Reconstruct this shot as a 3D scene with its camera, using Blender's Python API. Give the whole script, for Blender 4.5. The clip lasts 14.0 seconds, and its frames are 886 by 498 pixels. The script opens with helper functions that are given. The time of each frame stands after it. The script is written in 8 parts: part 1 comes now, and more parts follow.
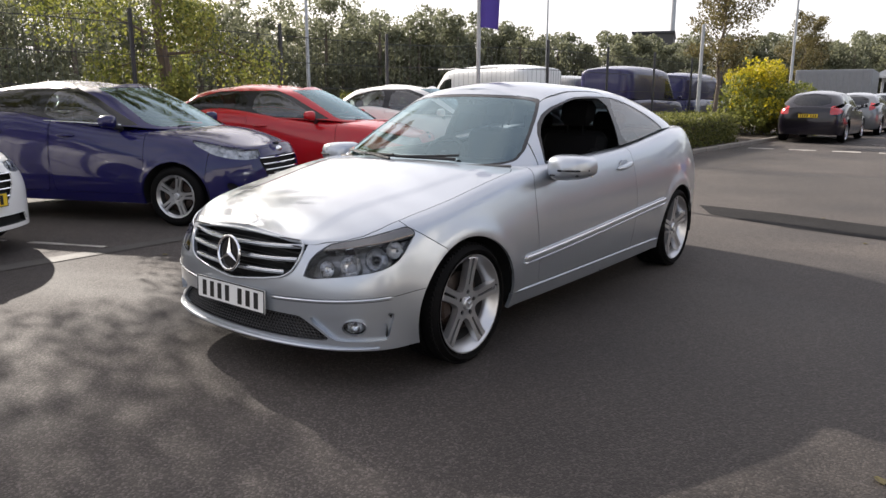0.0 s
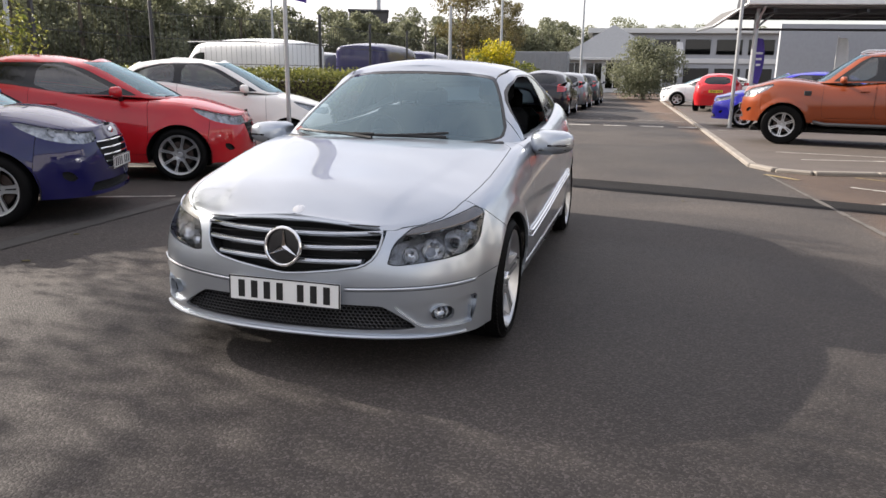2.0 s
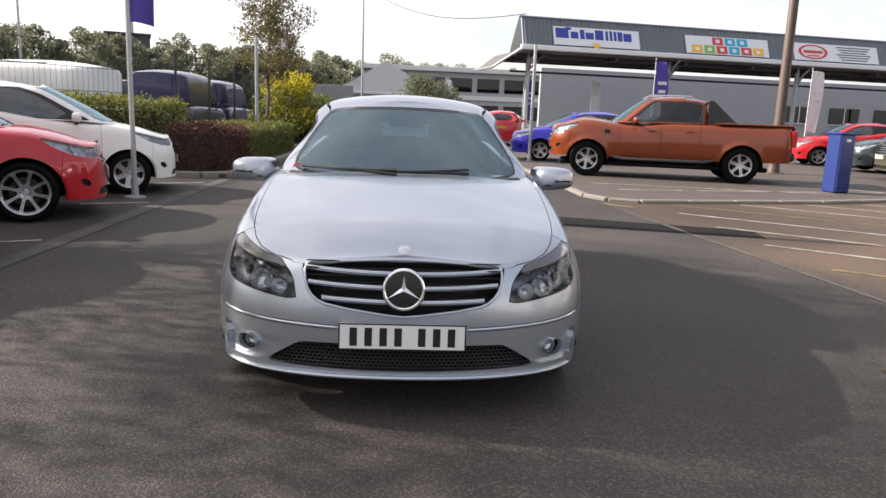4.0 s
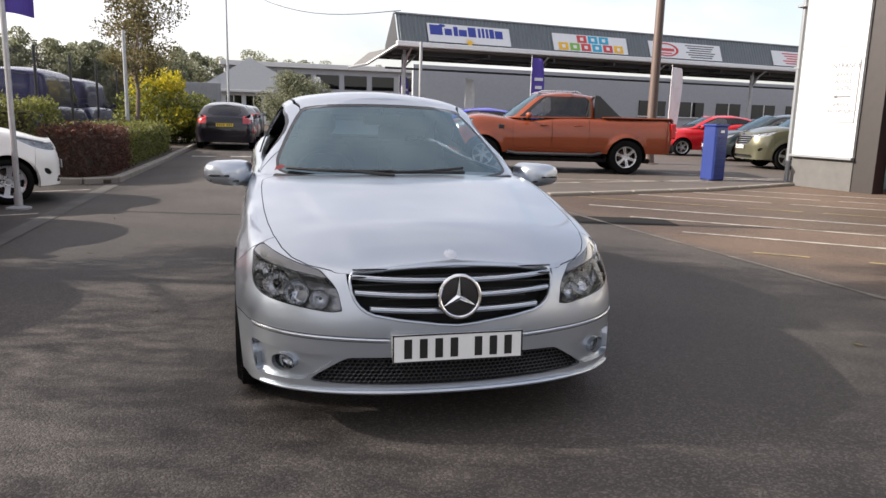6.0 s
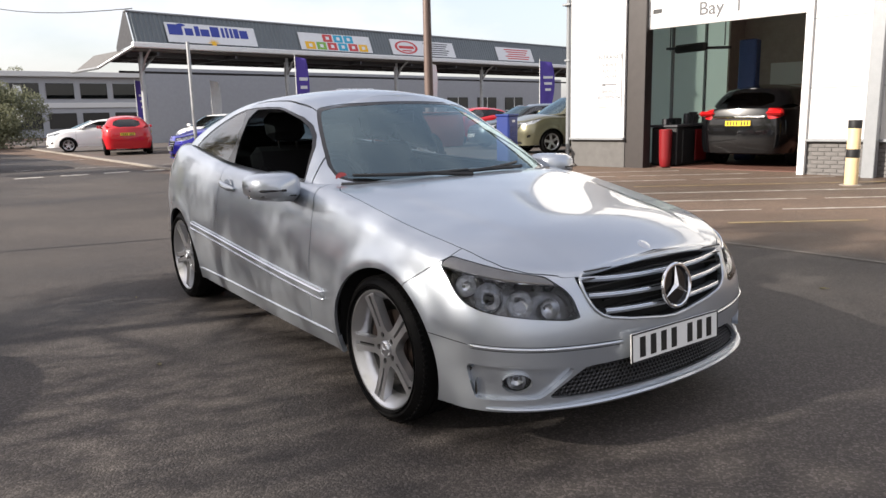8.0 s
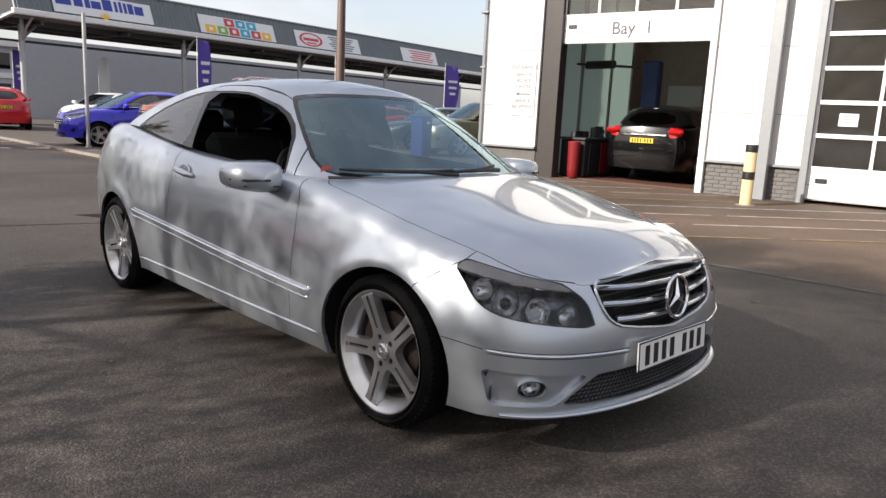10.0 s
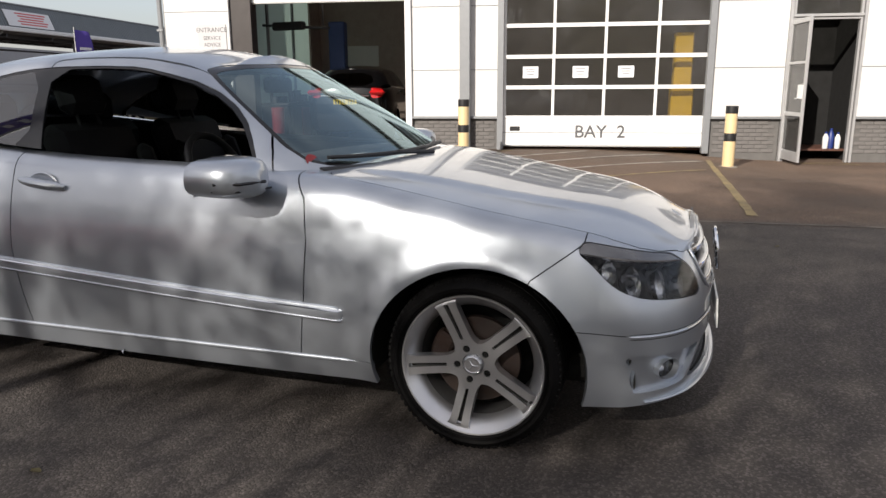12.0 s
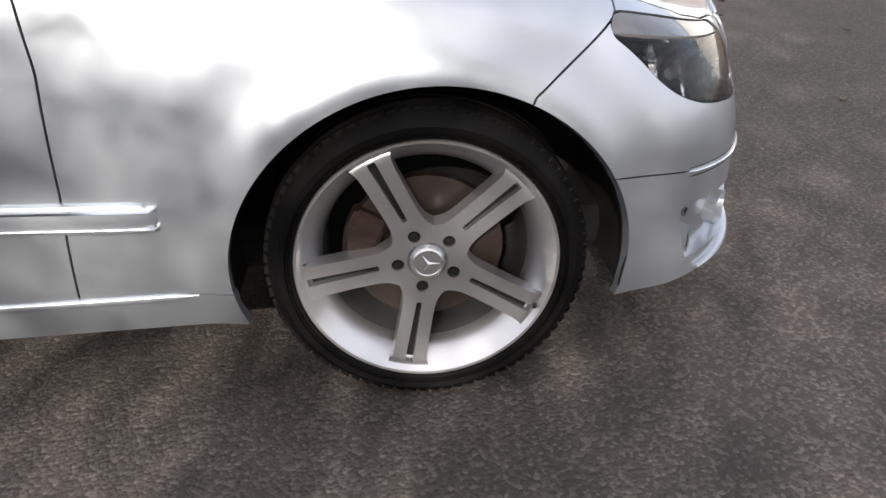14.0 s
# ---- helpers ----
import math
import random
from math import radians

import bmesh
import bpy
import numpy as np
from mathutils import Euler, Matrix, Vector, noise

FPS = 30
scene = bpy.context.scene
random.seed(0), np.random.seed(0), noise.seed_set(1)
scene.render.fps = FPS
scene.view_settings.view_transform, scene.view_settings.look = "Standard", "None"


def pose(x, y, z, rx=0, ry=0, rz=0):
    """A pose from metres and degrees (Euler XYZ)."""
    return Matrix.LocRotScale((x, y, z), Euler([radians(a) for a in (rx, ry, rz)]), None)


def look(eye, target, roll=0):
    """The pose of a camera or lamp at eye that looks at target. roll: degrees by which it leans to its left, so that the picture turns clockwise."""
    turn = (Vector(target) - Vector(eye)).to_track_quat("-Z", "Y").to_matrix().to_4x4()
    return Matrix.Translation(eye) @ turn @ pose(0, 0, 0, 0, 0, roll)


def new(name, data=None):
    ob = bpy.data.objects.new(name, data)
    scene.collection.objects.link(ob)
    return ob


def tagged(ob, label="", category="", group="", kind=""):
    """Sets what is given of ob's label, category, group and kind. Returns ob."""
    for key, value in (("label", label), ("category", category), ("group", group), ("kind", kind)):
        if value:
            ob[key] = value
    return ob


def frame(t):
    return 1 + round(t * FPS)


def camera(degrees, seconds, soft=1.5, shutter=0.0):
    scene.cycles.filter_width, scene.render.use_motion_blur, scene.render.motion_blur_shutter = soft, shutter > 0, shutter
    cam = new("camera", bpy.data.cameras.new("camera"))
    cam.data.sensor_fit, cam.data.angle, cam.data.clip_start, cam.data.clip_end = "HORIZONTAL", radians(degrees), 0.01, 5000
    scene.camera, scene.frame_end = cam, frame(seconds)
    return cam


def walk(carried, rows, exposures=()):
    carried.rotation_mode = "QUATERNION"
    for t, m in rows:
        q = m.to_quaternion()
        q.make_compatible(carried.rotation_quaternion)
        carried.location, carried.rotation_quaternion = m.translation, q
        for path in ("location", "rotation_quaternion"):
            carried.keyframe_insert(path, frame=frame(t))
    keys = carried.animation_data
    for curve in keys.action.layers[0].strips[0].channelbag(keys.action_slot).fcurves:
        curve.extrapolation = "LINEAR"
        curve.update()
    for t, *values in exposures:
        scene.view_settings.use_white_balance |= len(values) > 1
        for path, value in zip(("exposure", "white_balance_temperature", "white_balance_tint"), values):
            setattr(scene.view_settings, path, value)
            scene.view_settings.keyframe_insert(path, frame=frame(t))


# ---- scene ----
cam = camera(63.4, 14.0)
PATH = [
    (0, (2.829, -2.747, 1.293), (1.618, -1.21, 0.878), 0.1),
    (0.5, (2.629, -2.955, 1.282), (1.522, -1.34, 0.87), 1.2),
    (1, (2.314, -3.123, 1.273), (1.338, -1.43, 0.849), 1.1),
    (1.5, (1.93, -3.238, 1.276), (1.212, -1.435, 0.792), 2.4),
    (2, (1.43, -3.439, 1.286), (0.915, -1.564, 0.815), 0.8),
    (2.5, (0.971, -3.536, 1.273), (0.685, -1.586, 0.937), 1.9),
    (3, (0.487, -3.617, 1.262), (0.421, -1.647, 0.919), -0.2),
    (3.2, (0.324, -3.613, 1.267), (0.334, -1.648, 0.895), 1.1),
    (5.3, (-0.206, -3.5, 1.283), (0.013, -1.546, 0.92), 3.1),
    (5.5, (-0.285, -3.461, 1.259), (-0.023, -1.51, 0.906), 4.0),
    (6, (-0.715, -3.352, 1.256), (-0.237, -1.445, 0.889), 1.5),
    (6.5, (-1.153, -3.146, 1.235), (-0.499, -1.291, 0.869), 0.9),
    (7, (-1.601, -2.922, 1.222), (-0.713, -1.162, 0.884), 0.2),
    (7.5, (-1.96, -2.644, 1.209), (-0.889, -0.995, 0.848), 0.3),
    (7.7, (-2.089, -2.534, 1.216), (-0.98, -0.909, 0.856), -0.8),
    (9.8, (-2.504, -2.17, 1.24), (-1.17, -0.729, 0.86), 2.8),
    (10, (-2.546, -2.078, 1.213), (-1.171, -0.672, 0.851), 2.8),
    (10.5, (-2.767, -1.799, 1.223), (-1.246, -0.573, 0.796), 1.2),
    (11, (-2.867, -1.381, 1.23), (-1.216, -0.33, 0.818), 0.7),
    (11.5, (-2.962, -0.983, 1.222), (-1.194, -0.138, 0.821), 0.6),
    (12, (-3.0, -0.597, 1.203), (-1.142, -0.001, 0.765), -0.3),
    (12.5, (-2.968, -0.310, 1.178), (-1.075, 0.030, 0.627), -1.7),
    (13, (-2.775, -0.080, 1.120), (-0.908, -0.104, 0.400), -2.1),
    (13.5, (-2.389, 0.107, 1.087), (-0.601, -0.107, 0.217), 0.9),
    (14, (-1.986, 0.051, 0.958), (-0.232, -0.070, 0.004), -1.7),
]
walk(cam, [(t, look(eye, target, roll)) for t, eye, target, roll in PATH], [(0, 1.15), (1.0, 1.15), (2.0, 1.22), (3.0, 1.13), (7.5, 1.09), (9.8, 0.9), (11.5, 0.60), (12.0, 0.50), (12.5, 0.68), (13.0, 1.05), (13.5, 1.28), (14, 1.52)])

# ---------------------------------------------------------------- sky, sun, exposure
SUN_AZ, SUN_EL = 166.0, 28.5         # degrees from +x towards +y, and above the horizon
world = bpy.data.worlds.new("sky")
scene.world = world
world.use_nodes = True
wn = world.node_tree
sky = wn.nodes.new("ShaderNodeTexSky")
sky.sky_type, sky.sun_disc = "NISHITA", False
sky.sun_elevation, sky.sun_rotation = radians(SUN_EL), radians(90 - SUN_AZ)
sky.air_density, sky.dust_density, sky.ozone_density = 1.0, 3.0, 1.0
# high thin cloud over the blue, thicker towards the sun and the horizon
tcw, nzw, mpw = wn.nodes.new("ShaderNodeTexCoord"), wn.nodes.new("ShaderNodeTexNoise"), wn.nodes.new("ShaderNodeMapping")
mpw.inputs["Scale"].default_value = (1.0, 1.0, 2.4)
nzw.inputs["Scale"].default_value, nzw.inputs["Detail"].default_value, nzw.inputs["Roughness"].default_value = 2.2, 7, 0.55
wn.links.new(tcw.outputs["Generated"], mpw.inputs["Vector"])
wn.links.new(mpw.outputs["Vector"], nzw.inputs["Vector"])
sxw, gdw, adw, clw = (wn.nodes.new(k) for k in ("ShaderNodeSeparateXYZ", "ShaderNodeMath", "ShaderNodeMath", "ShaderNodeMapRange"))
wn.links.new(tcw.outputs["Generated"], sxw.inputs[0])
gdw.operation, adw.operation = "MULTIPLY", "ADD"
gdw.inputs[1].default_value = -0.20
wn.links.new(sxw.outputs["X"], gdw.inputs[0])
wn.links.new(nzw.outputs["Fac"], adw.inputs[0])
wn.links.new(gdw.outputs[0], adw.inputs[1])
clw.inputs["From Min"].default_value, clw.inputs["From Max"].default_value = 0.34, 0.70
clw.inputs["To Min"].default_value, clw.inputs["To Max"].default_value = 0.34, 0.96
wn.links.new(adw.outputs[0], clw.inputs["Value"])
mxw = wn.nodes.new("ShaderNodeMix")
mxw.data_type = "RGBA"
mxw.inputs["B"].default_value = (5.35, 5.08, 5.25, 1)
wn.links.new(clw.outputs["Result"], mxw.inputs["Factor"])
wn.links.new(sky.outputs["Color"], mxw.inputs["A"])
wn.links.new(mxw.outputs["Result"], wn.nodes["Background"].inputs["Color"])
wn.nodes["Background"].inputs["Strength"].default_value = 0.12
sun_data = bpy.data.lights.new("sun", "SUN")
sun_data.energy, sun_data.angle, sun_data.color = 4.7, radians(0.55), (1.0, 0.92, 0.83)
sun = new("sun", sun_data)
sun_dir = Vector((math.cos(radians(SUN_AZ)) * math.cos(radians(SUN_EL)), math.sin(radians(SUN_AZ)) * math.cos(radians(SUN_EL)), math.sin(radians(SUN_EL))))
sun.matrix_basis = look(sun_dir * 60, (0, 0, 0))


# ---------------------------------------------------------------- geometry helpers
def spline(xs, ys):
    """Natural cubic spline through knots; ys may have several columns."""
    xs, ys = np.asarray(xs, float), np.asarray(ys, float)
    n, h = len(xs), np.diff(xs)
    hh = h.reshape((-1,) + (1,) * (ys.ndim - 1))
    a, r = np.zeros((n, n)), np.zeros(ys.shape)
    a[0, 0] = a[-1, -1] = 1
    for i in range(1, n - 1):
        a[i, i - 1], a[i, i], a[i, i + 1] = h[i - 1], 2 * (h[i - 1] + h[i]), h[i]
        r[i] = 6 * ((ys[i + 1] - ys[i]) / h[i] - (ys[i] - ys[i - 1]) / h[i - 1])
    m = np.linalg.solve(a, r)

    def at(x):
        x = np.asarray(x, float)
        i = np.clip(np.searchsorted(xs, x) - 1, 0, n - 2)
        e = (1,) * (ys.ndim - 1)
        p, q = (xs[i + 1] - x).reshape(x.shape + e), (x - xs[i]).reshape(x.shape + e)
        k = h[i].reshape(x.shape + e)
        return (m[i] * p ** 3 + m[i + 1] * q ** 3) / (6 * k) + (ys[i] / k - m[i] * k / 6) * p + (ys[i + 1] / k - m[i + 1] * k / 6) * q
    return at


def sd_poly(px, py, poly):
    """Signed distance to a polygon, negative inside."""
    p = np.asarray(poly, float)
    d = np.full(px.shape, 1e9)
    inside = np.zeros(px.shape, bool)
    for (ax, ay), (bx, by) in zip(p, np.roll(p, -1, 0)):
        ex, ey = bx - ax, by - ay
        t = np.clip(((px - ax) * ex + (py - ay) * ey) / (ex * ex + ey * ey + 1e-12), 0, 1)
        d = np.minimum(d, np.hypot(px - ax - t * ex, py - ay - t * ey))
        cross = (ay > py) != (by > py)
        with np.errstate(divide="ignore", invalid="ignore"):
            inside ^= cross & (px < ex * (py - ay) / (ey if ey else 1e-12) + ax)
    return np.where(inside, -d, d)


def rounded(poly, times=2):
    """Corner cutting, closed."""
    p = np.asarray(poly, float)
    for _ in range(times):
        q = np.roll(p, -1, 0)
        p = np.stack([p * 0.75 + q * 0.25, p * 0.25 + q * 0.75], 1).reshape(-1, p.shape[1])
    return p


class Surf:
    """A sheet of polygons that can be cut along the zero line of a field."""

    def __init__(self, grid, attr):
        nu, nv = grid.shape[:2]
        self.p = grid.reshape(-1, 3)
        self.a = attr.reshape(nu * nv, -1)
        self.f = [[i * nv + j, (i + 1) * nv + j, (i + 1) * nv + j + 1, i * nv + j + 1] for i in range(nu - 1) for j in range(nv - 1)]
        self.l = ["body"] * len(self.f)

    def cut(self, field, src, dst):
        src = (src,) if isinstance(src, str) else src
        v = np.where(np.abs(field) < 2e-4, 2e-4, field)
        neg = (v < 0).tolist()
        v = v.tolist()
        newp, newa, seen, base = [], [], {}, len(self.p)

        def mid(i, j):
            key = (i, j) if i < j else (j, i)
            if key not in seen:
                t = v[key[0]] / (v[key[0]] - v[key[1]])
                seen[key] = base + len(newp)
                newp.append(self.p[key[0]] * (1 - t) + self.p[key[1]] * t)
                newa.append(self.a[key[0]] * (1 - t) + self.a[key[1]] * t)
            return seen[key]
        nf, nl = [], []
        for f, l in zip(self.f, self.l):
            if l not in src:
                nf.append(f), nl.append(l)
                continue
            k = sum(neg[i] for i in f)
            if k == 0 or k == len(f):
                nf.append(f), nl.append(dst if k else l)
                continue
            a, b = [], []
            for i, j in zip(f, f[1:] + f[:1]):
                (a if neg[i] else b).append(i)
                if neg[i] != neg[j]:
                    m = mid(i, j)
                    a.append(m), b.append(m)
            nf.append(a), nl.append(dst)
            nf.append(b), nl.append(l)
        self.f, self.l = nf, nl
        if newp:
            self.p, self.a = np.vstack([self.p, newp]), np.vstack([self.a, newa])

    def take(self, *labels):
        fs = [f for f, l in zip(self.f, self.l) if l in labels and len(f) > 2]
        used = sorted({i for f in fs for i in f})
        new_i = {i: k for k, i in enumerate(used)}
        return G(self.p[used] if used else np.zeros((0, 3)), [[new_i[i] for i in f] for f in fs])


class G:
    """A bag of vertices and faces."""

    def __init__(self, v=(), f=()):
        self.v = [tuple(map(float, p)) for p in v]
        self.f = [list(x) for x in f]
        self.mi = []

    def add(self, v, f):
        n = len(self.v)
        self.v += [tuple(map(float, p)) for p in v]
        self.f += [[i + n for i in x] for x in f]
        return self

    def join(self, *others):
        for o in others:
            self.add(o.v, o.f)
        return self

    def moved(self, m):
        return G([m @ Vector(p) for p in self.v], self.f if m.determinant() > 0 else [x[::-1] for x in self.f])

    def mirror(self):
        """Adds the other half, across x = 0, welded on the middle line."""
        n, k = len(self.v), {}
        for i, p in enumerate(self.v[:n]):
            if abs(p[0]) < 1e-4:
                k[i] = i
            else:
                k[i] = len(self.v)
                self.v.append((-p[0], p[1], p[2]))
        self.f += [[k[i] for i in x][::-1] for x in self.f]
        return self

    def flipped(self):
        return G([(-p[0], p[1], p[2]) for p in self.v], [x[::-1] for x in self.f])

    def normals(self):
        v = np.array(self.v)
        n = np.zeros_like(v)
        for f in self.f:
            a = v[f[0]]
            for i, j in zip(f[1:-1], f[2:]):
                c = np.cross(v[i] - a, v[j] - a)
                n[f[0]] += c
                n[i] += c
                n[j] += c
        return n / np.maximum(np.linalg.norm(n, axis=1, keepdims=True), 1e-12)

    def rim(self, depth):
        """Turns the open edges inwards by depth."""
        n = self.normals()
        edges = {}
        for f in self.f:
            for i, j in zip(f, f[1:] + f[:1]):
                edges[(i, j)] = True
        new_i = {}

        def inner(i):
            if i not in new_i:
                new_i[i] = len(self.v)
                self.v.append(tuple(np.array(self.v[i]) - n[i] * depth))
            return new_i[i]
        self.f += [[j, i, inner(i), inner(j)] for (i, j) in edges if (j, i) not in edges]
        return self

    def shifted(self, depth):
        n = self.normals()
        return G([np.array(p) - q * depth for p, q in zip(self.v, n)], self.f)

    def box(self, c, s, b=0.0, m=None):
        """A box with chamfered edges."""
        h = [x / 2 for x in s]
        b = min(b, *[x * 0.95 for x in h]) if b else 0
        if not b:
            v = [(c[0] + h[0] * i, c[1] + h[1] * j, c[2] + h[2] * k) for i in (-1, 1) for j in (-1, 1) for k in (-1, 1)]
            f = [[0, 1, 3, 2], [4, 6, 7, 5], [0, 4, 5, 1], [2, 3, 7, 6], [0, 2, 6, 4], [1, 5, 7, 3]]
        else:
            v, idx = [], {}
            for i in (-1, 1):
                for j in (-1, 1):
                    for k in (-1, 1):
                        for ax in range(3):
                            idx[i, j, k, ax] = len(v)
                            v.append(tuple(c[a] + s_ * (h[a] - (0 if a == ax else b)) for a, s_ in enumerate((i, j, k))))
            f = []
            for ax in range(3):
                o = [a for a in range(3) if a != ax]
                for sg in (-1, 1):
                    q = []
                    for s1, s2 in ((-1, -1), (1, -1), (1, 1), (-1, 1)):
                        key = [0, 0, 0]
                        key[ax], key[o[0]], key[o[1]] = sg, s1, s2
                        q.append(idx[(*key, ax)])
                    f.append(q)
                for s1 in (-1, 1):
                    for s2 in (-1, 1):
                        q = []
                        for sg, w in ((-1, o[0]), (1, o[0]), (1, o[1]), (-1, o[1])):
                            key = [0, 0, 0]
                            key[ax], key[o[0]], key[o[1]] = sg, s1, s2
                            q.append(idx[(*key, w)])
                        f.append(q)
            f += [[idx[i, j, k, a] for a in range(3)] for i in (-1, 1) for j in (-1, 1) for k in (-1, 1)]
            cc = np.array(c)
            for q in f:
                p = [np.array(v[i]) for i in q]
                if np.dot(np.cross(p[1] - p[0], p[2] - p[0]), sum(p) / len(p) - cc) < 0:
                    q.reverse()
        if m is not None:
            v = [m @ Vector(p) for p in v]
        return self.add(v, f)

    def lathe(self, profile, n=24, m=None, closed=False):
        """Profile of (radius, height) round z."""
        k = len(profile)
        v = [(r * math.cos(t), r * math.sin(t), z) for t in (math.tau * i / n for i in range(n)) for r, z in profile]
        f = [[i * k + j, ((i + 1) % n) * k + j, ((i + 1) % n) * k + (j + 1) % k, i * k + (j + 1) % k] for i in range(n) for j in range(k if closed else k - 1)]
        if m is not None:
            v = [m @ Vector(p) for p in v]
        return self.add(v, f)

    def rod(self, a, b, r0, r1=None, n=10, caps=True):
        a, b = Vector(a), Vector(b)
        r1 = r0 if r1 is None else r1
        q = (b - a).to_track_quat("Z", "Y")
        v = []
        for p, r in ((a, r0), (b, r1)):
            v += [p + q @ Vector((r * math.cos(math.tau * i / n), r * math.sin(math.tau * i / n), 0)) for i in range(n)]
        f = [[i, (i + 1) % n, n + (i + 1) % n, n + i] for i in range(n)]
        if caps:
            f += [list(range(n))[::-1], list(range(n, 2 * n))]
        return self.add(v, f)

    def tube(self, pts, r, n=8, closed=False, flat=1.0):
        """A round bar along points; r may be a list."""
        pts = [Vector(p) for p in pts]
        k = len(pts)
        v, up = [], Vector((0, 0, 1))
        for i, p in enumerate(pts):
            d = (pts[(i + 1) % k if closed else min(i + 1, k - 1)] - pts[(i - 1) % k if closed else max(i - 1, 0)]).normalized()
            s = d.cross(up if abs(d.z) < 0.95 else Vector((0, 1, 0))).normalized()
            t = s.cross(d)
            rr = r[i] if isinstance(r, (list, tuple)) else r
            v += [p + s * (rr * flat * math.cos(math.tau * j / n)) + t * (rr * math.sin(math.tau * j / n)) for j in range(n)]
        f = [[i * n + j, i * n + (j + 1) % n, ((i + 1) % k) * n + (j + 1) % n, ((i + 1) % k) * n + j] for i in range(k if closed else k - 1) for j in range(n)]
        if not closed:
            f += [list(range(n))[::-1], list(range((k - 1) * n, k * n))]
        return self.add(v, [x[::-1] for x in f])

    def slab(self, outline, z0, z1, m=None):
        """An upright extrusion of a plan outline (anticlockwise)."""
        n = len(outline)
        v = [(x, y, z0) for x, y in outline] + [(x, y, z1) for x, y in outline]
        f = [list(range(n))[::-1], list(range(n, 2 * n))] + [[i, (i + 1) % n, n + (i + 1) % n, n + i] for i in range(n)]
        if m is not None:
            v = [m @ Vector(p) for p in v]
        return self.add(v, f)


def mesh_of(name, g, sharp=35, material=None):
    me = bpy.data.meshes.new(name)
    me.from_pydata(g.v, [], g.f)
    me.update()
    if sharp:
        me.shade_smooth()
        me.set_sharp_from_angle(angle=radians(sharp))
    if material:
        me.materials.append(material)
    return me


def part(name, g, material, parent, label="", sharp=35):
    """One mesh object under a thing or a part."""
    ob = new(name, mesh_of(name, g, sharp, material))
    ob.parent = parent
    return tagged(ob, label)


def thing(name, g, material, label, category, group="", kind="", m=None, sharp=35):
    """A thing that is one mesh."""
    ob = new(name, mesh_of(name, g, sharp, material))
    if m is not None:
        ob.matrix_basis = m
    return tagged(ob, label, category, group, kind)


def root(name, m, label="", category="", group="", kind=""):
    """An empty at the base of a thing that has parts."""
    ob = new(name)
    ob.empty_display_size = 0.1
    ob.matrix_basis = m
    return tagged(ob, label, category, group, kind)


def letters(name, text, size, material, parent, m, depth=0.002, label="", bold=0.0):
    """Raised letters in the built-in font, as a mesh; they stand in the x-y plane of m, centred."""
    cu = bpy.data.curves.new(name, "FONT")
    cu.body, cu.size, cu.align_x, cu.align_y, cu.extrude, cu.offset = text, size, "CENTER", "CENTER", depth, bold
    tmp = bpy.data.objects.new(name, cu)
    scene.collection.objects.link(tmp)
    bpy.context.view_layer.update()
    me = bpy.data.meshes.new_from_object(tmp.evaluated_get(bpy.context.evaluated_depsgraph_get()))
    bpy.data.objects.remove(tmp)
    me.materials.clear()
    me.materials.append(material)
    me.name = name
    ob = new(name, me)
    ob.parent = parent
    ob.matrix_basis = m
    return tagged(ob, label)

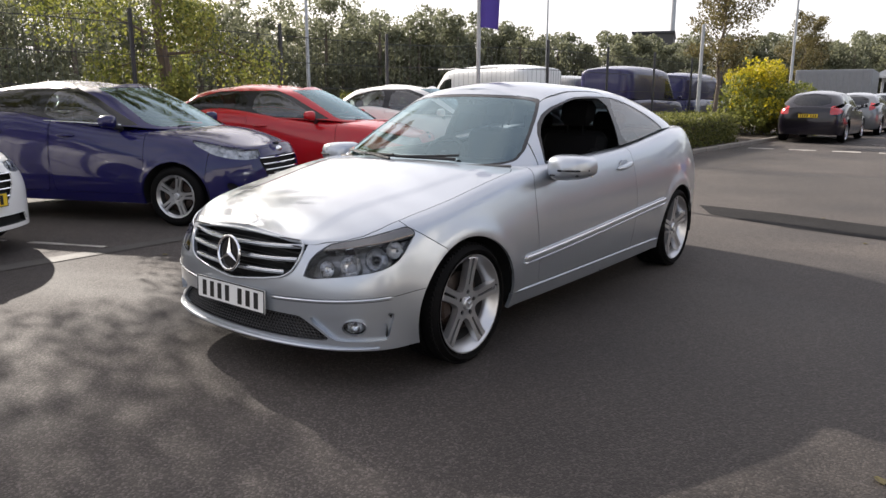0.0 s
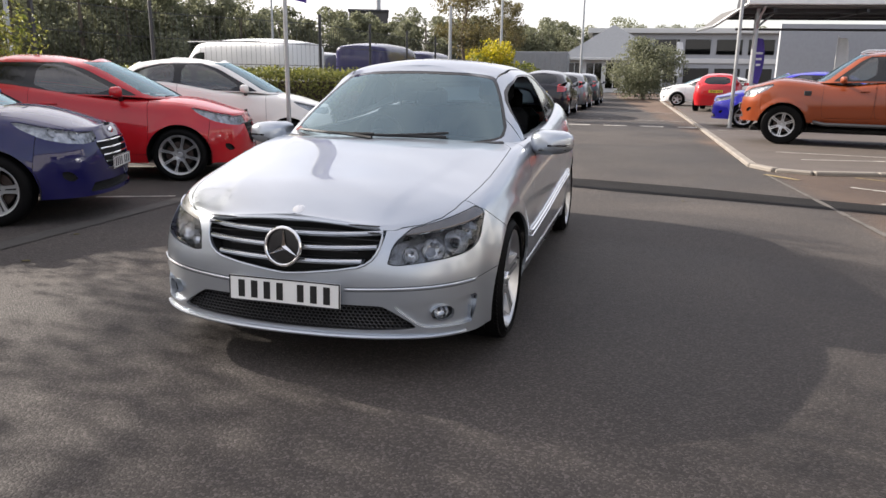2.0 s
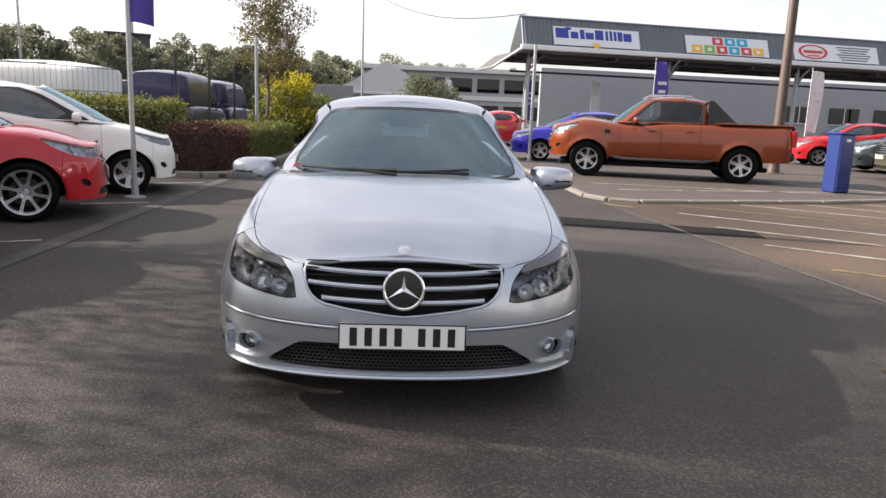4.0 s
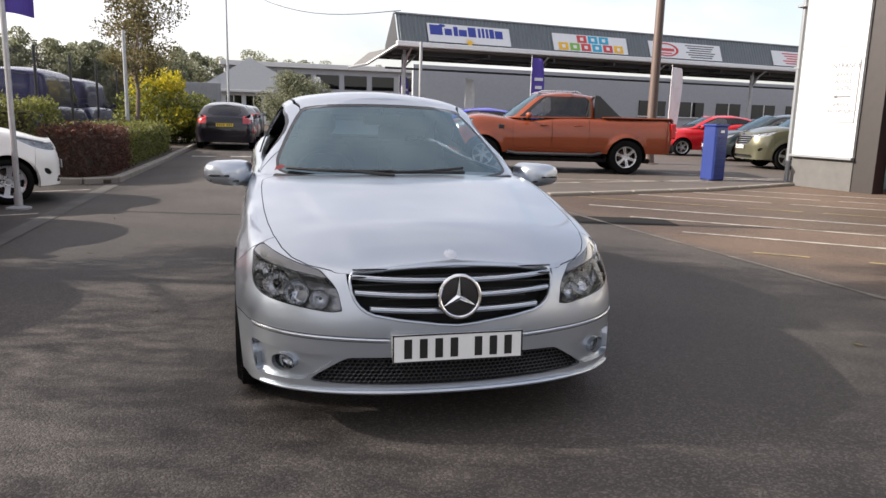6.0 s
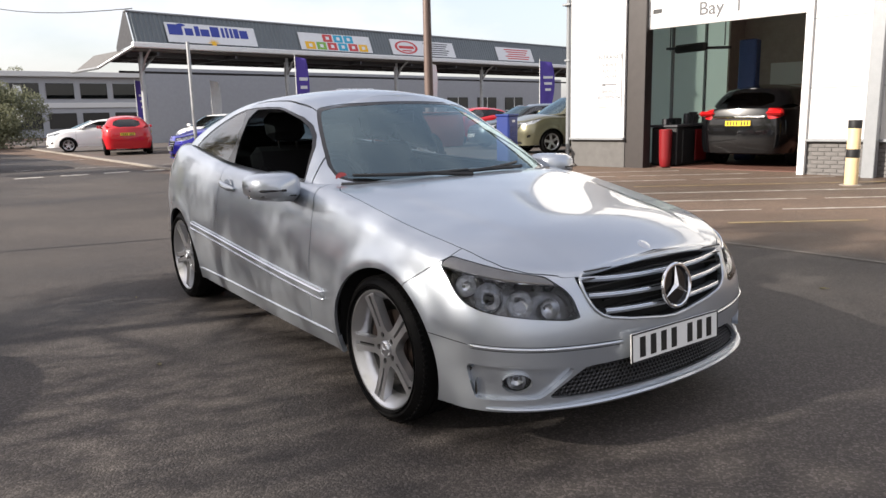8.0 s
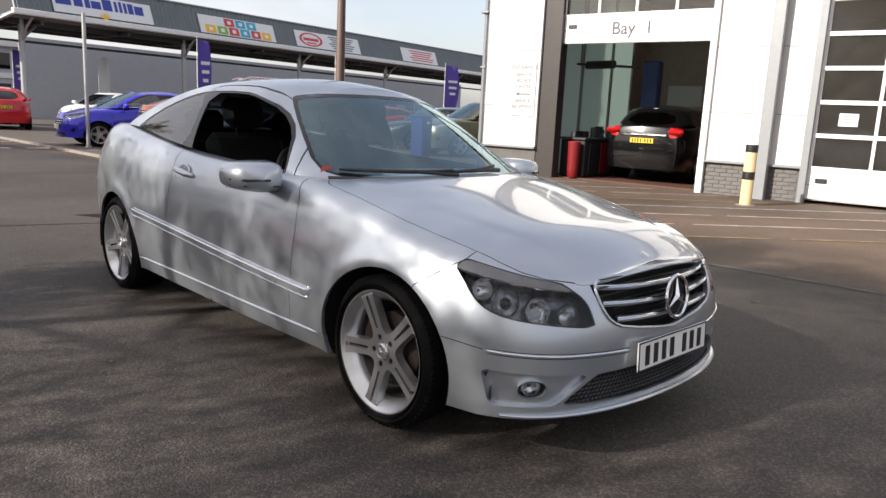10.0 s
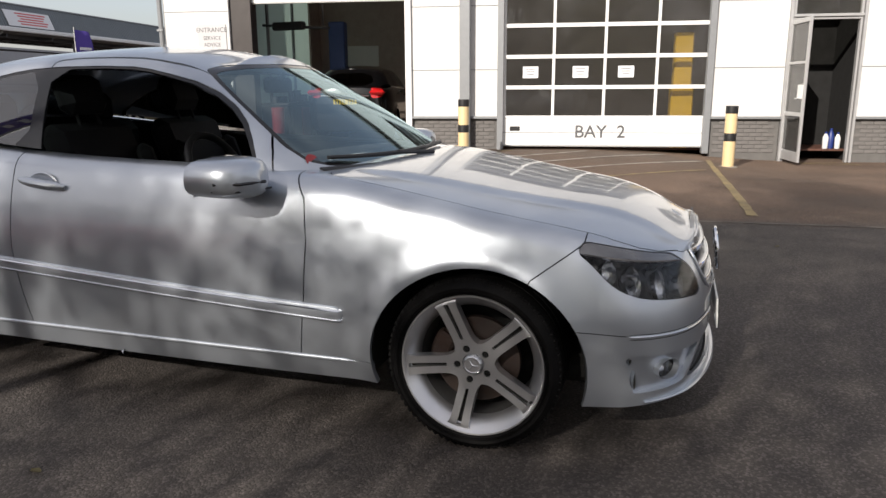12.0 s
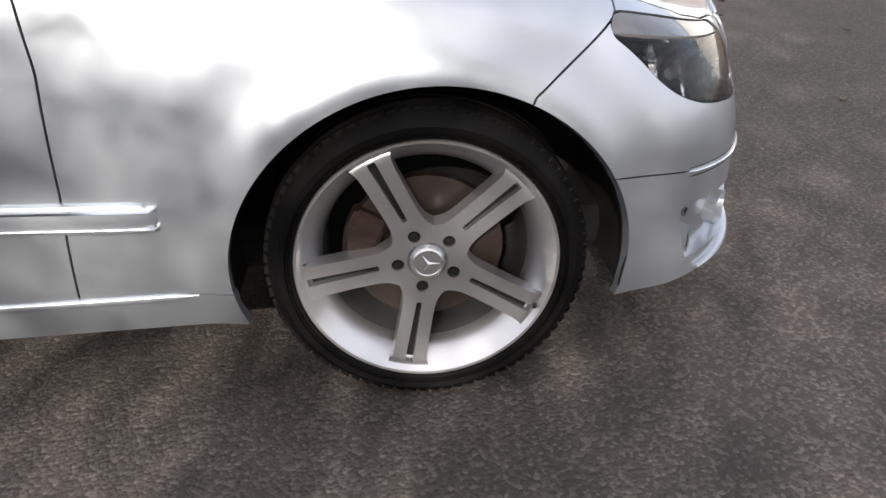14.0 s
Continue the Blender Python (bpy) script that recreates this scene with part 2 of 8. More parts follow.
# ---------------------------------------------------------------- materials
def mat(name, color, rough=0.5, metal=0.0, vary=0.12, scale=6.0, fine=60.0, bump=0.0, coat=0.0, alt=None, spec=0.5, stretch=(1, 1, 1), glow=0.0):
    """Principled surface with colour varied at two scales, uneven roughness and fine relief."""
    m = bpy.data.materials.new(name)
    m.use_nodes = True
    nt = m.node_tree
    b = nt.nodes["Principled BSDF"]
    c = Vector(color)
    alt = Vector(alt) if alt else c * 0.6
    tc, mp = nt.nodes.new("ShaderNodeTexCoord"), nt.nodes.new("ShaderNodeMapping")
    mp.inputs["Scale"].default_value = stretch
    nt.links.new(tc.outputs["Object"], mp.inputs["Vector"])
    n1, n2 = nt.nodes.new("ShaderNodeTexNoise"), nt.nodes.new("ShaderNodeTexNoise")
    n1.inputs["Scale"].default_value, n1.inputs["Detail"].default_value = scale, 5
    n2.inputs["Scale"].default_value, n2.inputs["Detail"].default_value = fine, 3
    for n in (n1, n2):
        nt.links.new(mp.outputs["Vector"], n.inputs["Vector"])
    mx = nt.nodes.new("ShaderNodeMath")
    mx.operation = "MULTIPLY_ADD"
    nt.links.new(n1.outputs["Fac"], mx.inputs[0])
    mx.inputs[1].default_value = 0.65
    sc = nt.nodes.new("ShaderNodeMath")
    sc.operation = "MULTIPLY"
    sc.inputs[1].default_value = 0.35
    nt.links.new(n2.outputs["Fac"], sc.inputs[0])
    nt.links.new(sc.outputs[0], mx.inputs[2])
    ramp = nt.nodes.new("ShaderNodeMapRange")
    ramp.inputs["From Min"].default_value, ramp.inputs["From Max"].default_value = 0.3, 0.7
    ramp.inputs["To Min"].default_value, ramp.inputs["To Max"].default_value = 0.0, min(1.0, vary * 2.5)
    nt.links.new(mx.outputs[0], ramp.inputs["Value"])
    mix = nt.nodes.new("ShaderNodeMix")
    mix.data_type = "RGBA"
    mix.inputs["A"].default_value, mix.inputs["B"].default_value = (*c, 1), (*alt, 1)
    nt.links.new(ramp.outputs["Result"], mix.inputs["Factor"])
    nt.links.new(mix.outputs["Result"], b.inputs["Base Color"])
    rr = nt.nodes.new("ShaderNodeMapRange")
    rr.inputs["To Min"].default_value, rr.inputs["To Max"].default_value = max(0.02, rough * 0.85), min(1, rough * 1.15)
    nt.links.new(n1.outputs["Fac"], rr.inputs["Value"])
    nt.links.new(rr.outputs["Result"], b.inputs["Roughness"])
    b.inputs["Metallic"].default_value = metal
    b.inputs["Specular IOR Level"].default_value = spec
    b.inputs["Coat Weight"].default_value = coat
    b.inputs["Coat Roughness"].default_value = 0.05
    if bump:
        bp = nt.nodes.new("ShaderNodeBump")
        bp.inputs["Strength"].default_value, bp.inputs["Distance"].default_value = min(1.0, bump), 0.01
        nt.links.new(n2.outputs["Fac"], bp.inputs["Height"])
        nt.links.new(bp.outputs["Normal"], b.inputs["Normal"])
    if glow:
        b.inputs["Emission Color"].default_value, b.inputs["Emission Strength"].default_value = (*c, 1), glow
    return m


def glass(name, tint, gloss=1.5, rough=0.0, shine=(1, 1, 1), dust=0.0):
    """A thin pane: tinted see-through, with gloss by Fresnel."""
    m = bpy.data.materials.new(name)
    m.use_nodes = True
    nt = m.node_tree
    nt.nodes.clear()
    out, mix = nt.nodes.new("ShaderNodeOutputMaterial"), nt.nodes.new("ShaderNodeMixShader")
    tr, gl, fr = nt.nodes.new("ShaderNodeBsdfTransparent"), nt.nodes.new("ShaderNodeBsdfGlossy"), nt.nodes.new("ShaderNodeFresnel")
    tr.inputs["Color"].default_value = (*tint, 1)
    gl.inputs["Roughness"].default_value = rough
    gl.inputs["Color"].default_value = (*shine, 1)
    fr.inputs["IOR"].default_value = gloss
    nt.links.new(fr.outputs["Fac"], mix.inputs["Fac"])
    nt.links.new(tr.outputs["BSDF"], mix.inputs[1])
    nt.links.new(gl.outputs["BSDF"], mix.inputs[2])
    nt.links.new(mix.outputs["Shader"], out.inputs["Surface"])
    if dust:
        # a film of dust, streaked
        df, m2 = nt.nodes.new("ShaderNodeBsdfDiffuse"), nt.nodes.new("ShaderNodeMixShader")
        nz, mr, tc = nt.nodes.new("ShaderNodeTexNoise"), nt.nodes.new("ShaderNodeMapRange"), nt.nodes.new("ShaderNodeTexCoord")
        df.inputs["Color"].default_value = (0.42, 0.40, 0.38, 1)
        nz.inputs["Scale"].default_value, nz.inputs["Detail"].default_value = 3.0, 5
        mr.inputs["To Min"].default_value, mr.inputs["To Max"].default_value = 0.5 * dust, 1.5 * dust
        nt.links.new(tc.outputs["Object"], nz.inputs["Vector"])
        nt.links.new(nz.outputs["Fac"], mr.inputs["Value"])
        nt.links.new(mr.outputs["Result"], m2.inputs["Fac"])
        nt.links.new(mix.outputs["Shader"], m2.inputs[1])
        nt.links.new(df.outputs["BSDF"], m2.inputs[2])
        nt.links.new(m2.outputs["Shader"], out.inputs["Surface"])
    return m


def paint(name, color, metal=0.0, rough=0.35, flake=0.0):
    """Car paint: pigment or flake under clear lacquer, with a film of dust."""
    return mat(name, color, rough, metal, vary=0.05, scale=3.0, fine=900.0 if flake else 150.0, bump=flake, coat=1.0 if flake else 0.9, alt=[x * 0.85 for x in color], spec=0.5 if flake else 0.15)


SILVER = paint("silver_paint", (0.418, 0.452, 0.498), 0.80, 0.35, 0.03)
CHROME = mat("chrome", (0.82, 0.83, 0.85), 0.09, 1.0, vary=0.04)
SATIN = mat("satin_alloy", (0.62, 0.63, 0.65), 0.28, 0.9, vary=0.08, fine=200)
ALLOY = mat("painted_alloy", (0.54, 0.545, 0.56), 0.30, 0.85, vary=0.06, fine=120, coat=0.2)
BARREL = mat("rim_barrel_grey", (0.15, 0.15, 0.155), 0.42, 0.6, vary=0.3, fine=60, alt=(0.08, 0.075, 0.07))
RUBBER = mat("tyre_rubber", (0.0045, 0.0045, 0.005), 0.6, vary=0.3, fine=90, bump=0.12, alt=(0.008, 0.0075, 0.007), spec=0.06)
BLACK = mat("black_plastic", (0.012, 0.012, 0.013), 0.5, vary=0.2, fine=120, bump=0.08)
GLOSSBLACK = mat("gloss_black_trim", (0.008, 0.008, 0.009), 0.12, vary=0.1)
# black liners and backings; also deep shade put in as colour (doorway, slots, lug holes)
VOID = mat("liner_and_shade_black", (0.006, 0.006, 0.006), 0.9, vary=0.3, fine=40, bump=0.1)
LEATHER = mat("black_leather", (0.006, 0.006, 0.007), 0.75, vary=0.25, fine=160, bump=0.15, spec=0.2)
GREYCLOTH = mat("grey_trim_cloth", (0.09, 0.09, 0.095), 0.85, vary=0.2, fine=200, bump=0.2)
BRAKE = mat("brake_iron", (0.05, 0.043, 0.04), 0.5, 0.6, vary=0.35, fine=60, alt=(0.05, 0.026, 0.018), bump=0.1)
GLASS_W = glass("windscreen_glass", (0.36, 0.42, 0.43), 2.3, 0.0, (0.70, 0.92, 1.0), dust=0.006)
GLASS_D = glass("tinted_side_glass", (0.30, 0.38, 0.38), 1.95, dust=0.015)
GLASS_L = glass("lamp_lens", (0.90, 0.92, 0.94), 1.30)
GLASS_P = glass("privacy_glass", (0.05, 0.055, 0.06), 1.55)
GLASS_B = glass("door_pane_glass", (0.78, 0.78, 0.76), 1.5, 0.04, dust=0.04)
LAMPDARK = mat("lamp_bezel", (0.035, 0.035, 0.037), 0.16, 0.6, vary=0.4, scale=24, fine=30, bump=0.5, alt=(0.30, 0.30, 0.31))
SMOKED = mat("smoked_indicator", (0.115, 0.117, 0.122), 0.22, 0.45, vary=0.3, scale=20, fine=60, coat=1.0, alt=(0.07, 0.07, 0.075))
LAMPCLEAR = mat("bright_lamp_housing", (0.66, 0.67, 0.69), 0.22, 0.55, vary=0.4, scale=22, fine=34, bump=0.6, alt=(0.18, 0.185, 0.19))
REFLECT = mat("lamp_reflector", (0.75, 0.76, 0.78), 0.12, 1.0, vary=0.1, fine=30)
DARKCHROME = mat("dark_reflector", (0.80, 0.81, 0.83), 0.05, 1.0, vary=0.4, scale=45, fine=60, bump=0.45, alt=(0.16, 0.16, 0.165))
TAILRED = mat("tail_lamp_red", (0.45, 0.01, 0.012), 0.12, vary=0.15, fine=90, coat=1.0)
PLATE_W = mat("plate_white", (0.78, 0.78, 0.76), 0.3, vary=0.06, coat=0.5)
PLATE_Y = mat("plate_yellow", (0.80, 0.55, 0.03), 0.3, vary=0.06, coat=0.5)
PLATE_K = mat("plate_black", (0.01, 0.01, 0.01), 0.4, vary=0.1)
P_BLUE = paint("deep_blue_paint", (0.0040, 0.0034, 0.060), 0.0, 0.45)
P_RED = paint("race_red_paint", (0.42, 0.008, 0.014), 0.0, 0.4)
P_WHITE = paint("white_paint", (0.76, 0.76, 0.75), 0.0, 0.35)
P_CREAM = paint("warm_white_paint", (0.74, 0.72, 0.68), 0.0, 0.4)
P_BLACK = paint("black_paint", (0.0025, 0.0025, 0.003), 0.0, 0.25)
MESHGREY = mat("mesh_plastic", (0.045, 0.045, 0.048), 0.3, 0.2, vary=0.15)
P_PLUM = paint("dark_plum_paint", (0.010, 0.008, 0.013), 0.2, 0.3)
P_ORANGE = paint("burnt_orange_paint", (0.21, 0.042, 0.012), 0.2, 0.35)
P_OLIVE = paint("olive_grey_paint", (0.135, 0.13, 0.085), 0.6, 0.3)
P_BRIGHTBLUE = paint("bright_blue_paint", (0.03, 0.025, 0.42), 0.3, 0.3)
P_GREY = paint("mid_grey_paint", (0.17, 0.175, 0.18), 0.6, 0.3)
P_TEAL = paint("dark_teal_paint", (0.03, 0.04, 0.045), 0.5, 0.3)
P_VANBLUE = paint("indigo_van_paint", (0.022, 0.02, 0.085), 0.0, 0.4)
P_SKY = paint("sky_blue_paint", (0.03, 0.13, 0.42), 0.0, 0.35)

# ---------------------------------------------------------------- vehicles
# A vehicle's own axes: front axle at y = 0, nose towards -y, ground at z = 0.
def mirrored_spline(knots, ends=2):
    """Spline along a half outline that runs from the middle line to the middle line."""
    k = np.asarray(knots, float)
    u = np.concatenate([[0], np.cumsum(np.linalg.norm(np.diff(k[:, :2], axis=0), axis=1))])
    flip = np.array([-1] + [1] * (k.shape[1] - 1))
    head, tail = k[1:1 + ends][::-1] * flip, k[-1 - ends:-1][::-1] * flip
    uh, ut = -u[1:1 + ends][::-1], 2 * u[-1] - u[-1 - ends:-1][::-1]
    return u, np.concatenate([uh, u, ut]), np.concatenate([head, k, tail])


def ease(grid, at, reach, times):
    """Rounds a grid across the line at index `at` of its second axis."""
    for _ in range(times):
        g = grid.copy()
        for j in range(max(1, at - reach), min(grid.shape[1] - 1, at + reach + 1)):
            w = 1 - abs(j - at) / (reach + 1)
            g[:, j] += w * 0.5 * ((grid[:, j - 1] + grid[:, j + 1]) / 2 - grid[:, j])
        grid = g
    return grid


def shell(o):
    """Lower body (walls and decks) and upper body (pillars and roof), each as a half sheet."""
    base, top = o["outline"], o["rail"]
    u, uu, kb = mirrored_spline(base)
    kt = mirrored_spline(top)[2]
    fb, ft = spline(uu, kb), spline(uu, kt)
    zb = spline(*o["bottom"])
    nu, nv, nk = o["nu"], o["nv"], o["nk"]
    us = np.linspace(0, u[-1], nu)
    b, t = fb(us), ft(us)
    b[0, 0] = b[-1, 0] = t[0, 0] = t[-1, 0] = 0
    vs = np.linspace(0, 1, nv)
    vm, ym = o.get("waist", 0.42), np.mean(b[:, 1])
    rows = []
    lip = o.get("lip", 0.0)
    for v in vs:
        k = max(0.0, (v - vm) / (1 - vm)) ** o.get("swell", 2.3)
        q = (max(0.0, vm - v) / vm) ** 2
        xy = b * (1 - k) + t[:, :2] * k
        side = np.clip((b[:, 1] - (b[:, 1].min() + 0.3)) / 0.3, 0, 1)
        xy[:, 0] *= 1 - q * o.get("tuck", 0.05) * side
        xy[:, 1] += q * lip * (1 - side) * -1 + q * 0.02 * np.sign(ym - xy[:, 1]) * side
        z0 = zb(b[:, 1])
        z = z0 + (t[:, 2] - z0) * v
        for wy in o["axles"]:
            r = np.hypot(xy[:, 1] - wy, z - o["axle_z"])
            xy[:, 0] += np.where(b[:, 0] > 0.5 * b[:, 0].max(), o.get("flare", 0.01), 0) * np.exp(-((r - o["arch"]) / 0.05) ** 2)
        rows.append(np.column_stack([xy, z]))
    crown = spline(*o["crown"])
    for k in np.linspace(1, 0, nk)[1:]:
        rows.append(np.column_stack([t[:, 0] * k, t[:, 1], t[:, 2] + crown(t[:, 1]) * (1 - k ** 2.2)]))
    grid = ease(np.stack(rows, 1), nv - 1, 3, o.get("round", 5))
    grid[0, :, 0] = grid[-1, :, 0] = grid[:, -1, 0] = 0
    vv = np.concatenate([vs, 1 + np.linspace(0, 1, nk)[1:]])
    attr = np.stack(np.broadcast_arrays(us[:, None], vv[None, :]), 2)
    low = Surf(grid, attr)
    # upper body
    belt, edge = np.asarray(o["belt"], float), np.asarray(o["edge"], float)
    w = np.concatenate([[0], np.cumsum(np.linalg.norm(np.diff(belt[:, :2], axis=0), axis=1))])
    flip = np.array([-1, 1, 1])
    ww = np.concatenate([-w[1:3][::-1], w, 2 * w[-1] - w[-3:-1][::-1]])
    pair = np.hstack([belt, edge])
    f6 = np.hstack([flip, flip])
    pf = spline(ww, np.concatenate([pair[1:3][::-1] * f6, pair, pair[-3:-1][::-1] * f6]))
    nw, nc, nr = o["nw"], o["nc"], o["nr"]
    ws = np.linspace(0, w[-1], nw)
    pe = pf(ws)
    bl, ed = pe[:, :3], pe[:, 3:]
    bl[0, 0] = bl[-1, 0] = ed[0, 0] = ed[-1, 0] = 0
    rows = []
    for v in np.linspace(0, 1, nc):
        p = bl * (1 - v) + ed * v
        out = np.column_stack([p[:, 0] / (np.abs(p[:, 0]).max() + 1e-6), np.zeros(nw), np.zeros(nw)])
        p = p + out * o.get("bulge", 0.025) * 4 * v * (1 - v)
        p[:, 2] += o.get("bow", 0.02) * 4 * v * (1 - v) * (1 - out[:, 0] ** 2)
        rows.append(p)
    rc = spline(*o["roof_crown"])
    for k in np.linspace(1, 0, nr)[1:]:
        rows.append(np.column_stack([ed[:, 0] * k, ed[:, 1], ed[:, 2] + rc(ed[:, 1]) * (1 - k ** 2)]))
    grid = ease(np.stack(rows, 1), nc - 1, 3, o.get("roof_round", 6))
    grid[0, :, 0] = grid[-1, :, 0] = grid[:, -1, 0] = 0
    vv = np.concatenate([np.linspace(0, 1, nc), 1 + np.linspace(0, 1, nr)[1:]])
    up = Surf(grid, np.stack(np.broadcast_arrays(ws[:, None], vv[None, :]), 2))
    return low, up, fb, ft, zb


def both(g):
    return G(g.v, g.f).mirror()


class Skin:
    """Finds points on the lower body's wall by distance along the outline and by height."""

    def __init__(self, low):
        wall = low.a[:, 1] <= 1.0001
        self.p, self.a = low.p[wall].copy(), low.a[wall].copy()
        self.us = np.unique(np.round(self.a[:, 0], 6))
        self.cols = {}
        for i, s in enumerate(self.us):
            c = self.p[np.abs(self.a[:, 0] - s) < 1e-5]
            self.cols[i] = c[np.argsort(c[:, 2])]

    def at(self, s, z):
        i = int(np.clip(np.searchsorted(self.us, s) - 1, 0, len(self.us) - 2))
        t = (s - self.us[i]) / (self.us[i + 1] - self.us[i])
        q = []
        for k in (i, i + 1):
            c = self.cols[k]
            q.append(np.array([np.interp(z, c[:, 2], c[:, 0]), np.interp(z, c[:, 2], c[:, 1]), z]))
        return q[0] * (1 - t) + q[1] * t

    def out(self, s, z):
        a, b = self.at(s - 0.01, z), self.at(s + 0.01, z)
        c, d = self.at(s, z - 0.015), self.at(s, z + 0.015)
        n = np.cross(b - a, d - c)
        return n / (np.linalg.norm(n) + 1e-9)

    def s_of(self, y):
        """Distance along the outline where the flank passes y."""
        ok = [(abs(c[len(c) // 2][1] - y), s) for s, c in zip(self.us, self.cols.values()) if c[len(c) // 2][0] > 0.5 * self.p[:, 0].max()]
        return min(ok)[1]

    def strip(self, pts, height0, proud0, n=5):
        """A moulding along (s, z) points, half round, with rounded ends."""
        rows = []
        for i, (s, z) in enumerate(pts):
            e = min(abs(s - pts[0][0]), abs(s - pts[-1][0])) / (0.55 * height0 + 1e-6)
            t = math.sqrt(max(0.04, 1 - max(0.0, 1 - e) ** 2))
            height, proud = height0 * t, proud0 * t
            p, nn = self.at(s, z), self.out(s, z)
            if nn[0] * p[0] < 0 and abs(p[0]) > 0.2:
                nn = -nn
            if abs(p[0]) <= 0.2 and nn[1] * (p[1] - 1) < 0:
                nn = -nn
            row = []
            for j in range(n):
                a = math.pi * j / (n - 1)
                row.append(p + np.array([0, 0, -math.cos(a) * height / 2]) + nn * (proud * math.sin(a) ** 0.6 if 0 < j < n - 1 else -0.004))
            rows.append(row)
        k = len(rows)
        v = [q for r in rows for q in r]
        f = [[i * n + j, (i + 1) * n + j, (i + 1) * n + j + 1, i * n + j + 1] for i in range(k - 1) for j in range(n - 1)]
        f += [list(range(n))[::-1], list(range((k - 1) * n, k * n))]
        return G(v, f)


# ---- wheels
def wheel_meshes(tyre_r, rim_r, width, spokes, half, slot, material, near=False):
    """Tyre, rim, hub cap, brake disc of one sort of wheel, round z, the outer face at z = 0."""
    w, t = width, tyre_r
    tyre = G()
    prof = [(rim_r - 0.004, -0.012), (rim_r + 0.006, 0.004), (rim_r + 0.02, 0.010), ((rim_r + t) / 2, 0.013), (t - 0.022, 0.004), (t - 0.010, -0.008), (t - 0.003, -0.024)]
    for i in range(4):
        z = -0.03 - (w - 0.05) * (i + 0.5) / 4
        prof += [(t, z + (w - 0.05) / 8 - 0.001), (t, z - (w - 0.05) / 8 + 0.008), (t - 0.007, z - (w - 0.05) / 8 + 0.006), (t - 0.007, z - (w - 0.05) / 8 + 0.001)]
    prof += [(t - 0.003, -w + 0.016), (t - 0.02, -w), (rim_r, -w)]
    tyre.lathe(prof, 72 if near else 36)
    # shallow blocks across the shoulder
    for i in range(78 if near else 0):
        a = math.tau * i / 78
        tyre.box((t - 0.0075, 0, -0.019), (0.011, 0.0185, 0.020), 0.002, Matrix.Rotation(a, 4, "Z") @ pose(0, 0, 0, 18, 0, 0))
    if near:
        for rr in (rim_r + 0.012, rim_r + 0.017):
            tyre.lathe([(rr - 0.001, 0.006), (rr, 0.0125), (rr + 0.001, 0.006)], 72)
    if near:
        # a deep dished lip: bead, then a broad hollow slope down to the barrel
        rim = G().lathe([(rim_r - 0.046, -0.066), (rim_r - 0.043, -0.052), (rim_r - 0.036, -0.038), (rim_r - 0.025, -0.023), (rim_r - 0.013, -0.009), (rim_r - 0.007, -0.002), (rim_r - 0.003, 0.003), (rim_r + 0.002, 0.004), (rim_r + 0.004, 0.0), (rim_r + 0.004, -0.01)], 96)
        barrel = G().lathe([(rim_r - 0.046, -0.066), (rim_r - 0.05, -0.09), (rim_r - 0.05, -w + 0.03), (rim_r - 0.005, -w + 0.005)], 64)
    else:
        rim = G().lathe([(rim_r - 0.026, -0.026), (rim_r - 0.013, -0.010), (rim_r - 0.006, 0.001), (rim_r, 0.004), (rim_r + 0.004, 0.0), (rim_r + 0.004, -0.01), (rim_r - 0.012, -0.02)], 36)
        barrel = G().lathe([(rim_r - 0.012, -0.02), (rim_r - 0.02, -0.05), (rim_r - 0.035, -w + 0.03), (rim_r - 0.005, -w + 0.005)], 32)
    ro = rim_r - (0.006 if near else 0.012)
    n_a, n_r = (260, 34) if near else (96, 12)
    aa, rr = np.linspace(0, math.tau, n_a + 1), np.linspace(0.012, ro, n_r)
    x, y = np.cos(aa)[:, None] * rr[None, :], np.sin(aa)[:, None] * rr[None, :]
    z = -0.022 + (0.019 if near else 0.014) * np.clip((rr[None, :] - 0.05) / (ro - 0.05), 0, 1) ** 1.4 - 0.006 * (rr[None, :] < 0.036) + 0 * x
    if near:
        z = z - 0.008 * np.clip((rr[None, :] - (ro - 0.016)) / 0.016, 0, 1) ** 2
    face = Surf(np.stack([x, y, z], 2), np.zeros((n_a + 1, n_r, 1)))

    def fields(p):
        per, along = np.full(len(p), 9.0), np.zeros(len(p))
        for i in range(spokes):
            a = math.tau * i / spokes
            al = p[:, 0] * math.cos(a) + p[:, 1] * math.sin(a)
            pe = np.abs(-p[:, 0] * math.sin(a) + p[:, 1] * math.cos(a))
            pe = np.where(al > 0, pe, 9.0)
            along = np.where(pe < per, al, along)
            per = np.minimum(per, pe)
        return per, along
    per, al = fields(face.p)
    r = np.hypot(face.p[:, 0], face.p[:, 1])
    hw = half * (1.0 + (0.10 if near else 0.25) * np.clip((r - 0.1) / 0.15, 0, 1))
    k = 0.012 if near else 0.010
    q = np.stack([per - hw, ro + (0.004 if near else -0.003) - r, r - 0.07], 0)
    soft = -k * np.log(np.exp(-q / k).sum(0))
    face.cut(-soft, "body", "hole")
    per, al = fields(face.p)
    r = np.hypot(face.p[:, 0], face.p[:, 1])
    if slot:
        face.cut(np.maximum(per - slot * (0.55 + 0.45 * (r / ro) ** 2), np.maximum(0.092 - al, al - (ro - 0.012))), "body", "slot")
    for i in range(5):
        a = math.tau * i / 5 + (0 if spokes == 5 else 0.2)
        d = np.hypot(face.p[:, 0] - 0.056 * math.cos(a), face.p[:, 1] - 0.056 * math.sin(a))
        face.cut(d - (0.0122 if near else 0.0095), "body", "lug")
    spoke = face.take("body")
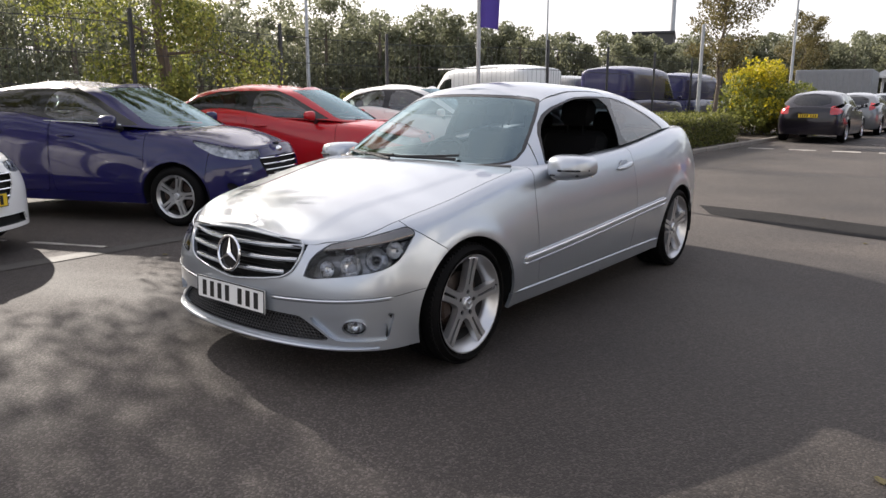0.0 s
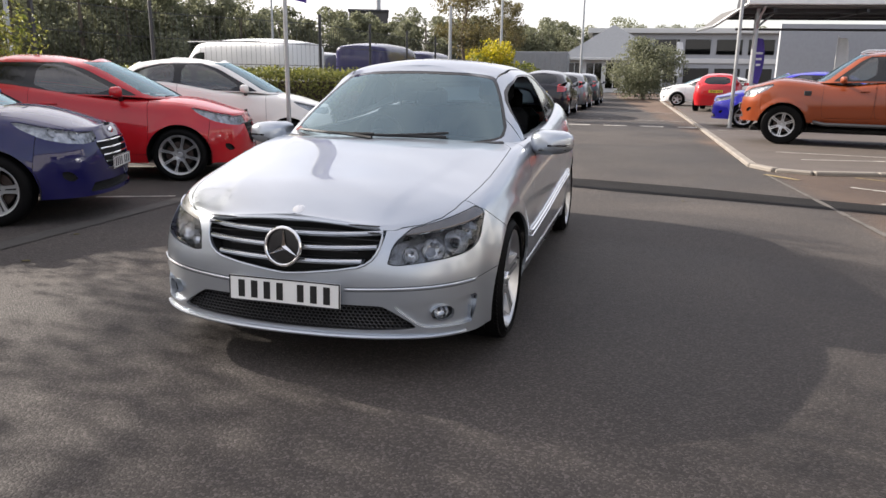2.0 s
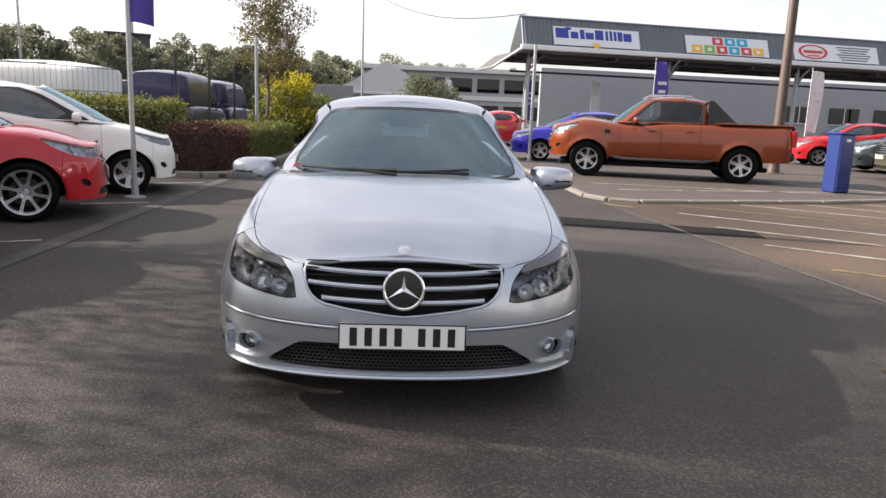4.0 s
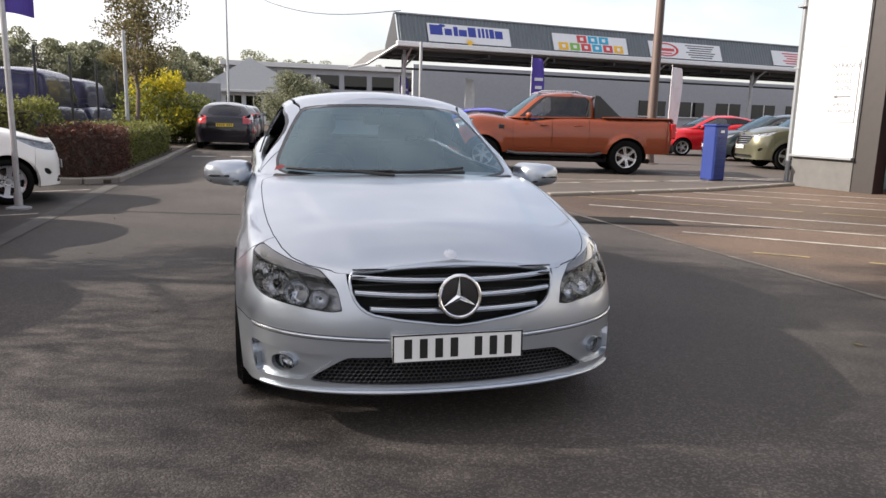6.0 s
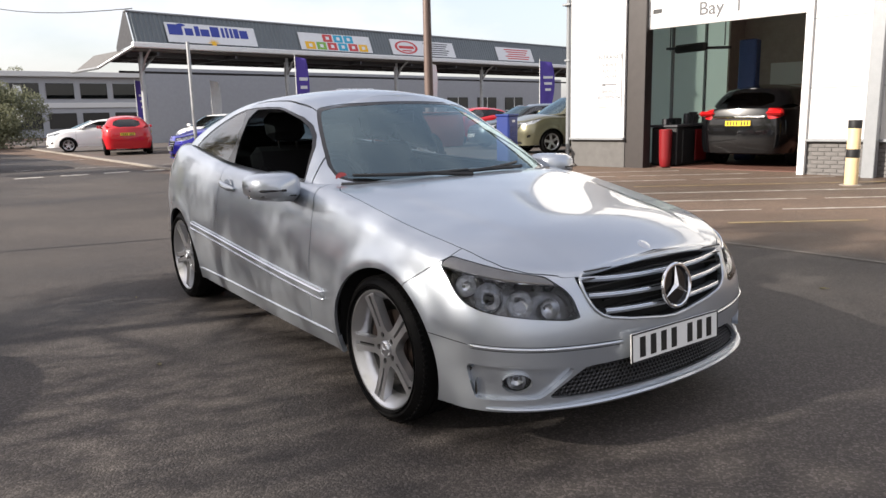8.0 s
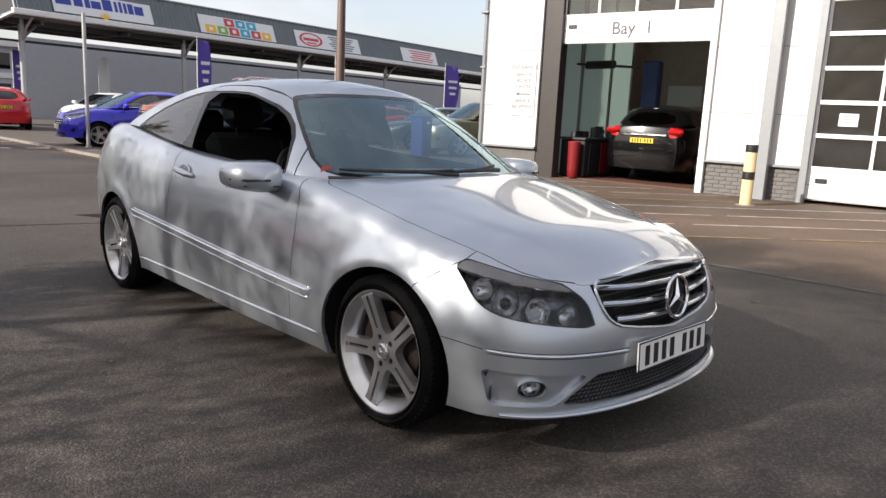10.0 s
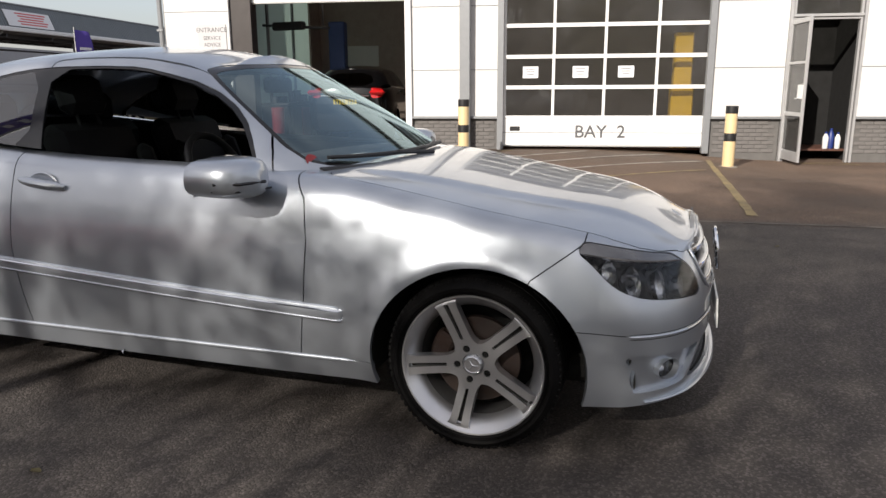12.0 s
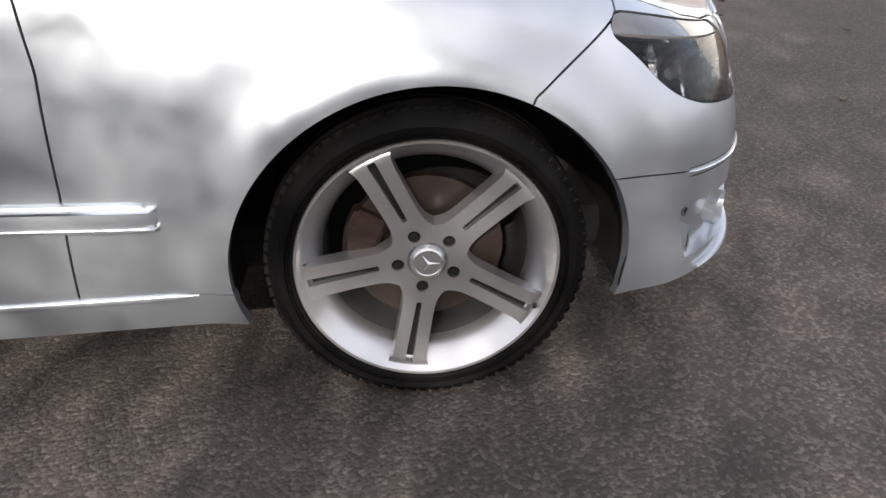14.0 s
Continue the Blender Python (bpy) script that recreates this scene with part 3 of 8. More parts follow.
    spoke.f = [q[::-1] for q in spoke.f]
    spoke.rim(0.036 if near else 0.030)
    # slot floors: near-black sheets, the shade in the slots put in as colour
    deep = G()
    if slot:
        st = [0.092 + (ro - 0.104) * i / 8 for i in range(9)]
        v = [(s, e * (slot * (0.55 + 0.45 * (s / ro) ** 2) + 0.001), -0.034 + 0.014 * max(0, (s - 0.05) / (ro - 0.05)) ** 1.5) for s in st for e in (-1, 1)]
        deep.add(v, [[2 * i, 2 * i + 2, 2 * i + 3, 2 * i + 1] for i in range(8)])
    # lug hole floors, blackened for the shade inside the holes
    a = 0 if spokes == 5 else 0.2
    lug = G().lathe([(0.0, 0.004), (0.007, 0.004), (0.0075, 0.0), (0.0135, 0.0)], 14, Matrix.Translation((0.056 * math.cos(a), 0.056 * math.sin(a), -0.029)))
    cap = G().lathe([(0.0, -0.010), (0.024, -0.010), (0.0255, -0.0085), (0.028, -0.0085), (0.031, -0.011), (0.034, -0.016), (0.0345, -0.026)], 36)
    for i in range(3):
        a = math.tau * i / 3 + 0.5
        cap.add([(0, 0, -0.006), (0.0045 * math.cos(a + 1.05), 0.0045 * math.sin(a + 1.05), -0.0095), (0.0235 * math.cos(a), 0.0235 * math.sin(a), -0.009), (0.0045 * math.cos(a - 1.05), 0.0045 * math.sin(a - 1.05), -0.0095)], [[0, 2, 1], [0, 3, 2]])
    valve = G().rod((ro - 0.006, 0.012, -0.02), (ro - 0.012, 0.012, 0.004), 0.0045, n=8)
    disc = G().lathe([(0.04, -0.035), (0.075, -0.05), (0.08, -0.075), (min(0.15, rim_r - 0.05), -0.075), (min(0.15, rim_r - 0.05), -0.1), (0.05, -0.1)], 40)
    cal = G()
    for i in range(5):
        a = math.pi * (0.83 + 0.06 * i)
        cal.box((0.125, 0, -0.075), (0.07, 0.045, 0.055), 0.01, Matrix.Rotation(a, 4, "Z"))
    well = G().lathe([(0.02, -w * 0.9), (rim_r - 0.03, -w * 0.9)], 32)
    lug_mesh, slot_mesh = mesh_of("lug_recess_shade", lug, 30, VOID), mesh_of("spoke_slot_shade", deep, 30, VOID)
    lug_mesh["count"], slot_mesh["count"] = 5, spokes
    return dict(tyre=mesh_of("tyre", tyre, 30, RUBBER), rim=mesh_of("rim", rim.join(spoke), 40, material), rim_barrel=mesh_of("rim_barrel", barrel, 40, BARREL), spoke_slot_shade=slot_mesh, lug_recess_shade=lug_mesh,
                hub_cap=mesh_of("hub_cap", cap, 30, SATIN), valve=mesh_of("valve", valve, 30, BLACK), brake_disc=mesh_of("brake_disc", disc, 30, BRAKE),
                caliper=mesh_of("caliper", cal, 30, BRAKE), backing=mesh_of("backing", well, 30, VOID))


def put_wheels(car, meshes, spots, phase=0.0):
    for i, (x, y, z) in enumerate(spots):
        wh = new("wheel")
        wh.parent = car
        turn = Matrix.Rotation(phase + 0.7 * i, 4, "Z") if i else Matrix.Rotation(phase, 4, "Z")
        axis = Matrix(((0, 0, 1, 0), (1, 0, 0, 0), (0, 1, 0, 0), (0, 0, 0, 1))) if x > 0 else Matrix(((0, 0, -1, 0), (-1, 0, 0, 0), (0, 1, 0, 0), (0, 0, 0, 1)))
        wh.matrix_basis = Matrix.Translation((x, y, z)) @ axis
        for name, me in meshes.items():
            if not len(me.polygons):
                continue
            if name in ("lug_recess_shade", "spoke_slot_shade"):
                for j in range(me["count"]):
                    ob = new(name, me)
                    ob.parent = wh
                    ob.matrix_basis = turn @ Matrix.Rotation(math.tau * j / me["count"], 4, "Z")
                continue
            ob = new(name, me)
            ob.parent = wh
            if name != "caliper":
                ob.matrix_basis = turn


def registration(car, m, text_bars, yellow=False, w=0.52, h=0.111):
    """A number plate with plain bars for its characters."""
    pl = part("number_plate", G().box((0, 0, 0), (w, h, 0.008), 0.002), PLATE_Y if yellow else PLATE_W, car, "yellow number plate with black bars" if yellow else "white number plate with black bars")
    pl.matrix_basis = m
    n = text_bars
    cw = (w - 0.06) / (n + 0.6)
    me = mesh_of("plate_bar", G().box((0, 0, 0.0045), (cw * 0.50, h * 0.68, 0.003)), 0, PLATE_K)
    for i in range(n):
        x = -w / 2 + 0.03 + cw * (i + 0.5) + (0.6 * cw if i >= 4 else 0)
        b = new("plate_bar", me)
        b.parent = pl
        b.matrix_basis = Matrix.Translation((x, 0, 0))
    fr = G()
    for sx, sy, lx, ly in ((0, 1, w, 0.006), (0, -1, w, 0.006), (1, 0, 0.006, h), (-1, 0, 0.006, h)):
        fr.box((sx * (w / 2 - 0.003), sy * (h / 2 - 0.003), 0.004), (lx, ly, 0.004), 0.001)
    part("plate_frame", fr, BLACK, pl)
    return pl


def seat(car, x, y, z, w=0.5, material=None, lean=22):
    """A front seat: cushion, back and head restraint."""
    s = part("seat", G().box((0, 0, 0.1), (w, 0.52, 0.17), 0.05), material or LEATHER, car)
    s.matrix_basis = pose(x, y, z)
    back = G().box((0, 0.03, 0.32), (w, 0.13, 0.62), 0.05)
    for sx in (-1, 1):
        back.box((sx * w * 0.42, -0.03, 0.26), (0.09, 0.13, 0.45), 0.035)
    b = part("seat_back", back, material or LEATHER, s)
    b.matrix_basis = pose(0, 0.2, 0.12, -lean, 0, 0)
    h = G().box((0, 0.04, 0.75), (0.26, 0.1, 0.18), 0.04)
    for sx in (-0.06, 0.06):
        h.rod((sx, 0.04, 0.58), (sx, 0.04, 0.72), 0.008, n=6)
    r = part("head_restraint", h, material or LEATHER, s)
    r.matrix_basis = pose(0, 0.2, 0.12, -lean + 4, 0, 0)


def cabin_fit(car, o, trim=None):
    """Floor, dashboard, wheel, seats and rear bench, seen through the glass."""
    x, yf, yb, zf, zt = o["cab"]
    fl = G().box((0, (yf + yb) / 2, zf), (2 * x, yb - yf, 0.06), 0.01)
    fl.box((0, yb - 0.05, (zf + zt) / 2), (2 * x, 0.06, zt - zf), 0.01)
    part("cabin_floor", fl, VOID, car)
    d = G()
    n = 14
    prof = [(-0.30, 0.0), (-0.05, 0.035), (0.12, 0.03), (0.22, -0.02), (0.26, -0.10), (0.20, -0.2), (0.18, -0.4)]
    v = [(-x + 2 * x * i / n, yf + 0.35 + py - 0.14 * (2 * i / n - 1) ** 2, zt - 0.035 + pz) for i in range(n + 1) for py, pz in prof]
    k = len(prof)
    d.add(v, [[i * k + j, (i + 1) * k + j, (i + 1) * k + j + 1, i * k + j + 1] for i in range(n) for j in range(k - 1)])
    part("dashboard", d, BLACK, car)
    for sx in (-1, 1):
        seat(car, sx * x * 0.52, (yf + yb) / 2 - 0.12, zf + 0.12, material=trim)
    sw = part("steering_wheel", G().lathe([(0.17 + 0.016 * math.cos(a), 0.016 * math.sin(a)) for a in (math.tau * i / 10 for i in range(10))], 32, closed=True).lathe([(0, 0.03), (0.05, 0.025), (0.07, 0.0)], 20).box((0, 0.0, 0.0), (0.34, 0.035, 0.015), 0.006), BLACK, car)
    sw.matrix_basis = pose(-x * 0.52, yf + 0.72, zt - 0.06, 62, 0, 0)
    bench = G().box((0, yb - 0.5, zf + 0.22), (2 * x * 0.9, 0.5, 0.2), 0.06).box((0, yb - 0.2, zf + 0.5), (2 * x * 0.9, 0.16, 0.6), 0.06, None)
    for sx in (-0.32, 0.32):
        bench.box((sx, yb - 0.17, zf + 0.86), (0.26, 0.1, 0.17), 0.04)
    part("rear_bench", bench, trim or LEATHER, car)
    rm = part("rear_view_mirror", G().box((0, 0, 0), (0.23, 0.03, 0.07), 0.014).rod((0, 0, 0.02), (0, -0.04, 0.055), 0.01), BLACK, car)
    rm.matrix_basis = pose(0, *o["mirror_in"])


def lamp_unit(car, low, label, depth, inner=(), name="headlight", lens=None, back=None, bowl=None):
    """Lens, housing and bowls of a lamp cut from the shell, both sides."""
    g = low.take(label)
    for side in (1, -1):
        gg = g if side > 0 else g.flipped()
        ln = part(name, G(gg.v, gg.f), lens or GLASS_L, car, "clear lens over bright reflectors" if lens is None else "red lens")
        part("lamp_bucket", gg.shifted(depth).rim(-depth + 0.002), back or SATIN, ln)
        for kind, p, n, r in inner:
            q = Vector((p[0] * side, p[1], p[2]))
            nn = Vector((n[0] * side, n[1], n[2])).normalized()
            m = Matrix.Translation(q) @ nn.to_track_quat("Z", "Y").to_matrix().to_4x4()
            if kind == "projector":
                part("projector", G().lathe([(r, -0.03), (r, 0.0), (r * 0.92, 0.004), (r * 0.86, 0.0)], 28, m), bowl or REFLECT, ln)
                part("projector_lens", G().lathe([(r * 0.86, 0.0), (r * 0.6, 0.012), (r * 0.3, 0.018), (0, 0.02)], 28, m), GLOSSBLACK, ln)
            else:
                part("reflector", G().lathe([(r, 0.006), (r * 0.97, -0.004), (r * 0.8, -0.02), (r * 0.4, -0.034), (0.006, -0.036)], 26, m), bowl or REFLECT, ln)


def door_mirror(car, x, y, z, material, sx=1.0, size=(0.2, 0.13, 0.13), band=False):
    for side in (1, -1):
        a, bq, c = size
        n, k = 20, 12
        v = []
        for i in range(n):
            for j in range(k + 1):
                t, p = math.tau * i / n, math.pi * j / k
                ex = lambda q: math.copysign(abs(q) ** (0.6 if band else 0.7), q)
                px, py, pz = ex(math.sin(p)) * ex(math.cos(t)), -ex(math.cos(p)), ex(math.sin(p)) * ex(math.sin(t))
                if py > 0.35:
                    py = 0.35 + (py - 0.35) * 0.15
                taper = 1 - 0.28 * (px * side + 1) / 2 * (1 if pz < 0 else 0.45)
                v.append((px * a / 2, py * bq / 2 + 0.03 * abs(px), pz * c / 2 * taper))
        f = [[i * (k + 1) + j, ((i + 1) % n) * (k + 1) + j, ((i + 1) % n) * (k + 1) + j + 1, i * (k + 1) + j + 1] for i in range(n) for j in range(k)]
        mr = part("door_mirror", G(v, f), material, car)
        mr.matrix_basis = pose(side * x, y, z, 0, 0, side * 6)
        part("mirror_glass", G().box((0, bq * 0.235, 0), (a * 0.8, 0.004, c * 0.72), 0.002), CHROME, mr)
        part("mirror_foot", G().tube([(-side * a * 0.35, 0.01, -c * 0.3), (-side * a * 0.62, 0.012, -c * 0.42), (-side * a * 0.95, 0.03, -c * 0.55)], [0.032, 0.03, 0.036], 10, flat=0.8), BLACK if not band else material, mr)
        if band:
            part("indicator_strip", G().tube([(side * (a * 0.47), -bq * 0.14, -0.006), (side * a * 0.3, -bq * 0.42, -0.006), (-side * a * 0.1, -bq * 0.5, -0.006)], 0.006, 6), GLOSSBLACK, mr)
            part("lower_line", G().tube([(side * (a * 0.46), -bq * 0.10, -0.03), (side * a * 0.3, -bq * 0.38, -0.032), (-side * a * 0.3, -bq * 0.44, -0.034)], 0.004, 6), GLOSSBLACK, mr)


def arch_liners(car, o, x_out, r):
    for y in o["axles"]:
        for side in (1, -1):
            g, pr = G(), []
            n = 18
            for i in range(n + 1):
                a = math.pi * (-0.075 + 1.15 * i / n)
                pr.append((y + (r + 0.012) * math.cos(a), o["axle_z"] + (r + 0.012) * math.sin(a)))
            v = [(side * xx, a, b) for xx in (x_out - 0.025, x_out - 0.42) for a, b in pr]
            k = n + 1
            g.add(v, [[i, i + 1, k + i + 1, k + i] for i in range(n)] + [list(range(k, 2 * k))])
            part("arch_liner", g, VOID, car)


def seam(s, field, src, dst, gap=0.0022):
    """Parts a panel off, with an open joint round it."""
    s.cut(field(s) + gap, src, dst)
    s.cut(field(s) - gap, src, "gap")


# ---- the silver coupe
def silver_coupe():
    car = root("coupe_car", Matrix.Identity(4), "silver three-door coupe with open front windows on wet tarmac", "car")
    o = dict(
        outline=[(0, -0.775), (0.26, -0.760), (0.44, -0.726), (0.63, -0.652), (0.768, -0.515), (0.832, -0.31), (0.852, -0.02), (0.862, 0.5), (0.864, 1.2), (0.862, 2.0), (0.856, 2.7), (0.805, 3.14), (0.685, 3.46), (0.42, 3.65), (0, 3.68)],
        rail=[(0, -0.695, 0.698), (0.25, -0.688, 0.690), (0.42, -0.655, 0.672), (0.585, -0.55, 0.688), (0.695, -0.42, 0.724), (0.755, -0.27, 0.757), (0.782, -0.02, 0.805), (0.792, 0.45, 0.895), (0.79, 1.2, 0.945), (0.782, 2.0, 0.985), (0.755, 2.7, 1.055), (0.688, 3.10, 1.075), (0.565, 3.37, 1.07), (0.32, 3.53, 1.065), (0, 3.55, 1.065)],
        bottom=([-0.9, -0.5, 0.2, 2.3, 3.2, 3.8], [0.195, 0.205, 0.207, 0.21, 0.24, 0.27]),
        crown=([-0.72, -0.66, -0.58, -0.3, 0.1, 0.5, 1.0, 2.6, 3.2, 3.6], [0.0, 0.028, 0.06, 0.075, 0.062, 0.045, 0.02, 0.0, 0.0, 0.0]),
        belt=[(0, 0.40, 0.895), (0.38, 0.455, 0.90), (0.64, 0.565, 0.902), (0.735, 0.69, 0.905), (0.757, 0.95, 0.925), (0.76, 1.35, 0.958), (0.752, 1.8, 0.985), (0.728, 2.3, 1.03), (0.69, 2.75, 1.07), (0.62, 3.05, 1.07), (0.36, 3.28, 1.07), (0, 3.32, 1.07)],
        edge=[(0, 1.15, 1.345), (0.28, 1.162, 1.335), (0.47, 1.20, 1.30), (0.535, 1.30, 1.318), (0.558, 1.45, 1.338), (0.566, 1.68, 1.349), (0.562, 1.98, 1.342), (0.55, 2.25, 1.318), (0.53, 2.50, 1.276), (0.50, 2.66, 1.24), (0.30, 2.76, 1.235), (0, 2.78, 1.24)],
        roof_crown=([1.1, 1.3, 1.8, 2.4, 2.8], [0.0, 0.045, 0.055, 0.05, 0.0]),
        axles=(0.0, 2.715), axle_z=0.318, arch=0.352, flare=0.014, lip=0.0, tuck=0.045, bulge=0.022, bow=0.018,
        nu=250, nv=44, nk=44, nw=170, nc=30, nr=18, round=14, roof_round=14, cab=(0.66, 0.55, 2.7, 0.25, 0.93), mirror_in=(1.16, 1.23))
    low, up, fb, ft, zb = shell(o)
    skin = Skin(low)
    # the bonnet's raised middle, edged by two creases from the grille's corners to the screen pillars
    deck = (low.a[:, 1] > 1.0) & (low.p[:, 1] < 0.75)
    edge_x = np.interp(low.p[:, 1], [-0.7, -0.45, 0.0, 0.5], [0.385, 0.43, 0.52, 0.60])
    step = np.clip((edge_x - low.p[:, 0]) / 0.075 + 0.5, 0, 1)
    fade = np.clip((low.p[:, 1] + 0.70) / 0.14, 0, 1) * np.clip((0.60 - low.p[:, 1]) / 0.25, 0, 1)
    low.p[:, 2] += np.where(deck, 0.006 * step * step * (3 - 2 * step) * fade, 0)
    # wheel arches
    for wy in o["axles"]:
        low.cut(np.maximum(np.hypot(low.p[:, 1] - wy + 0.012, (low.p[:, 2] - 0.305) * 1.075) - 0.368, 0.5 - low.p[:, 0]), "body", "arch")
    # cabin opening in the deck, and the joint round the bonnet
    hole = [(-0.1, 0.62), (0.60, 0.70), (0.71, 0.86), (0.715, 1.4), (0.705, 1.9), (0.67, 2.4), (0.60, 2.85), (0.3, 3.05), (-0.1, 3.1)]
    low.cut(np.maximum(sd_poly(low.p[:, 0], low.p[:, 1], hole), 1.02 - low.a[:, 1]), "body", "void")
    bonnet = lambda s: np.maximum(sd_poly(s.p[:, 0], s.p[:, 1], rounded([(-0.3, -0.9), (0.43, -0.9), (0.43, -0.66), (0.60, -0.545), (0.675, -0.40), (0.718, -0.1), (0.735, 0.3), (0.725, 0.575), (0.60, 0.545), (0.38, 0.445), (-0.3, 0.39)], 1)), 0.985 - s.a[:, 1])
    seam(low, bonnet, "body", "bonnet", 0.0018)
    # front: headlight, then bumper
    lampf = lambda s: np.maximum(sd_poly(s.a[:, 0], s.p[:, 2], rounded([(0.470, 0.600), (0.512, 0.640), (0.60, 0.684), (0.74, 0.722), (0.86, 0.745), (0.955, 0.738), (1.005, 0.706), (0.955, 0.665), (0.915, 0.615), (0.865, 0.580), (0.79, 0.556), (0.66, 0.538), (0.445, 0.514), (0.455, 0.55)], 1)), s.a[:, 1] - 0.995)
    low.cut(lampf(low) + 0.002, "body", "lamp")
    low.cut(lampf(low) - 0.0015, "body", "gap")
    low.cut(np.interp(low.a[:, 0], [0.50, 0.54, 0.68, 0.81, 0.96, 1.02], [0.640, 0.643, 0.658, 0.675, 0.697, 0.704]) - low.p[:, 2], "lamp", "lid")
    bump = lambda s: sd_poly(s.p[:, 1], s.p[:, 2], [(-1.5, 0.0), (-0.05, 0.0), (-0.05, 0.3), (-0.19, 0.618), (-0.345, 0.728), (-0.39, 1.2), (-1.5, 1.2)])
    seam(low, bump, "body", "bumper", 0.002)
    # openings in the bumper
    gr = [(-0.5, 0.73), (0.36, 0.73), (0.412, 0.675), (0.424, 0.650), (0.406, 0.58), (0.368, 0.53), (0.30, 0.503), (-0.001, 0.465), (-0.5, 0.42)]
    xz = lambda s, poly: np.maximum(sd_poly(s.p[:, 0], s.p[:, 2], poly), s.p[:, 1] + 0.35)
    low.cut(xz(low, rounded(gr, 1)), "bumper", "grille")
    intake = [(-0.4, 0.350), (0.41, 0.348), (0.440, 0.338), (0.568, 0.256), (0.550, 0.244), (0.3, 0.236), (-0.4, 0.230)]
    low.cut(xz(low, rounded(intake, 1)), "bumper", "intake")
    fog = lambda s: np.hypot((s.a[:, 0] - 0.688) / 0.054, (s.p[:, 2] - 0.308) / 0.034) - 1
    low.cut(fog(low) * 0.045, "bumper", "fog")
    slot = [(0.838, 0.367), (0.860, 0.369), (0.833, 0.258), (0.824, 0.258)]
    low.cut(np.maximum(sd_poly(low.a[:, 0], low.p[:, 2], slot), low.p[:, 1]), "bumper", "slot")
    recess = rounded([(0.462, 0.346), (0.50, 0.352), (0.852, 0.374), (0.874, 0.376), (0.838, 0.249), (0.82, 0.247), (0.62, 0.246), (0.592, 0.252)], 1)
    low.cut(np.maximum(sd_poly(low.a[:, 0], low.p[:, 2], recess), low.p[:, 1]), "bumper", "recess")
    # door and sill
    door = lambda s: np.maximum(sd_poly(s.p[:, 1], s.p[:, 2], [(0.70, 1.2), (0.672, 0.95), (0.605, 0.845), (0.588, 0.70), (0.600, 0.5), (0.630, 0.286), (0.64, 0.1), (1.84, 0.1), (1.86, 0.296), (1.90, 0.6), (1.875, 1.2)]), 0.5 - s.p[:, 0])
    sill = lambda s: np.maximum(np.maximum(s.p[:, 2] - 0.284, 0.30 - s.p[:, 1]), s.p[:, 1] - 2.42)
    seam(low, sill, "body", "sill", 0.0016)
    seam(low, door, "body", "door")
    tail = lambda s: np.maximum(sd_poly(s.p[:, 1], s.p[:, 2], rounded([(3.32, 0.98), (3.36, 0.80), (3.8, 0.72), (3.8, 0.92), (3.45, 1.0)], 1)), 3.0 - s.p[:, 1])
    low.cut(tail(low), "body", "tail")
    # upper body: screens and side windows
    yz = lambda s, poly: np.maximum(sd_poly(s.p[:, 1], s.p[:, 2], poly), 0.5 - s.p[:, 0])
    ws = [(-0.3, 0.905), (0.38, 0.915), (0.600, 0.930), (0.675, 0.962), (0.588, 1.145), (0.505, 1.275), (0.465, 1.297), (0.28, 1.318), (-0.3, 1.325)]
    scr = lambda s: np.maximum(sd_poly(np.abs(s.p[:, 0]), s.p[:, 2], rounded(ws, 1)), s.p[:, 1] - 1.3)
    up.cut(scr(up) + 0.014, "body", "screen")
    up.cut(scr(up), "body", "screen_edge")
    w1 = rounded([(0.832, 0.922), (0.862, 1.0), (0.955, 1.115), (1.13, 1.222), (1.34, 1.278), (1.50, 1.299), (1.84, 1.297), (1.815, 1.1), (1.80, 0.93)], 1)
    w2 = rounded([(1.895, 1.297), (2.10, 1.272), (2.36, 1.208), (2.56, 1.125), (2.665, 1.068), (2.60, 1.052), (2.2, 1.012), (1.868, 0.982)], 1)
    frame_in = rounded([(0.812, 0.905), (0.848, 1.004), (0.945, 1.123), (1.124, 1.231), (1.335, 1.287), (1.5, 1.308), (1.9, 1.306), (2.105, 1.280), (2.368, 1.216), (2.57, 1.132), (2.70, 1.062), (2.61, 1.036), (2.2, 0.999), (1.85, 0.957), (1.3, 0.925)], 1)
    frame_out = rounded([(0.745, 0.88), (0.80, 1.02), (0.905, 1.15), (1.10, 1.265), (1.33, 1.322), (1.5, 1.341), (1.84, 1.338), (1.86, 1.31), (1.86, 0.90)], 1)
    up.cut(yz(up, w1), "body", "open_window")
    up.cut(yz(up, w2), "body", "quarter")
    up.cut(yz(up, frame_in), "body", "gasket")
    seam(up, lambda s: yz(s, frame_out), "body", "door_frame", 0.003)
    up.cut(np.maximum(np.abs(up.p[:, 0]) - 0.45, 2.9 - up.p[:, 1]), "body", "back_glass")
    # lining up the parts
    part("body", both(low.take("body")).join(both(up.take("body"))).rim(0.014), SILVER, car, "silver metallic wings, pillars and roof", 28)
    part("bonnet", both(low.take("bonnet")).rim(0.016), SILVER, car, "", 28)
    part("front_bumper", both(low.take("bumper")).rim(0.018), SILVER, car, "", 28)
    for sd in (1, -1):
        dg = low.take("door") if sd > 0 else low.take("door").flipped()
        d = part("door", dg.rim(0.014), SILVER, car, "", 28)
        s0 = skin.s_of(1.735)
        p, nn = skin.at(s0, 0.855), skin.out(s0, 0.855)
        h = G()
        pts = []
        for i in range(9):
            a = i / 8
            q = skin.at(skin.s_of(1.735) - 0.115 + 0.23 * a, 0.847 + 0.025 * a)
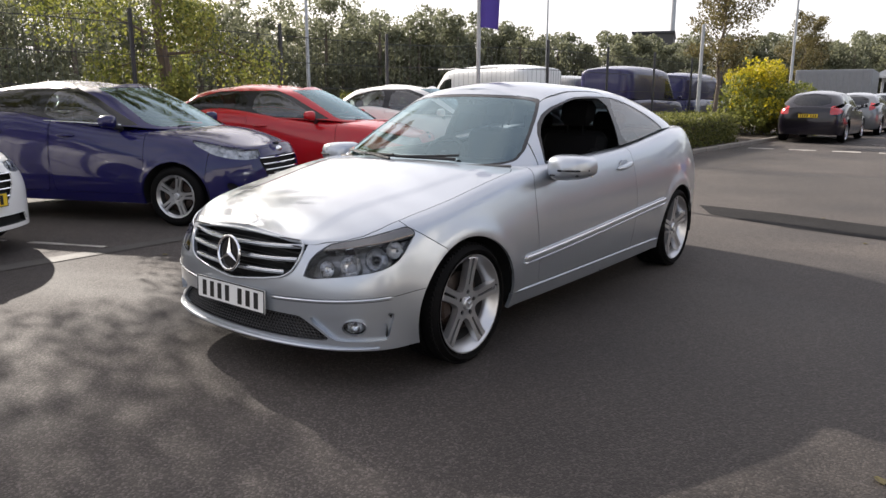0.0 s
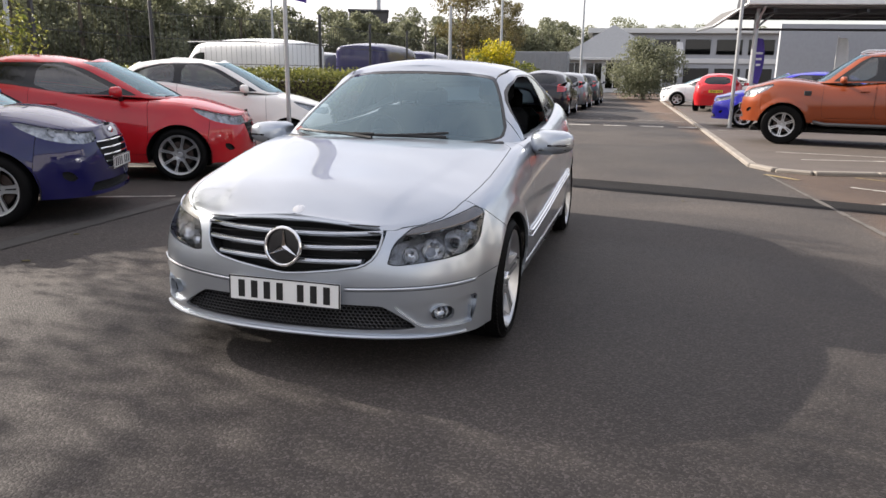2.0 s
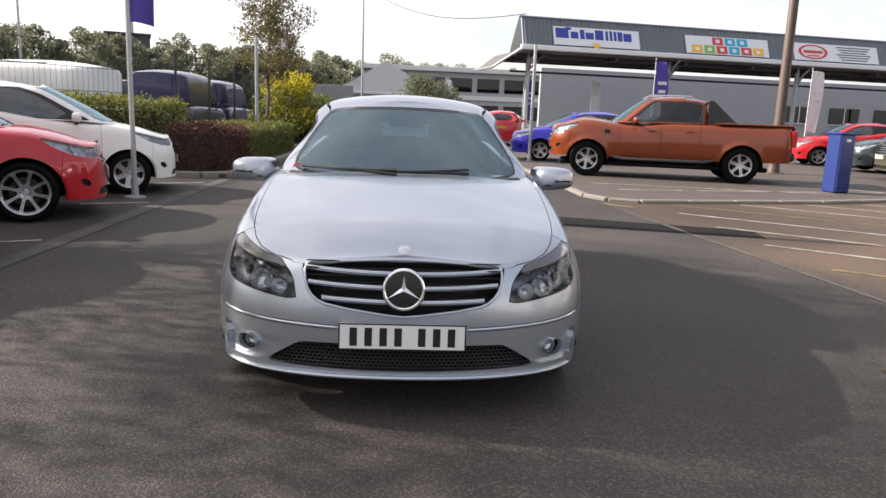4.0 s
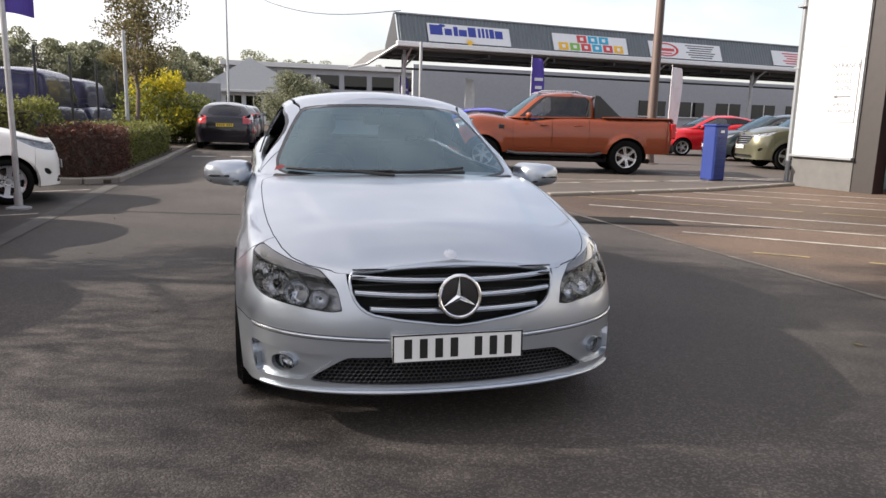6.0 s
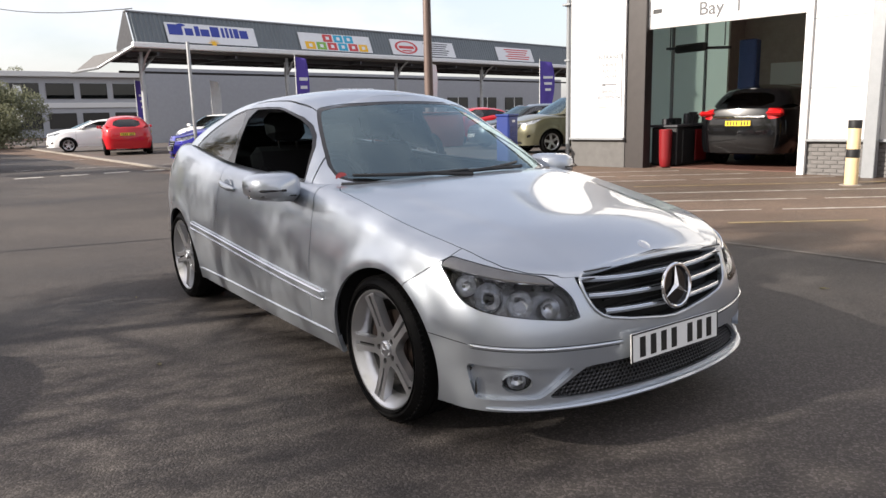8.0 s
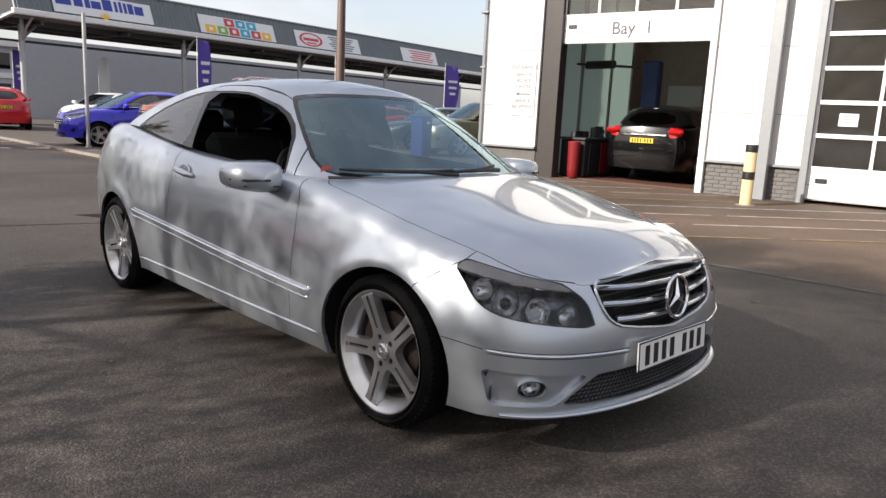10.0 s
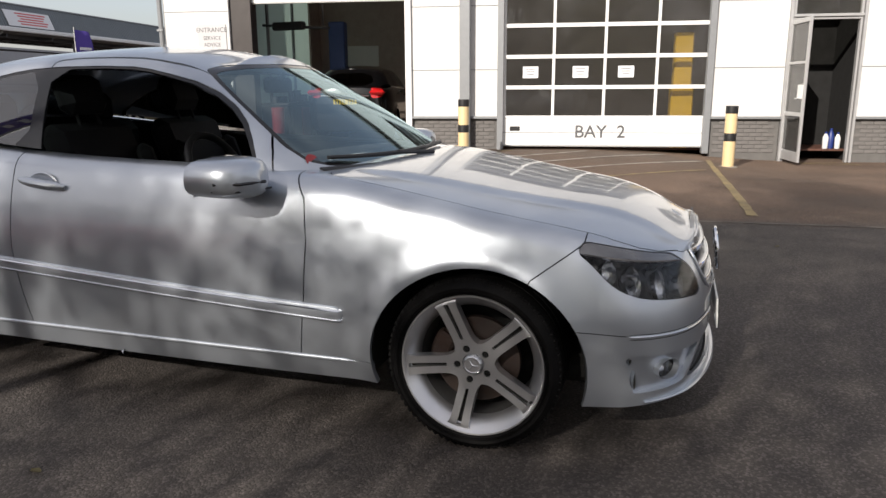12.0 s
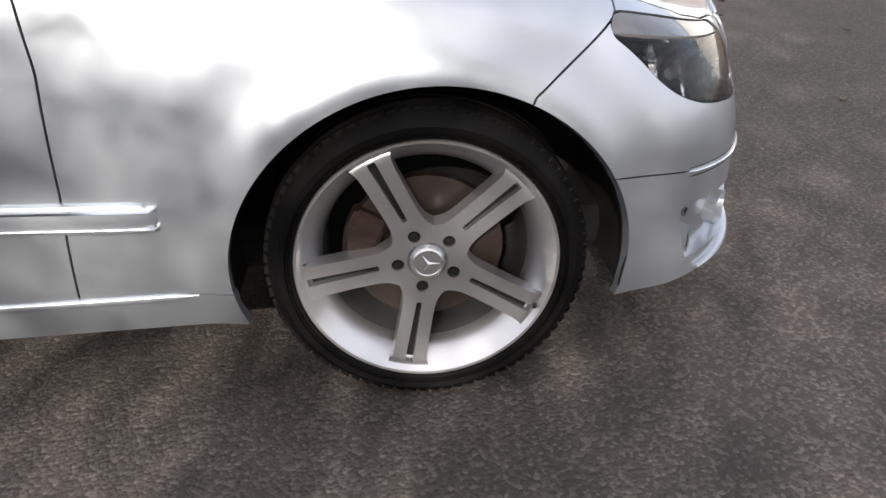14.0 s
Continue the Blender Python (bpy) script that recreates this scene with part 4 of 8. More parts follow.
            pts.append((q[0] + 0.006 + 0.016 * math.sin(math.pi * a) ** 0.5, q[1], q[2]))
        h.tube(pts, [0.008, 0.015, 0.018, 0.019, 0.019, 0.019, 0.018, 0.015, 0.008], 10)
        cup = G().lathe([(0.0, -0.001), (0.035, 0.001), (0.046, 0.003), (0.05, 0.0)], 24, Matrix.Translation(Vector(p) + Vector((0.001, 0, -0.002))) @ pose(0, 0, 0, 0, 90, 0) @ Matrix.Diagonal((1, 1.5, 1, 1)))
        if sd < 0:
            h, cup = h.flipped(), cup.flipped()
        part("handle", h, SILVER, d)
        part("handle_cup", cup, SILVER, d)
        sg = low.take("sill") if sd > 0 else low.take("sill").flipped()
        part("side_skirt", sg.rim(0.02), SILVER, car, "", 28)
        ends = [0, 0.003, 0.01, 0.02, 0.03]
        strip_pts = [(skin.s_of(0.455) + 1.945 * k, 0.452 + 0.112 * k ** 1.15) for k in ends[:-1] + [0.03 + 0.97 * i / 40 for i in range(41)]]
        mould = skin.strip(strip_pts, 0.060, 0.013, 7)
        line = skin.strip([(a, b + 0.016) for a, b in strip_pts], 0.008, 0.019, 5)
        line2 = skin.strip([(a, b - 0.018) for a, b in strip_pts], 0.006, 0.017, 5)
        if sd < 0:
            mould, line, line2 = mould.flipped(), line.flipped(), line2.flipped()
        m = part("door_moulding", mould, SILVER, car, "silver rub strip with a bright line", 25)
        part("bright_line", line, CHROME, m)
        part("bright_line", line2, CHROME, m)
        run = [(0.262 + 0.598 * i / 30, 0.414 + 0.026 * (i / 30) ** 1.3) for i in range(31)]
        bl = skin.strip(run, 0.013, 0.004, 7)
        l1 = skin.strip([(a, b + 0.002) for a, b in run], 0.004, 0.006, 5)
        for dz in (-0.0085, 0.0085):
            gl = skin.strip([(a, b + dz) for a, b in run], 0.0032, 0.0009, 5)
            part("bumper_joint", gl if sd > 0 else gl.flipped(), VOID, car)
        gq = G().join(bl)
        if sd < 0:
            gq, l1 = gq.flipped(), l1.flipped()
        m = part("bumper_moulding", gq, SILVER, car, "", 25)
        part("bright_line", l1, CHROME, m)
        jl = skin.strip([(0.860 + 0.172 * i / 12, 0.443 + 0.020 * i / 12) for i in range(13)], 0.004, 0.0009, 5)
        part("bumper_joint", jl if sd > 0 else jl.flipped(), VOID, car)
        sb = skin.strip([(skin.s_of(0.40) + 1.94 * i / 40, 0.281) for i in range(41)], 0.016, 0.007, 7)
        part("skirt_edge", sb if sd > 0 else sb.flipped(), SILVER, car, "", 60)
        q2 = low.take("fog") if sd > 0 else low.take("fog").flipped()
        rc = low.take("recess") if sd > 0 else low.take("recess").flipped()
        part("bumper_recess", rc.shifted(0.022).rim(-0.022), SILVER, car, "", 28)
        fl = part("fog_lamp", q2.shifted(0.024), GLASS_L, car, "oval clear fog lamp")
        part("lamp_bucket", q2.shifted(0.052).rim(-0.026), LAMPDARK, fl)
        c, nn = skin.at(0.688, 0.308), skin.out(0.688, 0.308)
        nn = nn if nn[1] < 0 else -nn
        mm = Matrix.Translation(Vector(c) - Vector(nn) * 0.037) @ Vector(nn).to_track_quat("Z", "Y").to_matrix().to_4x4()
        bowl = G().lathe([(0.034, 0.008), (0.032, -0.002), (0.022, -0.012), (0.004, -0.016)], 24, mm)
        part("reflector", bowl if sd > 0 else bowl.flipped(), DARKCHROME, fl)
        # air slot almost without depth: a near-black strip paints its inner shade
        st = low.take("slot") if sd > 0 else low.take("slot").flipped()
        part("air_slot_shade", st.shifted(0.003), VOID, car)
        qg = up.take("quarter") if sd > 0 else up.take("quarter").flipped()
        part("quarter_window", qg.shifted(0.004), GLASS_D, car, "tinted fixed side glass")
        gg = up.take("gasket") if sd > 0 else up.take("gasket").flipped()
        df = up.take("door_frame") if sd > 0 else up.take("door_frame").flipped()
        part("door_frame", df.rim(0.012), SILVER, d, "", 28)
        part("window_gasket", gg.shifted(0.003).rim(0.01), GLOSSBLACK, car)
        # thin bright bead below and round the side glass
        tl = low.take("tail") if sd > 0 else low.take("tail").flipped()
        t = part("tail_lamp", tl.rim(0.01), TAILRED, car, "red tail lamp")
    part("windscreen", both(up.take("screen")).shifted(0.003), GLASS_W, car, "dark reflecting windscreen")
    part("windscreen_band", both(up.take("screen_edge")).shifted(0.002).rim(0.006), GLOSSBLACK, car)
    part("back_window", both(up.take("back_glass")).shifted(0.003), GLASS_D, car)
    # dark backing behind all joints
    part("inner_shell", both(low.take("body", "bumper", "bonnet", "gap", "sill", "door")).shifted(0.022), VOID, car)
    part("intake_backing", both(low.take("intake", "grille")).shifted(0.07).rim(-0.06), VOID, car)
    # grille: four dark bays, three bright bars, frame, badge
    fr = rounded(gr, 1)
    fr = [(x, z) for x, z in fr if x >= 0]
    lid_z = lambda x: float(np.interp(x, [0, 0.25, 0.42, 0.5], [0.696, 0.688, 0.672, 0.674])) - 0.004
    ring = [skin.at(max(0.0, np.interp(x, [0, 0.26, 0.44], [0, 0.262, 0.447])), min(z, lid_z(x))) for x, z in fr]
    ring = [(0, ring[0][1], 0.692)] + [tuple(q) for q in ring] + [(0, -0.775, 0.469)]
    full = ring + [(-x, y, z) for x, y, z in ring[::-1][1:-1]]
    part("grille_frame", G().tube([(x, y - 0.003, z) for x, y, z in full], 0.0058, 8, True), SILVER, car, "silver grille surround")
    for zc, half in ((0.636, 0.410), (0.580, 0.392), (0.524, 0.335)):
        bar, rec = G(), []
        for i in range(41):
            x = -half + 2 * half * i / 40
            q = skin.at(abs(x) * 1.012, zc + 0.014 * (abs(x) / 0.42) ** 2)
            rec.append((x, q[1] + 0.012, q[2]))
        prof = [(0.004, 0.011), (-0.010, 0.008), (-0.014, 0.0), (-0.010, -0.009), (0.010, -0.011), (0.03, 0.002)]
        k = len(prof)
        v = [(x, y + a, z + b) for x, y, z in rec for a, b in prof]
        bar.add(v, [[i * k + j, i * k + (j + 1) % k, (i + 1) * k + (j + 1) % k, (i + 1) * k + j] for i in range(40) for j in range(k)])
        b = part("grille_bar", bar, SILVER, car, "silver bar with a chrome edge")
        part("chrome_edge", G().tube([(x, y - 0.010, z + 0.0075) for x, y, z in rec], 0.0026, 6), CHROME, b)
    # lattice behind the bars
    lat = G()
    for i in range(7):
        z = 0.50 + 0.03 * i
        wd = 0.40 if z > 0.56 else 0.30
        lat.box((0, -0.69, z), (2 * wd, 0.01, 0.004))
    part("grille_lattice", lat, BLACK, car)
    em = root("badge", Matrix.Translation((0, -0.782, 0.585)) @ pose(0, 0, 0, 83, 0, 0), "")
    em.parent = car
    part("badge_ring", G().lathe([(0.080 + 0.0075 * math.cos(a), 0.0075 * math.sin(a)) for a in (math.tau * i / 10 for i in range(10))], 48, closed=True), CHROME, em, "chrome ring")
    star = G()
    for i in range(3):
        a = math.pi / 2 + math.tau * i / 3
        star.add([(0, 0, 0.012), (0.013 * math.cos(a + 1.047), 0.013 * math.sin(a + 1.047), 0), (0.078 * math.cos(a), 0.078 * math.sin(a), 0.001), (0.013 * math.cos(a - 1.047), 0.013 * math.sin(a - 1.047), 0)], [[0, 1, 2], [0, 2, 3]])
    part("badge_star", star, CHROME, em, "three-armed chrome star", 10)
    part("badge_back", G().lathe([(0.0, -0.006), (0.08, -0.006)], 32), GLOSSBLACK, em)
    bb = part("bonnet_badge", G().lathe([(0, 0.004), (0.018, 0.003), (0.027, 0.0), (0.029, -0.004)], 28), SATIN, car, "small round bonnet badge")
    mid = low.p[(np.abs(low.p[:, 0]) < 0.004) & (low.a[:, 1] > 1.5)]
    mid = mid[np.argsort(mid[:, 1])]
    zz = [float(np.interp(y, mid[:, 1], mid[:, 2])) for y in (-0.635, -0.625, -0.615)]
    bb.matrix_basis = pose(0, -0.625, zz[1] + 0.001, math.degrees(math.atan2(zz[2] - zz[0], 0.02)), 0, 0)
    # honeycomb in the lower intake
    mesh = G()
    cell = 0.017
    for r in range(9):
        z = 0.236 + r * cell * 0.87
        for c in range(-32, 33):
            x = c * cell * 1.15 + (r % 2) * cell * 0.575
            lim = 0.545 - max(0, z - 0.250) * 1.30
            if abs(x) > lim or z > 0.350:
                continue
            y = skin.at(abs(x) * 1.01, z)[1] + 0.022
            mesh.tube([(x + 0.62 * cell * math.cos(math.tau * i / 6 + 0.52) , y, z + 0.52 * cell * math.sin(math.tau * i / 6 + 0.52)) for i in range(6)], 0.0021, 4, True)
    tagged(part("intake_mesh", mesh, MESHGREY, car, "black honeycomb mesh"), kind="stuff")
    lipg = G()
    lp = [skin.at(s, float(zb(fb(np.array(s))[1])) + 0.012) for s in np.linspace(0, 0.80, 36)]
    lp = [(-q[0], q[1], q[2]) for q in lp[::-1][:-1]] + [tuple(q) for q in lp]
    lipg.tube([(x * 1.002, y - 0.006, z) for x, y, z in lp], [0.004 + 0.007 * min(1, 4 * min(i, len(lp) - 1 - i) / len(lp)) for i in range(len(lp))], 8, flat=1.4)
    part("bumper_lip", lipg, SILVER, car)
    # headlights
    def lamp_at(s, z, deep):
        c, nn = skin.at(s, z), skin.out(s, z)
        nn = nn if nn[1] < 0 or nn[0] > 0 else -nn
        d = np.array(nn) * 0.6 + np.array([0, -1, 0]) * 0.6
        return tuple(np.array(c) - np.array(nn) * deep), tuple(d)
    inner = []
    for kind, s, z, r, deep in (("reflector", 0.785, 0.615, 0.055, 0.046), ("projector", 0.785, 0.615, 0.024, 0.058), ("reflector", 0.660, 0.590, 0.052, 0.042), ("reflector", 0.550, 0.568, 0.038, 0.030), ("reflector", 0.885, 0.648, 0.040, 0.036)):
        c, d = lamp_at(s, z, deep)
        inner.append((kind, c, d, r))
    lamp_unit(car, low, "lamp", 0.075, inner=inner, back=LAMPDARK, bowl=DARKCHROME)
    for sd in (1, -1):
        fl = (lambda q: q) if sd > 0 else (lambda q: q.flipped())
        lid = part("lamp_eyelid", fl(low.take("lid")).shifted(0.003), SMOKED, car, "smoked grey indicator strip above the headlight bowls")
        brow = skin.strip([(u, float(np.interp(u, [0.50, 0.54, 0.68, 0.81, 0.96, 1.02], [0.640, 0.643, 0.658, 0.675, 0.697, 0.704])) - 0.003) for u in np.linspace(0.528, 0.985, 30)], 0.009, 0.0012, 5)
        part("lamp_brow", fl(brow), CHROME, lid, "thin bright line")
    # number plate with its characters
    registration(car, Matrix.Translation((0, -0.789, 0.388)) @ pose(0, 0, 0, 87, 0, 0), 7)
    # mirrors, wipers, wheels, liners, cabin
    door_mirror(car, 0.915, 0.835, 0.918, SILVER, size=(0.255, 0.27, 0.155), band=True)
    for x0, x1, y0, z0 in ((0.30, -0.28, 0.50, 0.945), (-0.34, -0.66, 0.50, 0.945)):
        pts = []
        for i in range(13):
            a = i / 12
            x = 0.36 - 0.96 * a if x0 > 0 else -0.05 - 0.55 * a
            yy = 0.41 + 0.25 * (abs(x) / 0.66) ** 2 + (0.05 if x0 > 0 else 0.02) * (1 - a)
            pts.append((x, yy, 0.945 + (yy - 0.41) * 0.10 + 0.02 * (1 - a)))
        wp = part("wiper", G().tube(pts, 0.008, 6), BLACK, car)
        part("wiper_arm", G().tube([(pts[0][0], pts[0][1] - 0.04, pts[0][2] - 0.02), pts[5]], 0.010, 6), BLACK, wp)
    part("cowl_panel", G().tube([(x, 0.375 + 0.27 * (abs(x) / 0.7) ** 2, 0.918) for x in np.linspace(-0.66, 0.66, 25)], 0.018, 8, flat=1.5), BLACK, car)
    wm = wheel_meshes(0.302, 0.243, 0.235, 5, 0.0305, 0.0085, ALLOY, True)
    put_wheels(car, wm, [(-0.838, 0.0, 0.309), (0.838, 0.0, 0.309), (-0.838, 2.715, 0.309), (0.838, 2.715, 0.309)], math.radians(-30))
    arch_liners(car, o, 0.85, 0.368)
    cabin_fit(car, o)
    part("underbody", G().box((0, 1.4, 0.26), (1.30, 3.9, 0.10), 0.03), VOID, car)
    part("tax_disc", G().lathe([(0, 0), (0.030, 0)], 20, Matrix.Translation((-0.635, 0.66, 0.955)) @ pose(0, 0, 0, 50, 0, -25)), mat("disc_paper", (0.20, 0.02, 0.025), 0.7, vary=0.2), car, "red paper disc behind the windscreen")
    return car


# ---- ordinary vehicles from a few lengths
def plain_vehicle(name, m, label, category, paint_, d, group="", rear=True, wheels=None, glass_rear=None, plate=True, trim=None):
    """d: L length, W half width, H height, wb wheelbase, fo front overhang, zn bonnet edge, cowl (y, z), rf and rr roof ends, tail (y, z), belt (front z, back z)."""
    car = root(name, m, label, category, group)
    L, W, H, wb, fo, zn = d["L"], d["W"], d["H"], d["wb"], d["fo"], d["zn"]
    cy, cz = d["cowl"]
    ty, tz = d["tail"]
    y0, y1 = -fo, L - fo
    bz0, bz1 = d["belt"]
    R, tw = d.get("R", 0.31), d.get("tail_w", (0.96, 0.84, 0.5))
    o = dict(
        outline=[(0, y0), (0.45 * W, y0 + 0.04), (0.72 * W, y0 + 0.15), (0.90 * W, y0 + 0.36), (0.975 * W, y0 + 0.68), (W, 0.3), (W, wb * 0.5), (W, wb), (tw[0] * W, y1 - 0.35), (tw[1] * W, y1 - 0.12), (tw[2] * W, y1 - 0.03), (0, y1)],
        rail=[(0, y0 + 0.10, zn), (0.45 * W, y0 + 0.13, zn - 0.01), (0.66 * W, y0 + 0.26, zn + 0.0), (0.80 * W, y0 + 0.48, zn + 0.05), (0.88 * W, y0 + 0.76, zn + 0.11), (0.90 * W, max(0.3, cy), cz - 0.03), (0.91 * W, wb * 0.5, (bz0 + bz1) / 2), (0.90 * W, wb, bz1), ((tw[0] - 0.10) * W, y1 - 0.36, tz), ((tw[1] - 0.09) * W, y1 - 0.17, tz), ((tw[2] - 0.05) * W, y1 - 0.09, tz), (0, y1 - 0.07, tz)],
        bottom=([-2, 0, wb, wb + 2], [d.get("zb", 0.2), d.get("zb", 0.2) + 0.02, d.get("zb", 0.2) + 0.03, d.get("zb", 0.2) + 0.08]),
        crown=([y0, y0 + 0.2, y0 + 0.5, cy, cy + 0.6, wb, y1], [0, 0.03, 0.06, 0.05, 0.02, 0, 0]),
        belt=[(0, cy - 0.12, cz), (0.42 * W, cy - 0.06, cz), (0.74 * W, cy + 0.08, cz), (0.855 * W, cy + 0.30, bz0), (0.875 * W, cy + 0.75, bz0 + 0.01), (0.88 * W, (cy + ty) / 2, (bz0 + bz1) / 2), (0.865 * W, ty - 0.65, bz1), (0.82 * W, ty - 0.25, bz1 + 0.01), (0.62 * W, ty - 0.04, tz), (0.3 * W, ty, tz), (0, ty + 0.01, tz)],
        edge=[(0, d["rf"] - 0.02, H - 0.04), (0.36 * W, d["rf"], H - 0.05), (0.58 * W, d["rf"] + 0.06, H - 0.08), (0.635 * W, d["rf"] + 0.22, H - 0.075), (0.66 * W, d["rf"] + 0.5, H - 0.06), (0.665 * W, (d["rf"] + d["rr"]) / 2 + 0.1, H - 0.055), (0.65 * W, d["rr"] - 0.5, H - 0.07), (0.62 * W, d["rr"] - 0.18, H - 0.095), (0.52 * W, d["rr"] - 0.03, H - 0.11), (0.26 * W, d["rr"], H - 0.10), (0, d["rr"] + 0.01, H - 0.10)],
        roof_crown=([d["rf"] - 0.1, d["rf"] + 0.3, d["rr"] - 0.3, d["rr"] + 0.1], [0.0, 0.045, 0.05, 0.02]),
        axles=(0.0, wb), axle_z=R, arch=R + 0.055, flare=d.get("flare", 0.02), tuck=0.06, nu=130, nv=26, nk=14, nw=90, nc=16, nr=9,
        round=6, roof_round=6, cab=(0.74 * W, cy + 0.1, ty - 0.15, 0.3, cz), mirror_in=(d["rf"] + 0.02, H - 0.16))
    if d.get("edge_w"):
        o["edge"] = [(x * d["edge_w"], y, z) for x, y, z in o["edge"]]
    low, up, fb, ft, zb = shell(o)
    skin = Skin(low)
    for wy in o["axles"]:
        low.cut(np.maximum(np.hypot(low.p[:, 1] - wy, low.p[:, 2] - R + 0.01) - o["arch"], 0.4 * W - low.p[:, 0]), "body", "arch")
    hole = [(-0.1, cy + 0.15), (0.6 * W, cy + 0.2), (0.78 * W, cy + 0.5), (0.80 * W, (cy + ty) / 2), (0.76 * W, ty - 0.4), (0.5 * W, ty - 0.15), (-0.1, ty - 0.12)]
    low.cut(np.maximum(sd_poly(low.p[:, 0], low.p[:, 1], hole), 1.02 - low.a[:, 1]), "body", "void")
    bon = lambda s: np.maximum(sd_poly(s.p[:, 0], s.p[:, 1], [(-0.3, -9), (0.62 * W, -9), (0.64 * W, y0 + 0.3), (0.80 * W, y0 + 0.72), (0.83 * W, cy + 0.12), (0.5 * W, cy + 0.0), (-0.3, cy - 0.06)]), 0.97 - s.a[:, 1])
    seam(low, bon, "body", "bonnet", 0.0025)
    zl = d.get("lamp", (0.42, 1.02, zn - 0.17, zn + 0.10))
    lampp = rounded([(zl[0] * W, zl[2] + 0.05), (zl[0] * W + 0.02, zl[3] - 0.10), (0.75 * W, zl[3] - 0.02), (zl[1] * W + 0.05, zl[3] + 0.03), (zl[1] * W + 0.36, zl[3] + 0.09), (zl[1] * W + 0.10, zl[2] + 0.11), (0.75 * W, zl[2] + 0.03)], 1)
    low.cut(np.maximum(sd_poly(low.a[:, 0], low.p[:, 2], lampp), low.a[:, 1] - 0.99), "body", "lamp")
    bump = lambda s: sd_poly(s.p[:, 1], s.p[:, 2], [(-9, 0), (-0.1, 0), (-R - 0.02, R + 0.12), (-R - 0.05, zn - 0.06), (-R - 0.3, zn + 0.02), (-9, zn + 0.1)])
    seam(low, bump, "body", "bumper", 0.002)
    g = d.get("grille", (0.46, zn - 0.40, zn - 0.10))
    gp = [(-0.4, g[2]), (g[0] * W, g[2] - 0.015), (g[0] * W + 0.03, g[2] - 0.05), (g[0] * W - 0.10, g[1]), (-0.4, g[1])]
    low.cut(np.maximum(sd_poly(low.p[:, 0], low.p[:, 2], rounded(gp, 1)), low.p[:, 1] + 0.3), "bumper", "grille")
    li = d.get("intake", (0.60, d.get("zb", 0.2) + 0.05, d.get("zb", 0.2) + 0.13))
    low.cut(np.maximum(sd_poly(low.p[:, 0], low.p[:, 2], [(-0.4, li[2]), (li[0] * W, li[2]), (li[0] * W + 0.05, li[1]), (-0.4, li[1])]), low.p[:, 1] + 0.3), "bumper", "intake")
    fs = d.get("fog", (0.86, 0.40))
    low.cut(np.maximum(sd_poly(low.a[:, 0], low.p[:, 2], rounded([(fs[0] * W - 0.07, fs[1] - 0.045), (fs[0] * W + 0.05, fs[1] - 0.035), (fs[0] * W + 0.09, fs[1] + 0.05), (fs[0] * W - 0.02, fs[1] + 0.04)], 1)), low.p[:, 1]), "bumper", "fogs")
    dr = d["doors"]
    for i, (ya, yb_) in enumerate(dr):
        df = lambda s, ya=ya, yb_=yb_: np.maximum(sd_poly(s.p[:, 1], s.p[:, 2], [(ya + 0.02, 3), (ya, 0.6 * cz), (ya + 0.04, d.get("zb", 0.2) + 0.12), (yb_ - 0.03, d.get("zb", 0.2) + 0.12), (yb_, 0.6 * cz), (yb_, 3)]), 0.5 * W - s.p[:, 0])
        seam(low, df, "body", "door%d" % i, 0.0025)
    tl = d.get("tail_lamp")
    if tl:
        low.cut(np.maximum(sd_poly(low.p[:, 1], low.p[:, 2], rounded([(y1 - tl[0], tl[2]), (y1 - tl[0] * 0.6, tl[1]), (y1 + 0.3, tl[1]), (y1 + 0.3, tl[2])], 1)), tl[3] * W - low.p[:, 0]), "body", "tail")
        up.cut(np.maximum(sd_poly(up.p[:, 1], up.p[:, 2], [(y1 - tl[0], tl[1]), (y1 + 0.3, tl[1]), (y1 + 0.3, tl[2]), (y1 - tl[0], tl[2])]), tl[3] * W - up.p[:, 0]), "body", "tail")
    # glass
    yz = lambda s, poly: np.maximum(sd_poly(s.p[:, 1], s.p[:, 2], poly), 0.45 * W - s.p[:, 0])
    za = H - 0.11
    scr = lambda s: np.maximum(sd_poly(np.abs(s.p[:, 0]), s.p[:, 2], [(-0.3, cz + 0.0), (0.70 * W, cz + 0.02), (0.755 * W, cz + 0.05), (0.575 * W, H - 0.10), (0.5 * W, H - 0.075), (-0.3, H - 0.062)]), s.p[:, 1] - (d["rf"] + 0.14))
    up.cut(scr(up), "body", "screen")
    for i, poly in enumerate(d["windows"]):
        up.cut(yz(up, rounded(poly, 1)) , "body", "win%d" % i)
    up.cut(yz(up, d["window_frame"]), "body", "gasket")
    if rear and d.get("back"):
        bk = d["back"]
        up.cut(np.maximum(sd_poly(np.abs(up.p[:, 0]), up.p[:, 2], rounded([(-0.3, bk[0]), (0.58 * W, bk[0]), (0.50 * W, bk[1]), (-0.3, bk[1])], 1)), (d["rr"] - 0.3) - up.p[:, 1]), "body", "back")
    part("body", both(low.take("body")).join(both(up.take("body"))).rim(0.014), paint_, car, "", 30)
    part("bonnet", both(low.take("bonnet")).rim(0.014), paint_, car, "", 30)
    part("front_bumper", both(low.take("bumper")).rim(0.014), d.get("bumper_mat", paint_), car, "", 30)
    part("windscreen", both(up.take("screen")).shifted(0.002), GLASS_W, car)
    if "back" in up.l:
        part("back_window", both(up.take("back")).shifted(0.002), glass_rear or GLASS_P, car, "dark tinted rear window")
